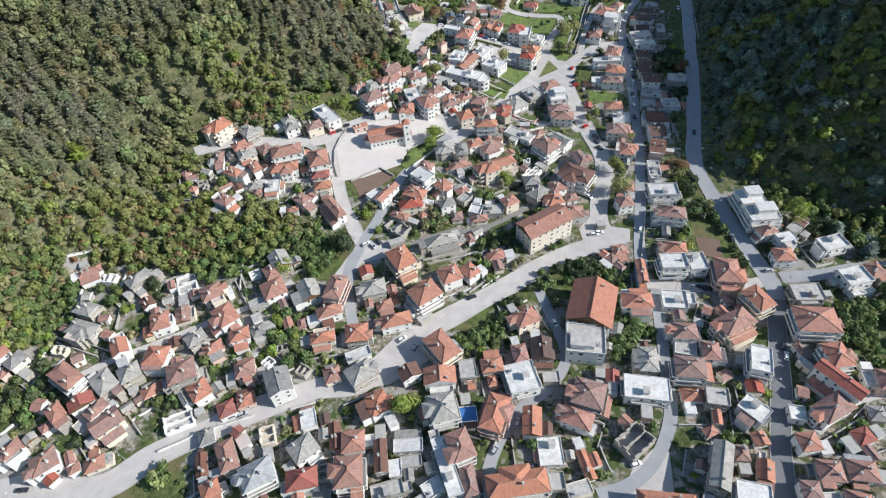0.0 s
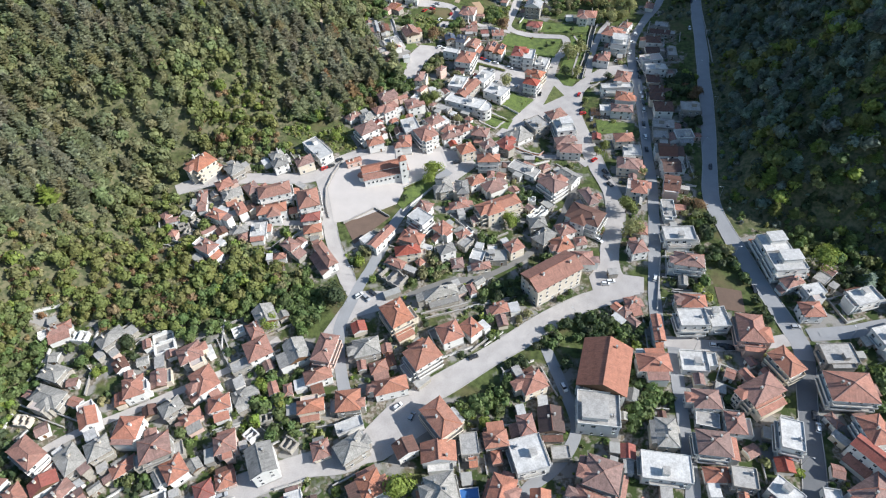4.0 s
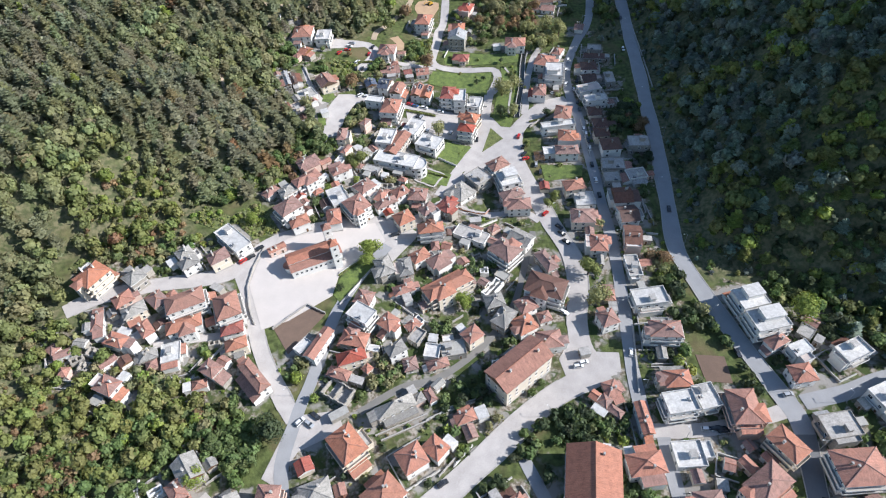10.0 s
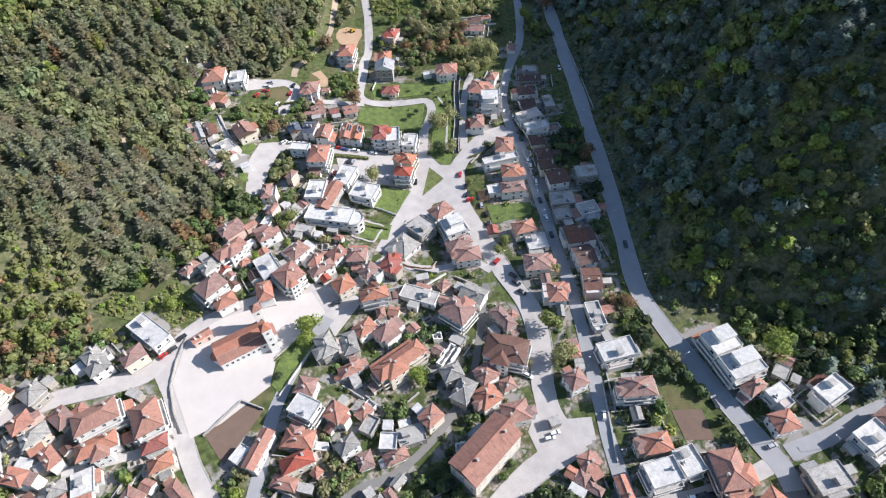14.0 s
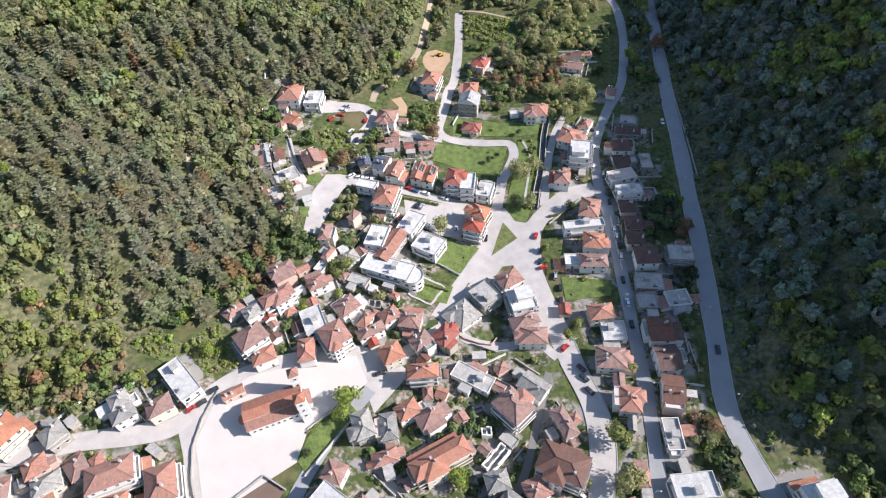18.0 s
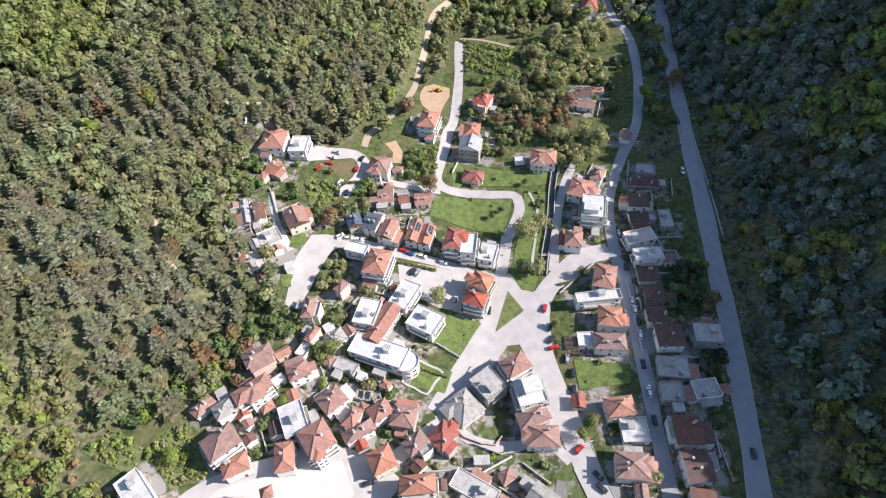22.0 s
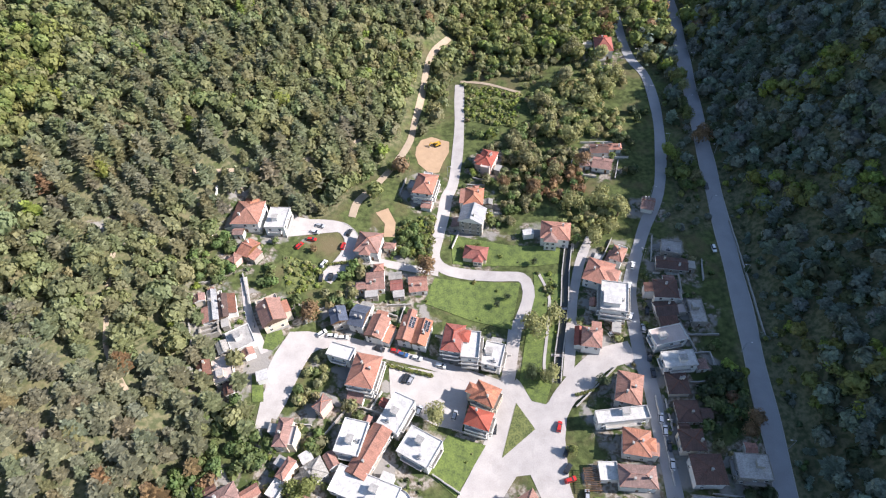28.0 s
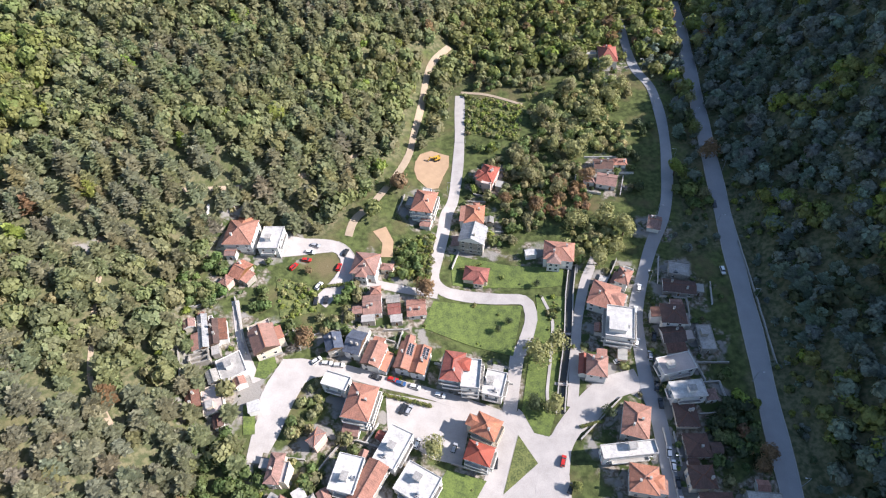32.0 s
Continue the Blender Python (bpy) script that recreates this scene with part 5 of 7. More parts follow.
def outbuildings():
    """Sheds and lean-tos that fill the yards between the houses."""
    r = random.Random(31)
    for hx, hy, hr, ux, uy, a, b in list(HOUSES):
        for _ in range(3):
            if r.random() < 0.25:
                continue
            l, w = r.uniform(2.8, 6.0), r.uniform(2.6, 4.2)
            k = r.randrange(4)
            gap = r.uniform(0.35, 1.4)
            along = r.uniform(-.6, .6)
            if k < 2:
                dx, dy = along * a, (1 if k else -1) * (b + w / 2 + gap)
            else:
                dx, dy = (1 if k == 2 else -1) * (a + l / 2 + gap), along * b
            x, y = hx + ux * dx - uy * dy, hy + uy * dx + ux * dy
            if all(free(x + ux * l * i - uy * w * j, y + uy * l * i + ux * w * j, 0.45) for i, j in ((0, 0), (-.5, -.5), (.5, -.5), (.5, .5), (-.5, .5), (0, .5), (0, -.5), (.5, 0), (-.5, 0))):
                kind, colour = r.choice((("g", "t"), ("g", "t"), ("g", "s"), ("f", "c"), ("f", "c"), ("g", "k"), ("h", "t"), ("f", "w"), ("f", "s")))
                house(x, y, l, w, math.degrees(math.atan2(uy, ux)), kind, colour, 1)


outbuildings()


def lean_tos():
    """Low wings, terraces and sheds built against the sides of the houses."""
    r = random.Random(97)
    made = 0
    for n, x, y, L, W, turn, H, kind, colour, wm, small, base in list(BASES):
        if small or kind == "r" or L * W > 190 or made > 260:
            continue
        sides = [(0, -W / 2, 0, L), (L / 2, 0, 90, W), (0, W / 2, 180, L), (-L / 2, 0, -90, W)]
        r.shuffle(sides)
        placed = 0
        for sx, sy, ang, run in sides:
            deep, long = r.uniform(1.8, 4.2), run * r.uniform(0.4, 0.95)
            off = r.uniform(-.5, .5) * (run - long)
            m = pose(x, y, 0, 0, 0, turn) @ pose(sx, sy, 0, 0, 0, ang)
            spots = [m @ Vector((off + long * i, -deep * j, 0)) for i in (-.5, 0, .5) for j in (.25, .6, 1.0)]
            if placed > 1 or not all(free(p.x, p.y, 0.25, n) for p in spots):
                continue
            placed, made = placed + 1, made + 1
            low = min(gz(p.x, p.y) for p in spots) - gz(x, y) - 0.5
            x0, x1 = off - long / 2, off + long / 2
            wall, top = Shape(), Shape()
            lo = r.uniform(2.2, 2.7) + (3.0 if H > 5 and r.random() < .3 else 0.0)
            if r.random() < 0.3:
                wall.box(x0, -deep, low, x1, -.02, lo)
                top.box(x0 - .1, -deep - .1, lo, x1 + .1, -.02, lo + .16, 0, True)
                for a0, b0, a1, b1 in ((x0 - .1, -deep - .1, x1 + .1, -deep), (x0 - .1, -deep, x0, -.1), (x1, -deep, x1 + .1, -.1)):
                    top.box(a0, b0, lo + .16, a1, b1, lo + .95, 1)
                mats, name = [r.choice(("flat_c", "flat_w", "flat_p")), wm], "terrace"
            else:
                hi = min(lo + deep * r.uniform(.28, .42), H - .1)
                wall.box(x0, -deep, low, x1, -.02, lo - .05)
                for xx, flip in ((x0, 1), (x1, -1)):
                    wall.face([(xx, -.02, lo - .05), (xx, -deep, lo - .05), (xx, -.02, hi - .05)][::flip])
                e = .3
                a, b, c, d = Vector((x0 - e, -deep - e, lo - .12)), Vector((x1 + e, -deep - e, lo - .12)), Vector((x1 + e, -.03, hi)), Vector((x0 - e, -.03, hi))
                up = Vector((0, 0, .14))
                top.face([a + up, b + up, c + up, d + up])
                top.face([d, c, b, a], 1)
                for p, q in ((a, b), (b, c), (c, d), (d, a)):
                    top.face([p, q, q + up, p + up], 1)
                cover = colour if colour in "tkonxs" and r.random() < .6 else r.choice("tttkosl")
                mats, name = ["roof_" + cover, "door_wood"], "lower_roof"
            for nm, sh, mt in (("wing_wall", wall, [wm]), (name, top, mats)):
                part(nm, sh.mesh(nm, mt), base).matrix_basis = pose(sx, sy, 0, 0, 0, ang)
            c = m @ Vector((off, -deep / 2, 0))
            t = radians(turn + ang)
            HOUSES.append((c.x, c.y, 0.5 * math.hypot(long, deep), math.cos(t), math.sin(t), long / 2, deep / 2))


lean_tos()


def infill():
    """Ruins, huts and small roofs that crowd the old quarters."""
    r = random.Random(58)
    made = 0
    quarters = ((-60, 60, 196, 300), (-172, -62, 88, 176), (88, 150, 80, 160), (-150, -70, 225, 262), (-20, 45, 285, 325))
    while made < 64:
        x0, x1, y0, y1 = r.choice(quarters)
        x, y, turn = r.uniform(x0, x1), r.uniform(y0, y1), r.uniform(-80, 40)
        l, w = r.uniform(3.0, 6.5), r.uniform(2.8, 5.0)
        made += 0.02
        m = pose(x, y, 0, 0, 0, turn)
        spots = [m @ Vector((l * i, w * j, 0)) for i in (-.5, 0, .5) for j in (-.5, 0, .5)]
        if min(math.hypot(x - h[0], y - h[1]) - h[2] for h in HOUSES) < 5 and all(free(p.x, p.y, 0.3) for p in spots):
            made += 1
            kind, colour = r.choice((("r", "c"), ("r", "c"), ("g", "t"), ("g", "t"), ("g", "s"), ("h", "t"), ("f", "c"), ("g", "k")))
            house(x, y, l, w, turn, kind, colour, 1)


infill()


def kerbs():
    """Raised concrete edges along the wide streets, left open where another road joins."""
    for n, (run, width) in enumerate(STREETS):
        if width < 6.4:
            continue
        for side in (-1, 1):
            stretch = []
            for k in range(1, len(run) - 1):
                d = (run[k + 1] - run[k - 1]).normalized()
                out = Vector((-d.y, d.x)) * side
                w = width * (1 + 0.06 * math.sin(k * 0.37)) / 2
                p = run[k] + out * (w + .12)
                gap = ((LINE_XY - (p.x, p.y)) ** 2).sum(axis=1) < (LINE_W - 0.6) ** 2
                own = ((LINE_XY[:, None] - np.array([tuple(q) for q in run[max(0, k - 3):k + 4]])[None]) ** 2).sum(axis=2).min(axis=1) < 1e-4
                if bool((gap & ~own).any()) or k == len(run) - 2:
                    if len(stretch) > 3:
                        s = Shape()
                        for (a, u), (b, v) in zip(stretch, stretch[1:]):
                            for o0, o1, h0, h1 in ((-.14, -.14, .1, .33), (-.14, .14, .33, .33), (.14, .14, .33, -.3)):
                                q = [(c.x + e.x * o, c.y + e.y * o, gz(c.x, c.y) + h) for c, e, o, h in ((a, u, o0, h0), (b, v, o0, h0), (b, v, o1, h1), (a, u, o1, h1))]
                                s.face(q[::side])
                        tagged(new("kerb", s.mesh("kerb", ["concrete"])), "pale concrete kerb along the edge of the street", "kerb", kind="structure")
                    stretch = []
                else:
                    stretch.append((p, out))


kerbs()


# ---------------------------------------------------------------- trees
# s has the blue of shade and haze on the right hill mixed in
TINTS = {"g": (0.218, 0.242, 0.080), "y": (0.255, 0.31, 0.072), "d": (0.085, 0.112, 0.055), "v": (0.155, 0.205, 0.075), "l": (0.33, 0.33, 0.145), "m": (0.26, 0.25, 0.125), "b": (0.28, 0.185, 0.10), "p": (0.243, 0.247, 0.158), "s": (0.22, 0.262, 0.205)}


def crown_template(seed, clumps, high=1.0, leaf=(0.2, 0.36), lobe=0.3, core=0.66, thin=0.68):
    """Unit crown: clumps of leaves round a core, with gaps and an uneven outline."""
    r = np.random.RandomState(seed)
    verts, faces = [], []
    lobes = r.normal(size=(7, 3))
    lobes /= np.linalg.norm(lobes, axis=1)[:, None]
    for k in range(clumps):
        d = r.normal(size=3)
        d /= np.linalg.norm(d)
        if d[2] < -0.55:
            d[2] *= -1
        lump = 0.98 - lobe * 0.72 + lobe * max(0.0, float((lobes @ d).max()) - 0.55) / 0.45
        rad = lump * r.uniform(thin, 1.08)
        c = d * rad
        c[2] *= high
        n = d + r.normal(size=3) * 0.34
        n /= np.linalg.norm(n)
        a = np.cross(n, r.normal(size=3))
        a /= np.linalg.norm(a)
        b = np.cross(n, a)
        s = r.uniform(*leaf)
        k0 = len(verts)
        for u, v in ((1, 0.1), (-0.1, 0.95), (-0.95, -0.15), (0.15, -0.9)):
            verts.append(c + s * (a * u * r.uniform(.75, 1.2) + b * v * r.uniform(.75, 1.2) + n * r.uniform(-.22, .22)))
        faces.append((k0, k0 + 1, k0 + 2))
        faces.append((k0, k0 + 2, k0 + 3))
    # core
    k0 = len(verts)
    t = (1 + 5 ** 0.5) / 2
    ico = np.array([(-1, t, 0), (1, t, 0), (-1, -t, 0), (1, -t, 0), (0, -1, t), (0, 1, t), (0, -1, -t), (0, 1, -t), (t, 0, -1), (t, 0, 1), (-t, 0, -1), (-t, 0, 1)]) / 1.902
    for c in ico:
        c = c * core
        verts.append(c * (1, 1, high))
    tri = ((0, 11, 5), (0, 5, 1), (0, 1, 7), (0, 7, 10), (0, 10, 11), (1, 5, 9), (5, 11, 4), (11, 10, 2), (10, 7, 6), (7, 1, 8), (3, 9, 4), (3, 4, 2), (3, 2, 6), (3, 6, 8), (3, 8, 9), (4, 9, 5), (2, 4, 11), (6, 2, 10), (8, 6, 7), (9, 8, 1))
    faces += [tuple(k0 + i for i in f) for f in tri]
    return np.array(verts), np.array(faces)


def pine_template(seed, boughs=66):
    """Unit pine: whorls of boughs that thin out towards the tip, round a narrow core."""
    r = np.random.RandomState(seed)
    verts, faces = [], []
    for k in range(boughs):
        u = (k + r.uniform(0, 1)) / boughs
        z = -0.7 + 1.65 * u
        reach = (0.2 + 0.88 * (1 - u) ** 0.75) * r.uniform(0.72, 1.12)
        a = k * 2.4 + r.uniform(-.5, .5)
        out, side = np.array((math.cos(a), math.sin(a), 0)), np.array((-math.sin(a), math.cos(a), 0))
        rise, width = r.uniform(-.1, .3), r.uniform(.16, .3) * (0.55 + 0.45 * reach)
        k0 = len(verts)
        verts += [out * reach * .12 + (0, 0, z), out * reach * .62 + side * width + (0, 0, z + rise * .5 + r.uniform(-.08, .05)), out * reach + (0, 0, z + rise), out * reach * .62 - side * width + (0, 0, z + rise * .5 + r.uniform(-.08, .05))]
        faces += [(k0, k0 + 2, k0 + 1), (k0, k0 + 3, k0 + 2)]
    k0 = len(verts)
    verts += [np.array((0.55 * math.cos(t), 0.55 * math.sin(t), -0.8)) for t in np.arange(6) * math.pi / 3] + [np.array((0.0, 0.0, 0.9))]
    faces += [(k0 + m, k0 + (m + 1) % 6, k0 + 6) for m in range(6)]
    return np.array(verts), np.array(faces)


ROUND = [crown_template(k, 68, 0.85, (0.17, 0.31)) for k in range(6)]
PINE = [pine_template(20 + k) for k in range(5)]
BUSHY = [crown_template(40 + k, 26, 0.75, (0.28, 0.46)) for k in range(4)]
RICH = [crown_template(60 + k, 1250, 0.9, (0.05, 0.115), 0.62, 0.42, 0.45) for k in range(5)]


def foliage_mesh(name, plants):
    """Many crowns in one mesh. plants: (template, x, y, z, radius, turn, tint)."""
    V, Fc, T, k = [], [], [], 0
    for (tv, tf), x, y, z, r, turn, tint in plants:
        c, s = math.cos(turn) * r, math.sin(turn) * r
        v = np.empty_like(tv)
        v[:, 0], v[:, 1], v[:, 2] = tv[:, 0] * c - tv[:, 1] * s + x, tv[:, 0] * s + tv[:, 1] * c + y, tv[:, 2] * r + z
        V.append(v)
        Fc.append(tf + k)
        T.append(np.tile((*tint, 1.0), (len(tv), 1)))
        k += len(tv)
    V, Fc, T = np.concatenate(V).astype(np.float32), np.concatenate(Fc).astype(np.int32), np.concatenate(T).astype(np.float32)
    me = bpy.data.meshes.new(name)
    me.vertices.add(len(V))
    me.vertices.foreach_set("co", V.ravel())
    me.loops.add(len(Fc) * 3)
    me.loops.foreach_set("vertex_index", Fc.ravel())
    me.polygons.add(len(Fc))
    me.polygons.foreach_set("loop_start", np.arange(0, len(Fc) * 3, 3, dtype=np.int32))
    me.update(calc_edges=True)
    me.attributes.new("tint", "FLOAT_COLOR", "POINT").data.foreach_set("color", T.ravel())
    me.materials.append(MATS["leaves"])
    return me


def vary(tint, r, by=0.17):
    f = 1 + r.uniform(-by, by)
    return tuple(max(0.005, c * f * (1 + r.uniform(-.08, .08))) for c in tint)


TREE_MESH = {}
tr = random.Random(11)


def trunk_mesh():
    """A tapered trunk, one metre of height to one unit, with five limbs."""
    s = Shape()

    def limb(a, b, ra, rb):
        a, b = Vector(a), Vector(b)
        d = (b - a).normalized()
        u = d.orthogonal().normalized()
        v = d.cross(u)
        n = 7
        ring = [(u * math.cos(2 * math.pi * k / n) + v * math.sin(2 * math.pi * k / n)) for k in range(n)]
        for k in range(n):
            m = (k + 1) % n
            s.face([a + ring[k] * ra, a + ring[m] * ra, b + ring[m] * rb, b + ring[k] * rb])

    limb((0, 0, -0.15), (0.02, 0.01, 0.55), 0.06, 0.042)
    for k in range(5):
        a = 2 * math.pi * k / 5 + 0.3
        limb((0.02, 0.01, 0.5 + 0.02 * k), (0.3 * math.cos(a), 0.3 * math.sin(a), 0.85 + 0.04 * k), 0.03, 0.012)
    return s.mesh("trunk", ["bark"])


TRUNK = trunk_mesh()
TREE_WORDS = {"g": "green broadleaf tree with a full crown", "y": "yellow-green tree with a round crown", "d": "dark green tree with a dense crown", "l": "pale olive plane tree beginning to turn", "b": "rusty brown autumn tree beside the houses", "m": "olive-green tree with thin foliage", "p": "dark pine tree with a pointed crown"}


def tree(x, y, radius, kind):
    """One tree of its own: trunk with limbs, and a crown."""
    key = (kind, tr.randrange(3))
    if key not in TREE_MESH:
        TREE_MESH[key] = foliage_mesh("crown", [(RICH[tr.randrange(5)], 0, 0, 0, 1.0, tr.random() * 6, TINTS[kind])])
    base = new("tree")
    radius *= 0.86
    h = radius * 1.9
    base.matrix_world = pose(x, y, gz(x, y), 0, 0, tr.uniform(0, 360))
    tagged(base, TREE_WORDS[kind], "tree", "trees of the town")
    t = part("trunk", TRUNK, base)
    t.scale = (h * 0.75, h * 0.75, h * 0.75)
    c = part("crown", TREE_MESH[key], base)
    c.location, c.scale = (0, 0, h - radius * 0.85 + 0.6), (radius, radius, radius * tr.uniform(.85, 1.05))
    return base


GROVES = []


def grove(x, y, radius, kind):
    """A dense patch of small trees and shrubs."""
    n = max(2, int((radius / 2.2) ** 2 * 1.35))
    for _ in range(n):
        a, d = tr.uniform(0, 6.283), radius * math.sqrt(tr.random())
        px, py = x + d * math.cos(a), y + d * math.sin(a)
        r = tr.uniform(1.4, 3.0)
        if free(px, py, r * 0.55):
            GROVES.append((tr.choice(ROUND), px, py, gz(px, py) + r * 0.9, r, tr.uniform(0, 6.28), vary(TINTS[("v" if kind == "g" else kind) if tr.random() < .75 else "v"], tr)))



def hedge(x0, y0, x1, y1, r):
    """A clipped hedge along a line."""
    n = max(3, int(math.hypot(x1 - x0, y1 - y0) / (r * 0.9)))
    plants = []
    for k in range(n):
        x, y = x0 + (x1 - x0) * k / (n - 1), y0 + (y1 - y0) * k / (n - 1)
        plants.append((tr.choice(BUSHY), x, y, gz(x, y) + r * .7 + .3, r * tr.uniform(.9, 1.1), tr.uniform(0, 6.28), vary(TINTS["g"], tr)))
    return tagged(new("hedge", foliage_mesh("hedge", plants)), "clipped green hedge along the street", "hedge", "hedges")


tree(-26, 109, 6.8, "y")
tree(162, 208, 6.8, "y")
tree(-17, 267, 4.4, "y")
tree(81, 231, 6.3, "l")
grove(71, 211, 10.4, "l")
tree(82, 247, 6.0, "g")
tree(73, 390, 6.6, "l")
tree(81, 394, 5.8, "l")
tree(75, 369, 4.6, "l")
tree(68, 370, 4.4, "d")
tree(32, 425, 5.9, "b")
grove(117, 449, 8.3, "l")
grove(106, 443, 9.5, "l")
tree(125, 448, 6.7, "l")
tree(109, 433, 5.3, "l")
tree(29, 357, 5.1, "l")
tree(-17, 403, 5.6, "b")
tree(-15, 335, 4.9, "g")
tree(61, 485, 2.9, "y")
tree(161, 482, 5.6, "y")
tree(181, 491, 6.5, "b")
tree(144, 342, 4.3, "b")
tree(140, 338, 3.7, "b")
grove(140, 357, 8.2, "d")
grove(130, 349, 8.0, "d")
grove(140, 348, 7.1, "d")
grove(170, 470, 12.3, "g")
grove(181, 523, 9.0, "g")
grove(198, 589, 9.6, "g")
grove(80, 489, 17.7, "m")
grove(101, 503, 18.5, "m")
grove(103, 473, 14.4, "b")
grove(81, 464, 11.2, "m")
grove(120, 534, 20.1, "l")
grove(141, 552, 17.7, "l")
grove(100, 527, 16.3, "m")
grove(135, 516, 13.0, "l")
grove(95, 572, 21.5, "m")
grove(73, 522, 9.5, "y")
grove(128, 596, 23.0, "m")
grove(149, 606, 15.9, "m")
grove(168, 595, 7.9, "d")
grove(144, 496, 6.9, "d")
grove(24, 440, 6.7, "g")
grove(28, 450, 5.3, "g")
grove(-5, 413, 7.2, "m")
grove(4, 424, 6.4, "m")
grove(-8, 427, 4.5, "g")
grove(-33, 422, 5.9, "g")
grove(-23, 408, 4.8, "g")
grove(-56, 431, 10.2, "g")
grove(-53, 440, 5.2, "g")
grove(-15, 376, 6.0, "m")
grove(-11, 384, 4.0, "m")
grove(-1, 362, 5.6, "m")
grove(-17, 351, 6.4, "m")
grove(-13, 347, 4.2, "g")
grove(-41, 363, 6.6, "g")
grove(-36, 349, 5.6, "g")
tree(94, 364, 3.2, "d")
tree(104, 347, 1.8, "g")
tree(76, 340, 2.6, "g")
tree(65, 408, 1.9, "d")
tree(60, 405, 1.9, "d")
tree(20, 490, 2.9, "g")
grove(8, 492, 11.6, "g")
grove(-77, 143, 9.0, "g")
grove(-70, 130, 6.3, "g")
grove(-82, 132, 6.4, "g")
grove(-71, 189, 9.9, "g")
grove(-58, 191, 5.5, "d")
grove(-78, 185, 8.2, "g")
tree(-84, 177, 4.8, "y")
grove(-115, 115, 4.0, "g")
grove(-126, 113, 4.6, "g")
grove(-150, 98, 5.2, "d")
grove(-115, 83, 4.8, "l")
grove(-136, 83, 2.5, "y")
grove(-120, 85, 2.9, "y")
grove(-1, 143, 4.9, "g")
grove(2, 135, 3.4, "y")
grove(56, 177, 8.1, "d")
grove(66, 180, 6.0, "d")
grove(50, 174, 4.3, "d")
grove(67, 143, 7.6, "g")
grove(58, 135, 4.0, "g")
grove(66, 133, 3.5, "g")
grove(105, 200, 4.7, "y")
grove(113, 194, 4.1, "y")
grove(14, 182, 3.7, "g")
grove(-1, 198, 4.9, "g")
tree(-8, 100, 1.8, "g")
grove(6, 94, 3.6, "g")
grove(22, 96, 2.7, "g")
grove(111, 139, 5.8, "d")
grove(70, 102, 2.4, "g")
grove(79, 104, 2.4, "g")
grove(98, 97, 4.4, "g")
grove(163, 148, 7.0, "g")
grove(165, 137, 7.5, "g")
grove(175, 148, 6.6, "g")
grove(165, 163, 4.2, "g")
grove(176, 166, 4.9, "l")
grove(125, 115, 2.6, "g")
grove(138, 104, 4.2, "d")
grove(-35, 173, 4.2, "d")
grove(-109, 125, 3.0, "g")
grove(-105, 175, 5.5, "g")
grove(-176, 120, 11.3, "d")
grove(-176, 111, 8.4, "g")
grove(-189, 137, 11.7, "y")
grove(-183, 151, 11.9, "g")
grove(-159, 151, 4.0, "y")
grove(-190, 164, 15.1, "g")
grove(-160, 162, 5.8, "g")
tree(-141, 167, 4.0, "d")
grove(22, 258, 5.9, "d")
grove(32, 259, 5.9, "d")
grove(41, 263, 5.0, "g")
tree(22, 240, 4.2, "y")
grove(12, 228, 4.6, "g")
grove(1, 199, 5.2, "g")
grove(12, 200, 3.5, "g")
grove(-8, 241, 4.2, "g")
grove(-15, 225, 3.6, "m")
grove(-10, 215, 6.7, "m")
grove(-16, 207, 5.7, "m")
grove(-25, 202, 3.5, "d")
grove(-30, 255, 3.4, "d")
grove(-49, 207, 5.3, "y")
grove(-55, 214, 4.5, "g")
grove(-37, 236, 3.3, "g")
grove(-39, 311, 4.9, "g")
tree(-33, 315, 2.7, "y")
tree(-21, 335, 4.0, "g")
grove(-30, 303, 5.3, "d")
grove(-43, 299, 2.7, "d")
grove(-104, 268, 7.9, "g")
grove(-123, 272, 7.0, "b")
grove(-128, 269, 5.4, "g")
grove(-113, 278, 8.1, "m")
grove(-82, 281, 7.9, "g")
grove(-69, 292, 10.6, "g")
grove(-78, 307, 7.2, "g")
grove(-87, 227, 3.3, "y")
grove(-107, 220, 9.7, "m")
grove(-121, 226, 7.5, "m")
grove(42, 198, 4.9, "g")
grove(34, 194, 3.1, "g")
grove(65, 265, 4.1, "g")
tree(75, 292, 3.3, "g")
grove(50, 303, 2.7, "g")
grove(116, 239, 5.1, "d")
grove(115, 218, 5.5, "d")
grove(116, 230, 5.1, "d")
grove(121, 211, 4.0, "d")
grove(129, 190, 2.9, "g")
grove(97, 203, 5.7, "d")
grove(109, 202, 4.8, "g")
grove(112, 196, 3.4, "y")
grove(116, 178, 2.8, "d")
grove(175, 217, 8.3, "g")
grove(163, 223, 8.2, "g")
grove(112, 260, 5.3, "d")
grove(115, 249, 4.2, "b")
grove(59, 176, 8.7, "d")
grove(53, 182, 6.6, "d")
grove(70, 175, 5.7, "d")
tree(66, 233, 2.9, "g")
grove(37, 216, 3.2, "g")
grove(32, 182, 3.0, "g")
grove(24, 184, 3.9, "m")
tree(-15, 272, 6.1, "y")
tree(118, 247, 4.6, "b")
grove(114, 250, 5.6, "d")
grove(15, 266, 6.5, "g")
grove(33, 260, 4.8, "g")
tree(-19, 332, 3.4, "g")
tree(96, 274, 2.8, "l")
tree(80, 296, 3.3, "g")
grove(87, 310, 2.5, "g")
grove(-3, 316, 4.3, "m")
grove(114, 315, 2.4, "g")
tree(80, 297, 3.5, "g")
grove(91, 316, 4.6, "g")
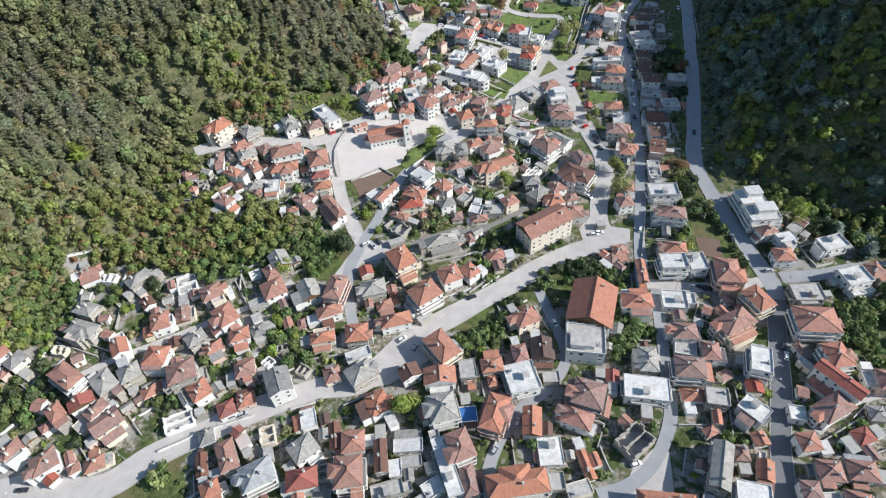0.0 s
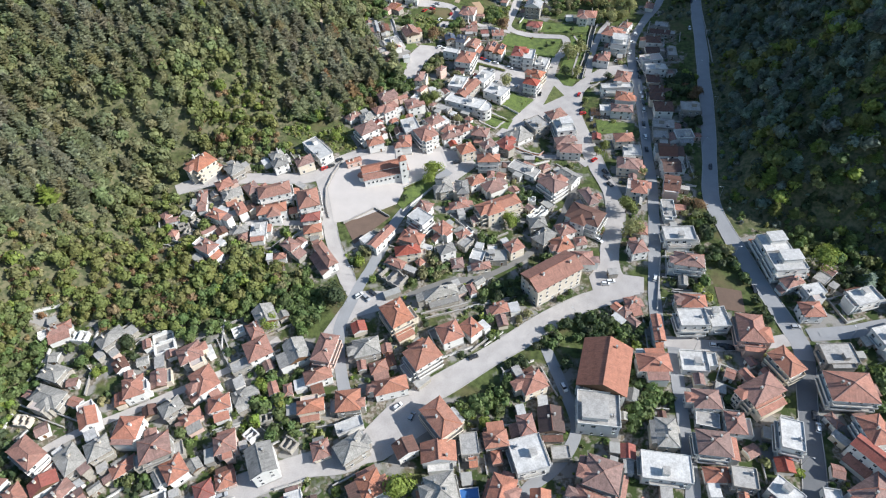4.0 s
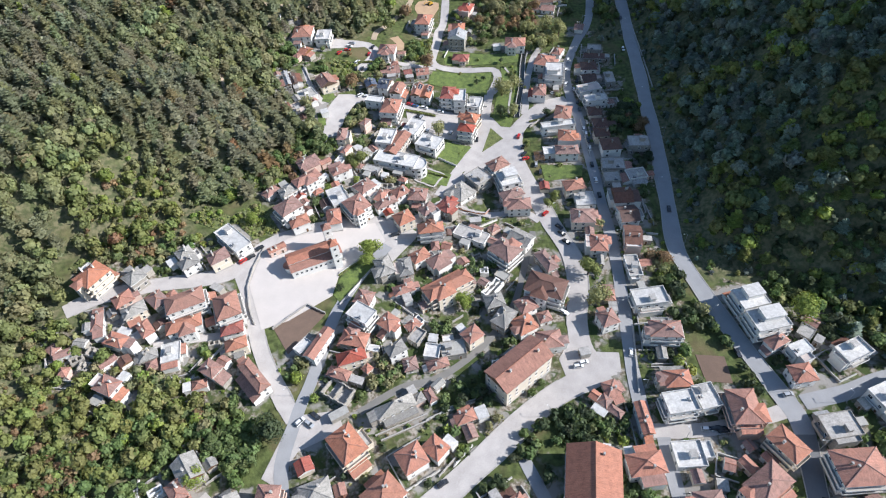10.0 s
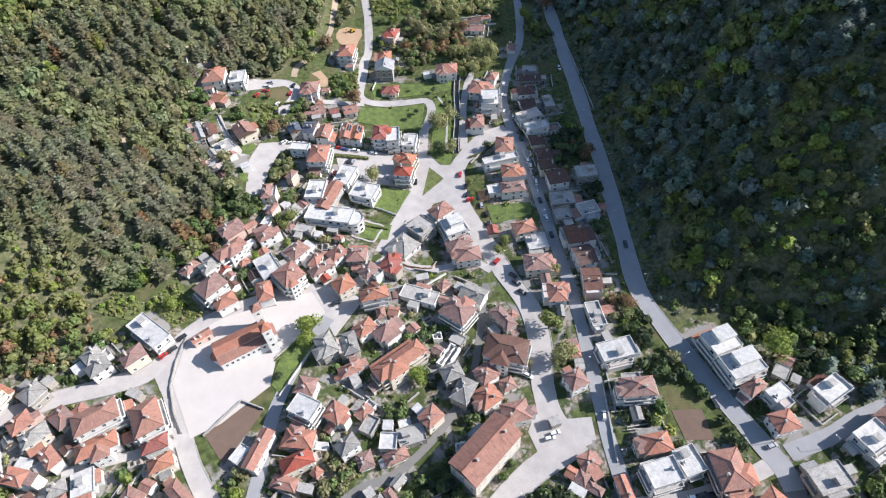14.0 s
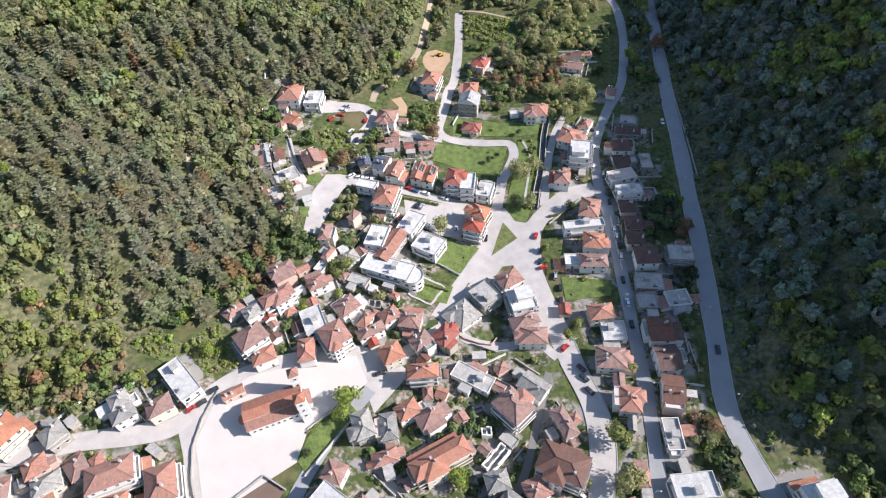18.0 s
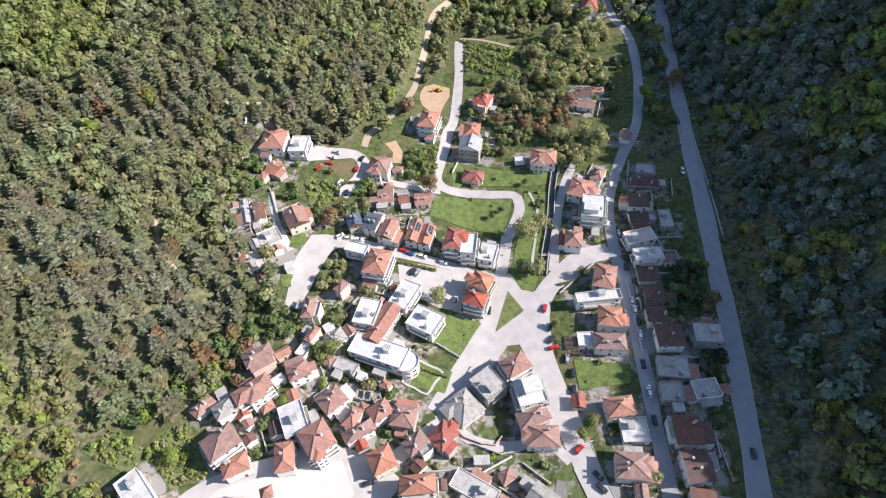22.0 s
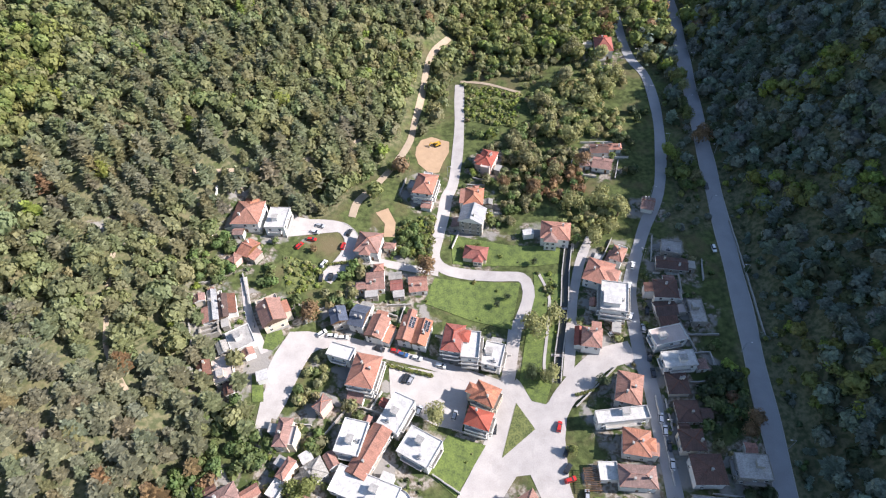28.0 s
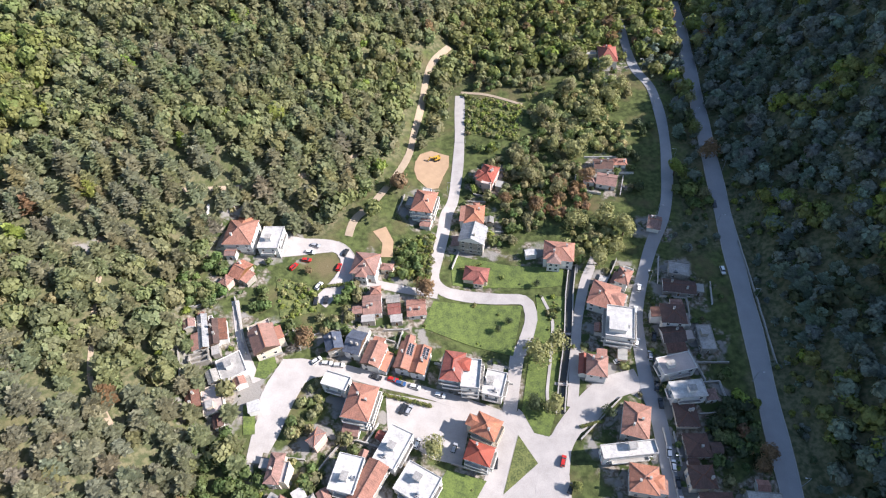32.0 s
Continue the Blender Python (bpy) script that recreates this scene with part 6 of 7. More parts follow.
grove(85, 315, 4.3, "g")
grove(92, 317, 3.4, "g")
grove(134, 355, 7.1, "d")
grove(142, 350, 6.0, "b")
grove(146, 363, 3.9, "y")
grove(131, 314, 3.5, "d")
grove(141, 374, 2.8, "m")
grove(50, 303, 2.7, "y")
grove(-40, 319, 3.2, "g")
grove(-43, 307, 3.2, "d")
grove(-38, 294, 3.1, "d")
grove(6, 318, 3.6, "m")
grove(-21, 320, 2.3, "y")
grove(-5, 316, 1.8, "d")
grove(-14, 213, 7.1, "m")
grove(-12, 239, 3.5, "y")
grove(11, 225, 3.9, "g")
grove(6, 237, 2.5, "m")
grove(-5, 192, 2.3, "g")
grove(-2, 198, 3.7, "d")
grove(16, 194, 5.5, "d")
grove(7, 193, 3.7, "d")
grove(18, 177, 3.6, "g")
grove(11, 176, 2.2, "y")
tree(23, 237, 4.0, "y")
grove(45, 198, 3.8, "g")
grove(55, 202, 2.9, "g")
grove(19, 262, 5.3, "d")
grove(30, 261, 4.8, "g")
grove(35, 257, 2.7, "g")
grove(-12, 203, 3.3, "m")
grove(-15, 196, 2.3, "y")
grove(44, 215, 2.9, "g")
grove(87, 205, 4.5, "d")
grove(112, 244, 3.9, "m")
tree(-155, 163, 2.6, "g")
grove(-151, 155, 3.1, "y")
grove(-127, 146, 2.0, "y")
grove(-108, 128, 2.8, "g")
grove(-95, 181, 3.0, "g")
grove(-90, 184, 3.0, "d")
grove(-74, 142, 6.8, "g")
grove(-84, 142, 3.7, "y")
grove(-76, 153, 3.7, "g")
grove(-90, 140, 4.2, "g")
grove(-67, 184, 5.8, "g")
tree(-56, 191, 3.9, "d")
grove(-177, 166, 4.4, "g")
grove(-172, 175, 3.9, "y")
grove(-155, 178, 3.2, "b")
grove(-4, 143, 3.4, "y")
grove(1, 138, 3.4, "g")
grove(5, 145, 3.4, "m")
grove(9, 135, 2.4, "g")
grove(79, 401, 2.4, "g")
grove(71, 381, 1.8, "g")
grove(88, 418, 3.5, "g")
grove(19, 435, 5.1, "g")
grove(29, 437, 3.6, "y")
grove(-15, 437, 3.0, "b")
grove(-24, 431, 3.5, "g")
grove(-32, 440, 2.6, "g")
grove(-8, 424, 3.9, "g")
grove(157, 517, 4.7, "d")
grove(140, 475, 4.2, "d")
grove(185, 592, 5.6, "m")
grove(183, 567, 3.8, "g")
grove(67, 448, 3.7, "g")
grove(74, 454, 4.3, "m")
grove(76, 423, 2.0, "d")
tree(80, 425, 2.0, "d")
tree(88, 393, 1.4, "g")
grove(34, 406, 1.4, "y")
grove(35, 398, 1.4, "g")
tree(118, 438, 4.3, "l")
tree(104, 455, 6.1, "l")
tree(118, 456, 6.2, "l")
tree(101, 479, 5.2, "m")
tree(88, 469, 5.1, "b")
tree(89, 489, 5.9, "m")
tree(116, 503, 6.8, "l")
tree(132, 529, 7.3, "l")
tree(145, 542, 6.2, "l")
tree(124, 552, 7.7, "m")
tree(107, 533, 6.6, "m")
tree(117, 485, 5.4, "b")
tree(105, 509, 5.6, "l")
tree(86, 503, 4.9, "m")
tree(75, 475, 4.0, "b")
tree(154, 552, 5.7, "l")
tree(150, 570, 7.4, "l")
tree(135, 579, 7.4, "m")
tree(181, 510, 4.7, "g")
tree(190, 557, 5.2, "m")
tree(168, 464, 4.2, "m")
tree(188, 535, 4.3, "l")
grove(124, 226, 3.6, "d")
grove(125, 211, 4.0, "d")
grove(127, 201, 3.5, "d")
grove(127, 188, 3.4, "d")
grove(128, 179, 3.4, "d")
grove(128, 172, 2.9, "d")
grove(123, 219, 3.5, "m")
grove(120, 193, 2.4, "y")
grove(121, 234, 3.6, "d")
grove(86, 204, 2.3, "d")
grove(98, 200, 3.3, "d")
grove(169, 201, 5.4, "d")
grove(181, 203, 6.6, "d")
grove(164, 217, 4.3, "g")
grove(169, 213, 4.3, "y")
grove(191, 183, 5.5, "d")
grove(171, 154, 6.0, "g")
grove(159, 142, 5.2, "g")
grove(163, 124, 5.1, "g")
grove(-93, 292, 6.5, "y")
grove(-99, 285, 6.5, "g")
grove(-84, 293, 6.5, "g")
grove(-73, 299, 6.0, "g")
grove(-66, 286, 4.2, "y")
grove(-118, 281, 6.6, "b")
grove(-125, 291, 7.3, "y")
grove(-132, 285, 7.3, "m")
tree(-30, 253, 2.4, "d")
grove(-51, 211, 3.1, "m")
grove(-48, 218, 2.3, "m")
grove(-44, 203, 3.1, "y")
grove(-38, 353, 10.9, "g")
grove(-47, 363, 7.4, "g")
grove(-47, 332, 8.4, "b")
grove(-66, 328, 9.9, "y")
grove(-75, 331, 8.6, "g")
grove(-56, 321, 5.1, "g")
tree(-69, 297, 3.8, "y")
tree(-80, 313, 3.9, "y")
grove(-120, 184, 15.2, "g")
grove(-106, 192, 12.6, "g")
grove(-133, 192, 13.1, "b")
grove(-123, 202, 10.5, "m")
grove(-97, 206, 10.2, "l")
grove(-87, 190, 11.1, "g")
grove(-70, 185, 12.0, "g")
tree(-58, 190, 6.7, "d")
grove(-77, 198, 8.9, "g")
grove(-75, 149, 13.6, "g")
grove(-82, 142, 10.2, "y")
grove(-89, 312, 9.8, "g")
grove(-74, 316, 9.7, "y")
grove(-63, 331, 7.4, "b")
grove(-53, 343, 8.5, "g")
grove(-97, 303, 7.3, "g")
grove(-83, 323, 8.4, "m")
grove(-68, 322, 6.3, "g")
grove(87, 317, 7.3, "g")
grove(96, 317, 6.4, "y")
grove(81, 313, 5.8, "g")
grove(90, 313, 5.8, "g")
grove(92, 344, 6.2, "d")
grove(77, 278, 5.9, "g")
grove(136, 319, 6.3, "d")
grove(129, 306, 6.1, "d")
grove(123, 292, 4.9, "d")
grove(70, 159, 7.8, "g")
grove(7, 145, 7.2, "g")
grove(20, 153, 5.9, "g")
grove(111, 153, 7.0, "d")
grove(153, 147, 11.4, "d")
grove(68, 142, 6.5, "g")
grove(107, 188, 6.0, "y")
grove(20, 156, 6.5, "d")
grove(38, 161, 5.3, "d")
grove(13, 178, 6.3, "g")
grove(72, 144, 9.9, "g")
grove(33, 170, 5.0, "d")
grove(40, 179, 6.0, "d")
grove(46, 187, 4.0, "m")
grove(23, 197, 6.0, "d")
grove(16, 190, 5.0, "g")
grove(27, 206, 4.0, "d")
hedge(6.0, 382.2, 29.4, 374.6, 0.9)
hedge(-5.9, 380.8, 4.8, 381.0, 0.7)
hedge(47.8, 438.7, 58.1, 440.2, 0.6)
hedge(15.0, 327.7, 28.5, 321.6, 0.7)
hedge(-30.6, 261.6, -14.5, 273.7, 0.5)
hedge(83.1, 360.9, 91.7, 362.1, 0.8)
hedge(-11.8, 429.5, 3.9, 431.8, 0.9)


WOODS = []                                     # where forest trees stand


def forest():
    """The woods on both hills."""
    r = random.Random(5)
    left, right = [], []
    step = 4.35
    # stands of broadleaf among the pines: x, y, radius, how much
    stands = ((-150, 535, 45, 1.0), (-145, 488, 26, 0.8), (-60, 500, 30, 0.35), (-10, 555, 35, 0.45), (30, 575, 30, 0.4), (-128, 232, 34, 0.4), (-138, 204, 36, 0.6), (-108, 190, 32, 0.9), (-172, 184, 34, 0.7), (-105, 222, 30, 0.7), (-185, 130, 60, 0.9), (-119, 302, 26, 0.5), (-105, 290, 24, 0.6), (100, 640, 60, 0.5))
    edge_y = (0, 100, 140, 170, 174, 177, 178.5, 183, 191, 200, 206, 211, 235, 262, 285, 290, 300, 345, 356, 371, 404, 450, 460, 500, 570, 650, 760)
    edge_x = (-215, -190, -186, -188, -186, -176, -122, -105, -90, -76, -72, -86, -137, -150, -152, -75, -66, -60, -40, -36, -58, -62, 0, 34, 60, 100, 140)
    for y in np.arange(70, 760, step):
        xl, xr = float(np.interp(y, YL, XL)), float(np.interp(y, YR, XR))
        xw = xr - (30 if y > 430 else 14) if y > 235 else (175.0 if y > 165 else 182.0)
        xe = float(np.interp(y, edge_y, edge_x))
        for x in np.arange(xl - 250, (xr if y > 575 else max(xl, xe)) + 12, step):
            px, py = x + r.uniform(-4.8, 4.8), y + r.uniform(-4.8, 4.8)
            d = xe - px
            if px < (-268 if y < 400 else -225) or (y < 300 and px < -268 + 0.25 * (300 - y)):
                continue
            if d < r.uniform(-5, 3) and not (y > 575 and r.random() < .75):
                continue
            n = noise.noise(Vector((px * 0.018, py * 0.018, 0)))
            n2 = noise.noise(Vector((px * 0.05, py * 0.05, 7)))
            if not free(px, py, 1.3) or (n2 > 0.5 and r.random() < 0.4):
                continue
            rad = 2.6 + 3.0 * r.random() ** 1.6
            edge = max(0.0, 1 - d / 40)
            leafy = sum(s * math.exp(-((px - sx) ** 2 + (py - sy) ** 2) / sr ** 2) for sx, sy, sr, s in stands)
            mix = min(1.0, max(0.0, 0.12 + leafy + 0.35 * edge - 0.7 * n + r.uniform(-.2, .2)))
            tpl = r.choice(PINE if mix < 0.45 else ROUND)
            if leafy > 0.3 and y < 330:
                rad *= 0.72
                for _ in range(2):
                    qx, qy, q = px + r.uniform(-4, 4), py + r.uniform(-4, 4), r.uniform(0.8, 2.0)
                    if free(qx, qy, q * .5):
                        left.append((r.choice(BUSHY), qx, qy, gz(qx, qy) + q * .6, q, r.uniform(0, 6.28), vary(TINTS[r.choice("gggymmlb" if r.random() < .8 else "b")], r)))
            chance = r.random()
            tone = TINTS["y"] if chance < 0.012 + 0.12 * max(0.0, mix - 0.6) else TINTS["m"] if chance < 0.10 else TINTS["b"] if chance < 0.104 + 0.03 * edge else tuple(a + (c - a) * mix for a, c in zip(TINTS["p"], TINTS["g"]))
            left.append((tpl, px, py, gz(px, py) + rad * 1.15, rad, r.uniform(0, 6.28), vary(tone, r, 0.12)))
        for x in np.arange(xw, min(xr + 120, 280), step):
            px, py = x + r.uniform(-4.2, 4.2), y + r.uniform(-4.2, 4.2)
            if (px < xr + r.uniform(-14, -8) and 235 < y and (y < 430 or r.random() < .45)) or not free(px, py, 1.6):
                continue
            n = noise.noise(Vector((px * 0.02, py * 0.02, 3)))
            bank = px - xr < 4 and 235 < y < 470
            if bank and r.random() < .2:
                continue
            rad = r.uniform(0.9, 2.0) if bank else 2.2 + 2.7 * r.random() ** 1.5
            # light put into the tint: greens on the sunlit stretch, mostly bluish s in shade
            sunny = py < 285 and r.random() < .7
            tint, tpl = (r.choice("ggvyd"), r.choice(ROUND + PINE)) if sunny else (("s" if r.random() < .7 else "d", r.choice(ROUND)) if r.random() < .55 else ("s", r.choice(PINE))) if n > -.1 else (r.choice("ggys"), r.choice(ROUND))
            if r.random() < .55:
                qx, qy, q = px + r.uniform(-3, 3), py + r.uniform(-3, 3), r.uniform(0.9, 1.9)
                if free(qx, qy, q * .6):
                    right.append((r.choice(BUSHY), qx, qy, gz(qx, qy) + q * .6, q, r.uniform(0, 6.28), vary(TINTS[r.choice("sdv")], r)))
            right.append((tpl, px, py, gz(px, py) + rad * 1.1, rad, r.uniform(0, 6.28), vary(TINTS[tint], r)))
    WOODS.extend((p[1], p[2]) for p in left + right)
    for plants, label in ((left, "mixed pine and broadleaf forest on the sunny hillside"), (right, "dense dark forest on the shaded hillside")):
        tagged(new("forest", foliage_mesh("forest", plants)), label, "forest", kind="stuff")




def yard_shrubs():
    """Weeds, vines and bushes in the yards."""
    r = random.Random(77)
    homes = list(HOUSES)
    for _ in range(3600):
        hx, hy, hr, *_ = r.choice(homes)
        a, d = r.uniform(0, 6.283), hr + r.uniform(-1, 7)
        x, y = hx + d * math.cos(a), hy + d * math.sin(a)
        rad = r.uniform(0.5, 1.5) if r.random() < .8 else r.uniform(1.5, 2.6)
        if free(x, y, rad * 0.7):
            GROVES.append((r.choice(BUSHY), x, y, gz(x, y) + rad * 0.4, rad, r.uniform(0, 6.28), vary(TINTS[r.choice("vvvmdyl")], r)))




def inside_ring(ring, x, y):
    return sum((a[1] > y) != (b[1] > y) and x < (b[0] - a[0]) * (y - a[1]) / (b[1] - a[1]) + a[0] for a, b in zip(ring, ring[1:] + ring[:1])) % 2


def thicket(ring, count, tints, seed):
    """Tall bushes and young trees that fill a ring of points."""
    r = random.Random(seed)
    xs, ys = [p[0] for p in ring], [p[1] for p in ring]
    for _ in range(count):
        x, y, rad = r.uniform(min(xs), max(xs)), r.uniform(min(ys), max(ys)), r.uniform(1.2, 2.7)
        if inside_ring(ring, x, y):
            GROVES.append((r.choice(ROUND), x, y, gz(x, y) + rad * .8, rad, r.uniform(0, 6.28), vary(TINTS[r.choice(tints)], r)))


def weeds(ring, count, tints, seed):
    """Tufts and low bushes on rough ground inside a ring of points."""
    r = random.Random(seed)
    xs, ys = [p[0] for p in ring], [p[1] for p in ring]
    for _ in range(count):
        x, y = r.uniform(min(xs), max(xs)), r.uniform(min(ys), max(ys))
        if inside_ring(ring, x, y):
            rad = r.uniform(0.3, 0.9) if r.random() < .8 else r.uniform(1.0, 1.9)
            GROVES.append((r.choice(BUSHY), x, y, gz(x, y) + 0.3 + rad * 0.25, rad, r.uniform(0, 6.28), vary(TINTS[r.choice(tints)], r)))


for k, (meadow_ring, tufts) in enumerate(MEADOWS):
    weeds(meadow_ring, tufts, "gyymgl", 200 + k)


# ---------------------------------------------------------------- parked cars
def car_body():
    """A hatchback of 4.2 m: lower body with wheel arches' line, bonnet, cabin and roof."""
    s = Shape()
    prof = [(-2.1, .35), (-2.1, .8), (-1.95, .95), (-1.75, 1.4), (-1.2, 1.5), (.35, 1.48), (1.05, .98), (1.95, .85), (2.1, .65), (2.1, .35)]
    wid = [.8, .84, .84, .66, .62, .62, .82, .8, .76, .78]
    n = len(prof)
    for k in range(n):
        (x0, z0), (x1, z1) = prof[k], prof[(k + 1) % n]
        a, b = wid[k], wid[(k + 1) % n]
        glass = 1 if k in (2, 5) else 0
        s.face([(x0, -a, z0), (x0, a, z0), (x1, b, z1), (x1, -b, z1)], glass)
    for sg in (-1, 1):
        low = [(p[0], sg * .84, p[1]) for p in (prof[0], prof[1], prof[2], prof[6], prof[7], prof[8], prof[9])]
        s.face(low if sg < 0 else low[::-1], 0)
        cab = [(prof[2][0], sg * .84, prof[2][1]), (prof[3][0], sg * .66, prof[3][1]), (prof[4][0], sg * .62, prof[4][1]), (prof[5][0], sg * .62, prof[5][1]), (prof[6][0], sg * .82, prof[6][1])]
        s.face(cab[::-1] if sg < 0 else cab, 1)
    return s


def wheel_mesh():
    s, n = Shape(), 12
    for k in range(n):
        a, b = 2 * math.pi * k / n, 2 * math.pi * (k + 1) / n
        p = [(.31 * math.cos(t), .31 * math.sin(t)) for t in (a, b)]
        s.face([(p[0][0], -.1, p[0][1]), (p[1][0], -.1, p[1][1]), (p[1][0], .1, p[1][1]), (p[0][0], .1, p[0][1])])
        for y in (-.1, .1):
            s.face([(0, y, 0), (p[0][0], y, p[0][1]), (p[1][0], y, p[1][1])])
    return s.mesh("wheel", ["tyre"])


WHEEL = wheel_mesh()
PAINT = {"w": (0.75, 0.75, 0.74), "s": (0.40, 0.41, 0.43), "k": (0.03, 0.032, 0.036), "r": (0.50, 0.03, 0.025), "b": (0.04, 0.10, 0.24)}
CAR_WORDS = {"w": "white", "s": "silver-grey", "k": "black", "r": "red", "b": "dark blue"}
CAR_MESH = {}


def car(x, y, turn, paint):
    if paint not in CAR_MESH:
        m = material("paint_" + paint, PAINT[paint], 0.25, tuple(c * .85 for c in PAINT[paint]), 3, 6, .4, 0.0, spec=0.6)
        CAR_MESH[paint] = car_body().mesh("body", ["paint_" + paint, "glass"])
    base = new("car")
    z = gz(x, y) + 0.2
    base.matrix_world = pose(x, y, z, 0, 0, turn)
    tagged(base, CAR_WORDS[paint] + " hatchback parked at the side of the street", "car", "parked cars")
    part("body", CAR_MESH[paint], base)
    for wx in (-1.3, 1.3):
        for wy in (-.72, .72):
            w = part("wheel", WHEEL, base)
            w.location = (wx, wy, .31)
    return base


# ---------------------------------------------------------------- garden walls round the plots
gw = random.Random(23)


def garden_wall(x0, y0, x1, y1, mat):
    """A low wall that steps with the ground, with a coping."""
    a, b = Vector((x0, y0)), Vector((x1, y1))
    d = (b - a).normalized()
    side = Vector((-d.y, d.x))
    n = max(1, int((b - a).length / 2.2))
    s = Shape()
    for k in range(n):
        p, q = a.lerp(b, k / n), a.lerp(b, (k + 1) / n)
        zs = [gz(p.x, p.y), gz(q.x, q.y)]
        top = max(zs) + gw.uniform(.9, 1.25)
        for w, z0, z1, i in ((.17, min(zs) - .4, top, 0), (.23, top, top + .09, 1)):
            c = [p + side * w, p - side * w, q - side * w, q + side * w]
            for m in range(4):
                e, f = c[m], c[(m + 1) % 4]
                s.face([(e.x, e.y, z0), (f.x, f.y, z0), (f.x, f.y, z1), (e.x, e.y, z1)], i)
            s.face([(e.x, e.y, z1) for e in c], i)
    ob = new("garden_wall", s.mesh("garden_wall", [mat, "concrete"]))
    tagged(ob, "low %s garden wall with a flat coping" % {"wall_stone": "rough stone", "wall_white": "whitewashed", "wall_orange": "terracotta-painted"}[mat], "wall", "garden walls")
    return ob


def clear_line(x0, y0, x1, y1):
    n = max(2, int(math.hypot(x1 - x0, y1 - y0) / 1.0))
    return all(free(x0 + (x1 - x0) * k / n, y0 + (y1 - y0) * k / n, 0.3) for k in range(n + 1))


def plots():
    """Walls along the sides of the plots, wherever there is room for one."""
    made = 0
    for hx, hy, r, ux, uy, a, b in list(HOUSES):
        if made > 330:
            break
        m = gw.uniform(2.2, 4.5)
        c = [(hx + ux * (a + m) * i - uy * (b + m) * j, hy + uy * (a + m) * i + ux * (b + m) * j) for i, j in ((-1, -1), (1, -1), (1, 1), (-1, 1))]
        for p, q in zip(c, c[1:] + c[:1]):
            if gw.random() < 0.5 and clear_line(*p, *q):
                garden_wall(*p, *q, "wall_stone" if gw.random() < .6 else "wall_white")
                made += 1


plots()


# ---------------------------------------------------------------- street lamps
def lamp_parts():
    pole, arm, head = Shape(), Shape(), Shape()
    n = 8
    for k in range(n):
        a, b = 2 * math.pi * k / n, 2 * math.pi * (k + 1) / n
        p = [(math.cos(t), math.sin(t)) for t in (a, b)]
        pole.face([(p[0][0] * .11, p[0][1] * .11, -.5), (p[1][0] * .11, p[1][1] * .11, -.5), (p[1][0] * .06, p[1][1] * .06, 7.5), (p[0][0] * .06, p[0][1] * .06, 7.5)])
    arm.box(-.04, -.04, 7.4, 1.5, .04, 7.5, 0, True)
    head.box(1.3, -.14, 7.3, 2.0, .14, 7.45, 0, True)
    return pole.mesh("pole", ["metal_grey"]), arm.mesh("arm", ["metal_grey"]), head.mesh("lamp_head", ["frame_white"])


LAMP = lamp_parts()


def street_lamp(x, y, turn):
    base = new("street_lamp")
    base.matrix_world = pose(x, y, gz(x, y), 0, 0, turn)
    tagged(base, "grey metal street lamp with a single arm", "street lamp", "street lamps")
    for name, me in zip(("pole", "arm", "lamp_head"), LAMP):
        part(name, me, base)


for run, width in STREETS:
    for k in range(6, len(run) - 3, 15):
        d = (run[k + 1] - run[k - 1]).normalized()
        s = 1 if (k // 15) % 2 else -1
        q = run[k] + Vector((-d.y, d.x)) * s * (width / 2 + 0.5)
        if free(q.x, q.y, -0.2):
            street_lamp(q.x, q.y, math.degrees(math.atan2(-s * d.x, s * d.y)))


# ---------------------------------------------------------------- pergola beside the square
def pergola(x, y, turn, long, wide):
    """Four posts, two beams and a roof of slats."""
    base = new("pergola")
    base.matrix_world = pose(x, y, gz(x, y), 0, 0, turn)
    tagged(base, "brown wooden pergola with open roof slats", "pergola")
    post, beam, slat = Shape(), Shape(), Shape()
    post.box(-.09, -.09, -.6, .09, .09, 2.4, 0, True)
    beam.box(-long / 2, -.08, 2.4, long / 2, .08, 2.6, 0, True)
    slat.box(-.11, -wide / 2 - .3, 2.604, .11, wide / 2 + .3, 2.7, 0, True)
    meshes = [s.mesh(n, ["door_wood"]) for s, n in ((post, "post"), (beam, "beam"), (slat, "slat"))]
    for i in (-1, 1):
        part("beam", meshes[1], base).location = (0, i * (wide / 2 - .2), 0)
        for j in (-1, 1):
            part("post", meshes[0], base).location = (j * (long / 2 - .2), i * (wide / 2 - .2), 0)
    n = int(long / 0.6)
    for k in range(n + 1):
        part("slat", meshes[2], base).location = (-long / 2 + .15 + (long - .3) * k / n, 0, 0)


pergola(80.4, 329.0, 84, 8.0, 5.0)
car(8.1, 380.0, -25, "w")
car(16.0, 386.1, -23, "r")
car(18.8, 384.4, -23, "b")
car(24.2, 382.6, -23, "w")
car(33.2, 378.7, -23, "w")
car(9.9, 387.4, -23, "k")
car(19.0, 374.1, 59, "k")
car(21.3, 373.5, 58, "s")
car(23.3, 360.7, 62, "w")
car(36.2, 358.1, 64, "s")
car(-22.8, 440.4, 49, "r")
car(-17.6, 443.9, -13, "r")
car(-16.2, 448.2, -19, "w")
car(-14.0, 451.9, -19, "s")
car(-4.0, 440.0, 74, "r")
car(-1.2, 448.0, 66, "k")
car(-12.2, 430.3, 57, "w")
car(-13.3, 422.7, 83, "k")
car(-9.3, 423.2, 82, "k")
car(-12.4, 395.5, 33, "w")
car(-8.5, 394.1, -8, "w")
car(-4.1, 393.1, -8, "w")
car(122.9, 417.7, 65, "w")
car(118.0, 407.0, 65, "w")
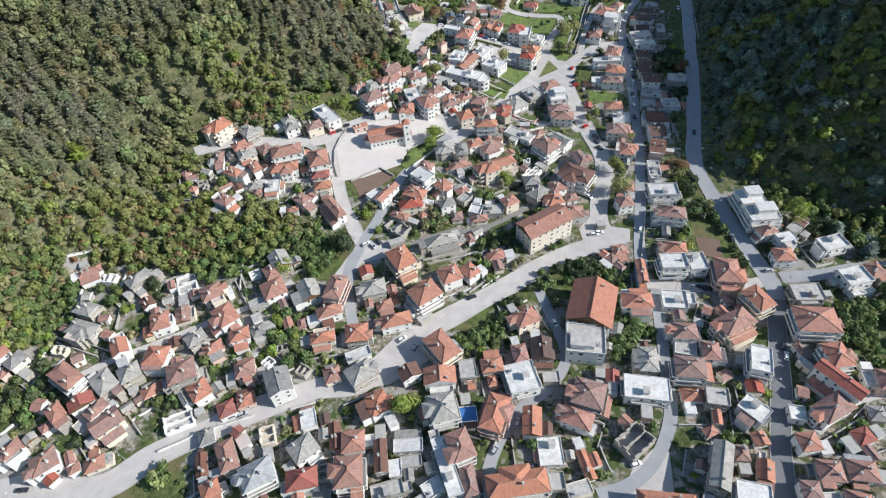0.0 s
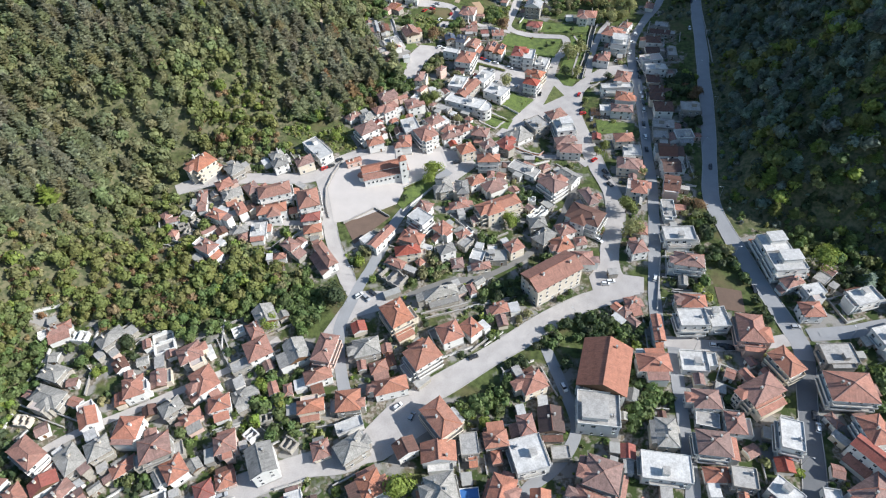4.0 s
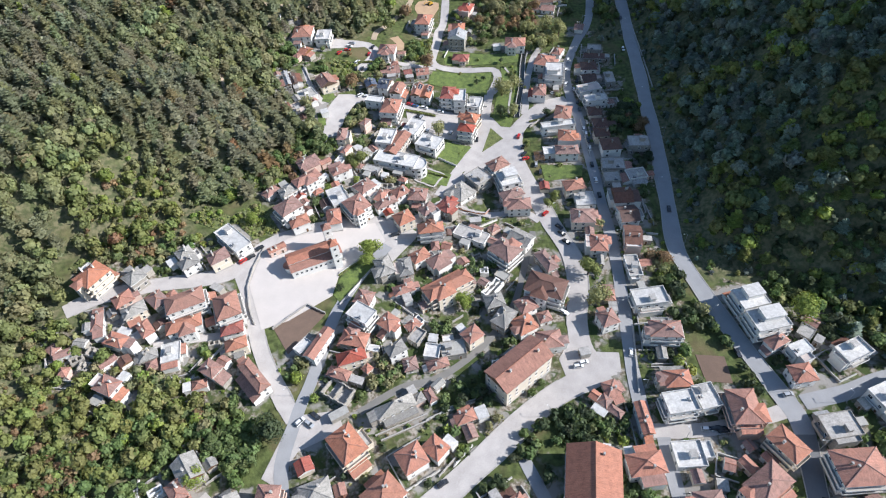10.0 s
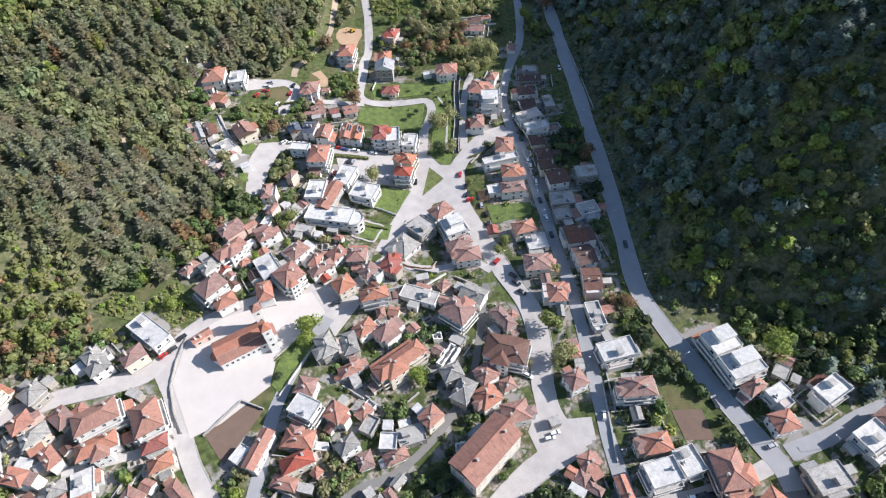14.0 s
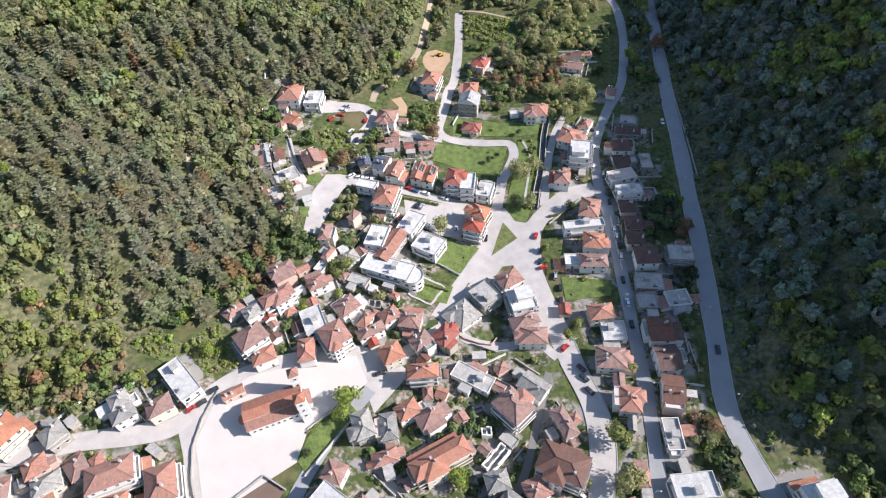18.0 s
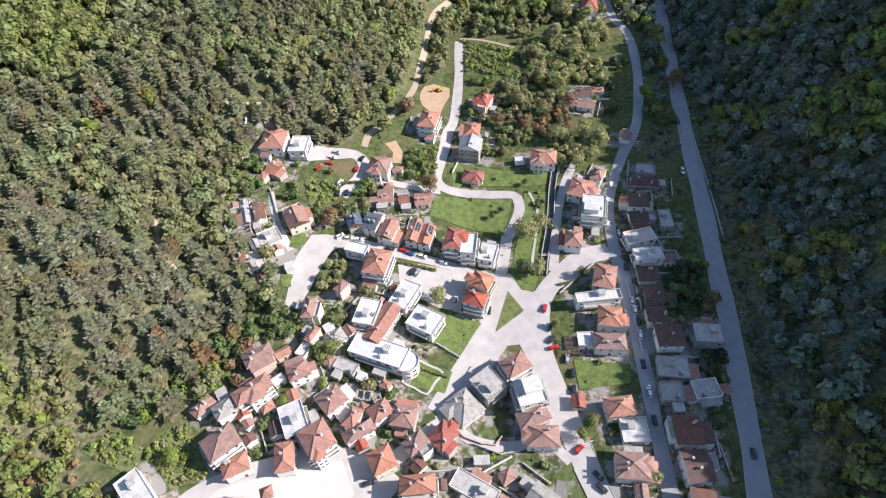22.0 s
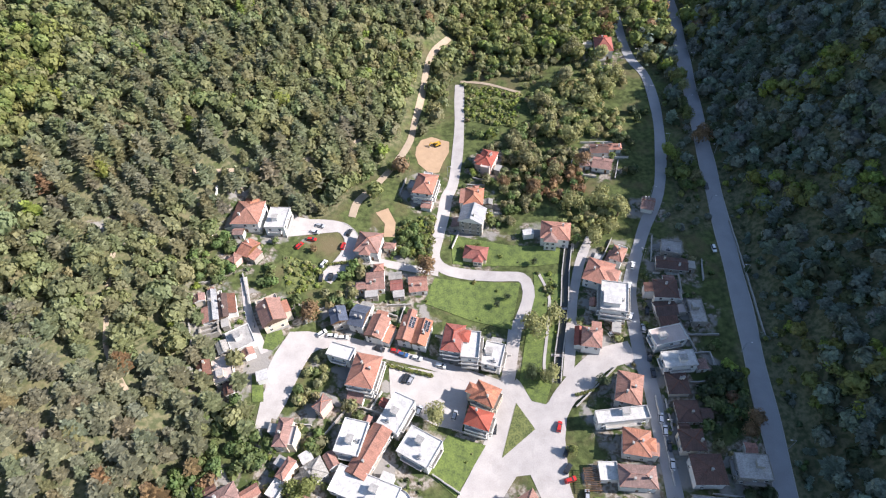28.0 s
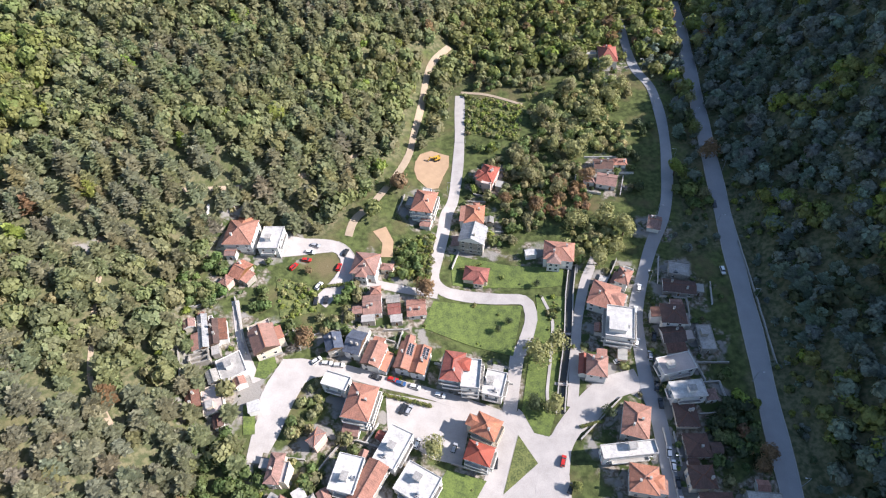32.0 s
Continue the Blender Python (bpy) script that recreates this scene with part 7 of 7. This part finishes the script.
car(113.9, 392.2, 61, "w")
car(121.4, 393.9, 68, "k")
car(117.8, 381.8, 68, "k")
car(115.5, 372.9, 67, "k")
car(111.4, 348.0, 75, "w")
car(111.3, 343.3, 75, "w")
car(110.7, 337.5, 75, "k")
car(109.6, 331.2, 75, "w")
car(104.5, 385.3, 14, "w")
car(73.9, 349.6, 67, "r")
car(74.3, 340.1, 58, "k")
car(73.3, 334.2, 48, "k")
car(73.3, 330.3, 12, "r")
car(50.1, 351.7, 76, "k")
car(49.9, 455.1, 79, "w")
car(-73.0, 274.2, 36, "r")
car(-69.7, 276.1, 32, "k")
car(-66.0, 280.9, 33, "k")
car(-91.4, 236.3, -9, "w")
car(-14.3, 295.8, 26, "w")
car(77.1, 277.8, -56, "k")
car(77.2, 273.5, -56, "k")
car(77.8, 267.7, -55, "k")
car(65.4, 228.7, -47, "w")
car(66.3, 203.4, 3, "w")
car(86.7, 204.4, 69, "w")
car(102.8, 168.0, -12, "w")
car(107.9, 167.3, -12, "k")
car(115.7, 168.7, -7, "k")
car(139.0, 175.8, 2, "s")
car(128.6, 196.2, -87, "k")
car(146.0, 195.0, -64, "w")
car(133.4, 278.4, -106, "k")
car(72.9, 287.9, 38, "r")
car(-3.0, 283.3, 12, "k")
car(1.9, 163.8, 24, "k")
car(-17.1, 157.5, 30, "r")
car(-28.5, 141.9, 40, "w")
car(-22.9, 137.8, 64, "s")
car(-93.6, 107.5, 22, "w")
car(-89.8, 108.4, 22, "s")
car(37.7, 150.1, -70, "w")
car(17.4, 104.4, 76, "s")
car(5.5, 97.7, 58, "w")
car(8.3, 93.8, 58, "s")
car(108.4, 166.4, -2, "k")
car(105.8, 167.8, -2, "k")
car(130.6, 136.0, 70, "k")
car(130.2, 131.2, 69, "w")
car(59.8, 87.8, 18, "w")
car(-48.1, 194.2, 39, "w")
car(-44.7, 192.8, -45, "s")
car(-42.2, 195.7, -45, "k")
car(-165.0, 80.2, 4, "k")
car(63.7, 202.1, -3, "w")
car(172.7, 459.6, -101, "k")
car(161.1, 421.7, -98, "w")
car(194.7, 550.8, -100, "k")
car(78.2, 318.0, 76, "k")
car(77.6, 324.5, 76, "s")
car(76.8, 311.0, 80, "k")
car(114.6, 366.0, 79, "k")
car(117.2, 386.0, 76, "s")
car(106.6, 318.0, 82, "k")
car(104.9, 306.0, 82, "w")
car(103.2, 295.0, 82, "k")
garden_wall(-64.1, 280.6, -68.1, 270.9, "wall_stone")
garden_wall(-68.1, 270.9, -70.5, 259.6, "wall_stone")
garden_wall(-70.5, 259.6, -69.2, 248.0, "wall_stone")
garden_wall(-69.2, 248.0, -66.7, 239.7, "wall_stone")
garden_wall(-30.5, 262.7, -15.5, 273.0, "wall_white")
garden_wall(-30.9, 245.6, -12.6, 267.2, "wall_white")
garden_wall(-59.3, 236.6, -44.9, 247.2, "wall_stone")
garden_wall(-44.9, 247.2, -37.2, 241.7, "wall_stone")
garden_wall(32.3, 392.5, 61.8, 380.9, "wall_white")
garden_wall(25.8, 337.1, 34.7, 329.7, "wall_white")
garden_wall(34.5, 352.8, 45.6, 348.4, "wall_stone")
garden_wall(112.4, 357.0, 108.1, 324.1, "wall_white")
garden_wall(44.7, 438.7, 49.1, 448.4, "wall_white")
garden_wall(-45.2, 425.5, -38.6, 399.3, "wall_stone")
garden_wall(-119.1, 93.8, -105.7, 100.7, "wall_white")
garden_wall(-105.7, 100.7, -85.3, 108.0, "wall_white")
garden_wall(-104.4, 180.4, -103.2, 167.8, "wall_white")
garden_wall(-103.2, 167.8, -97.3, 157.4, "wall_white")
garden_wall(-92.3, 157.4, -78.7, 166.5, "wall_white")
garden_wall(6.9, 93.0, 14.5, 108.7, "wall_white")
garden_wall(14.8, 98.4, 15.4, 87.7, "wall_white")
garden_wall(15.4, 87.7, 22.3, 87.6, "wall_white")
garden_wall(-35.5, 171.7, -47.9, 165.3, "wall_stone")
garden_wall(6.7, 281.2, 11.2, 278.5, "wall_stone")
garden_wall(92.0, 216.4, 83.5, 186.8, "wall_white")
garden_wall(163.2, 374.6, 168.4, 401.9, "wall_stone")
garden_wall(168.4, 401.9, 174.6, 437.0, "wall_stone")
garden_wall(101.2, 370.4, 92.8, 364.3, "wall_stone")
garden_wall(92.8, 364.3, 82.0, 356.4, "wall_stone")
garden_wall(34.7, 294.2, 44.4, 289.4, "wall_stone")
garden_wall(44.4, 289.4, 51.5, 290.1, "wall_stone")
# ---------------------------------------------------------------- by the stream, the digging and on the hill
def footbridge(x, y, turn, long):
    """A plank deck with two rails over the stream."""
    base = new("footbridge")
    base.matrix_world = pose(x, y, gz(x, y) + 0.45, 0, 0, turn)
    tagged(base, "small pale plank footbridge with thin rails over the stream", "bridge", "footbridges")
    plank, rail, post = Shape(), Shape(), Shape()
    plank.box(-.14, -.6, 0, .14, .6, .08, 0, True)
    rail.box(-long / 2, -.03, .85, long / 2, .03, .92, 0, True)
    post.box(-.04, -.04, -.5, .04, .04, .85, 0, True)
    me = [q.mesh(nm, [mt]) for q, nm, mt in ((plank, "plank", "pale"), (rail, "rail", "door_wood"), (post, "post", "door_wood"))]
    n = int(long / .3)
    for k in range(n):
        part("plank", me[0], base).location = (-long / 2 + .15 + k * long / n, 0, 0)
    for side in (-.62, .62):
        part("rail", me[1], base).location = (0, side, 0)
        for k in (-.45, 0, .45):
            part("post", me[2], base).location = (k * long, side, 0)


def excavator(x, y, turn):
    """A crawler digger: tracks, turntable body, cab, boom, arm and bucket."""
    base = new("excavator")
    base.matrix_world = pose(x, y, gz(x, y) + .15, 0, 0, turn)
    tagged(base, "yellow crawler excavator standing on the orange earth", "excavator")
    for side in (-1, 1):
        q = Shape()
        q.box(-1.7, side * 1.1 - .28, .1, 1.7, side * 1.1 + .28, .75, 0, True)
        q.box(-1.4, side * 1.1 - .28, -.02, 1.4, side * 1.1 + .28, .1, 0, True)
        part("track", q.mesh("track", ["tyre"]), base, "black rubber track")
    q = Shape()
    q.box(-2.0, -1.2, .85, 1.1, 1.2, 1.7, 0, True)
    q.box(-2.1, -1.0, 1.0, -2.0, 1.0, 1.9, 0, True)
    part("body", q.mesh("body", ["machine_yellow"]), base)
    q = Shape()
    q.box(-.1, .2, 1.7, 1.2, 1.15, 2.8, 1)
    q.box(-.15, .15, 2.8, 1.25, 1.2, 2.9, 0, True)
    part("cab", q.mesh("cab", ["machine_yellow", "glass"]), base)
    for name, a, b, w in (("boom", (1.0, 1.5), (3.4, 3.4), .22), ("arm", (3.4, 3.4), (4.6, 1.4), .17), ("bucket", (4.6, 1.4), (4.1, .6), .45)):
        q = Shape()
        d = Vector((b[0] - a[0], 0, b[1] - a[1])).normalized()
        u = Vector((-d.z, 0, d.x)) * .2
        A, B = Vector((a[0], 0, a[1])), Vector((b[0], 0, b[1]))
        s0 = Vector((0, w, 0))
        for p0, p1, p2, p3 in ((A + u - s0, B + u - s0, B + u + s0, A + u + s0), (A - u + s0, B - u + s0, B - u - s0, A - u - s0), (A - u - s0, B - u - s0, B + u - s0, A + u - s0), (A + u + s0, B + u + s0, B - u + s0, A - u + s0), (B - u - s0, B - u + s0, B + u + s0, B + u - s0)):
            q.face([p0, p1, p2, p3])
        part(name, q.mesh(name, ["machine_yellow" if name != "bucket" else "metal_grey"]), base)


def water_tank(x, y):
    """A white round tank with a shallow domed lid."""
    base = new("water_tank")
    base.matrix_world = pose(x, y, gz(x, y), 0, 0, 0)
    tagged(base, "white round water tank among the pines", "tank")
    wall, lid, n = Shape(), Shape(), 20
    for k in range(n):
        p = [(math.cos(2 * math.pi * m / n), math.sin(2 * math.pi * m / n)) for m in (k, k + 1)]
        wall.face([(p[0][0] * 1.5, p[0][1] * 1.5, -1), (p[1][0] * 1.5, p[1][1] * 1.5, -1), (p[1][0] * 1.5, p[1][1] * 1.5, 2.4), (p[0][0] * 1.5, p[0][1] * 1.5, 2.4)])
        lid.face([(p[0][0] * 1.6, p[0][1] * 1.6, 2.4), (p[1][0] * 1.6, p[1][1] * 1.6, 2.4), (p[1][0] * .8, p[1][1] * .8, 2.7), (p[0][0] * .8, p[0][1] * .8, 2.7)])
        lid.face([(p[0][0] * .8, p[0][1] * .8, 2.7), (p[1][0] * .8, p[1][1] * .8, 2.7), (0, 0, 2.8)])
    part("wall", wall.mesh("wall", ["wall_white"]), base)
    part("lid", lid.mesh("lid", ["flat_w"]), base)
    HOUSES.append((x, y, 2.6, 1.0, 0.0, 2.2, 2.2))


footbridge(86.3, 400, -8, 5.4)
footbridge(80.2, 378.5, -12, 5.4)
excavator(45, 511, 200)
water_tank(-94.5, 439)
for side in (-1.6, 1.6):
    bank_line = [(98, 434), (93, 419), (88.5, 402), (85, 391), (81, 380), (77, 367)]
    for (ax, ay), (bx, by) in zip(bank_line, bank_line[1:]):
        garden_wall(ax + side, ay, bx + side, by, "wall_stone")
bend = [(28, 301), (32, 297), (38, 294), (43, 293), (46, 296)]
for (ax, ay), (bx, by) in zip(bend, bend[1:]):
    garden_wall(ax, ay, bx, by, "wall_orange")
for ring, tufts in (([(19, 435), (21, 451), (31, 458), (39, 458), (34, 431)], 420), ([(79, 421), (91, 418), (86, 402), (80, 398)], 60), ([(-8, 470), (2, 490), (-8, 486), (-22, 470)], 120), ([(63, 530), (66, 562), (97, 548), (90, 520)], 250)):
    weeds(ring, tufts, "ggygdm", int(ring[0][1]))
thicket([(-23, 367), (-14, 366), (-11, 374), (-9, 386), (-14, 386), (-18, 378)], 34, "mmvl", 3)
thicket([(40, 170), (46, 182), (36, 180), (29, 168)], 24, "dv", 4)
yard_shrubs()
forest()
tagged(new("shrubbery", foliage_mesh("shrubbery", GROVES)), "garden trees and shrubs between the houses", "shrubs", kind="stuff")

# where people walk and build, the earth is bare and pale
town = np.zeros(GXX.shape)
for hx, hy, hr, *_ in HOUSES:
    near = np.exp(-(((GXX - hx) ** 2 + (GYY - hy) ** 2) / (hr + 9.0) ** 2))
    town = np.maximum(town, 0.8 * near)
ground.data.attributes.new("trodden", "FLOAT", "POINT").data.foreach_set("value", town.ravel().astype(np.float32))

# dark leaf litter under the forest
count = np.histogram2d([p[1] for p in WOODS], [p[0] for p in WOODS], bins=(np.append(GY, GY[-1] + 1) - 2, np.append(GX, GX[-1] + 1) - 2))[0]
count[1:-1, 1:-1] = (count[1:-1, 1:-1] + count[:-2, 1:-1] + count[2:, 1:-1] + count[1:-1, :-2] + count[1:-1, 2:]) / 5
bank = (GXX > np.interp(GYY, YR, XR) - 14) & (GYY > 235) & (GYY < 470)      # the bare foot of the shaded slope
count = np.maximum(count, 0.6 * bank)
ground.data.attributes.new("litter", "FLOAT", "POINT").data.foreach_set("value", np.clip(count * 1.6, 0, 1).ravel().astype(np.float32))
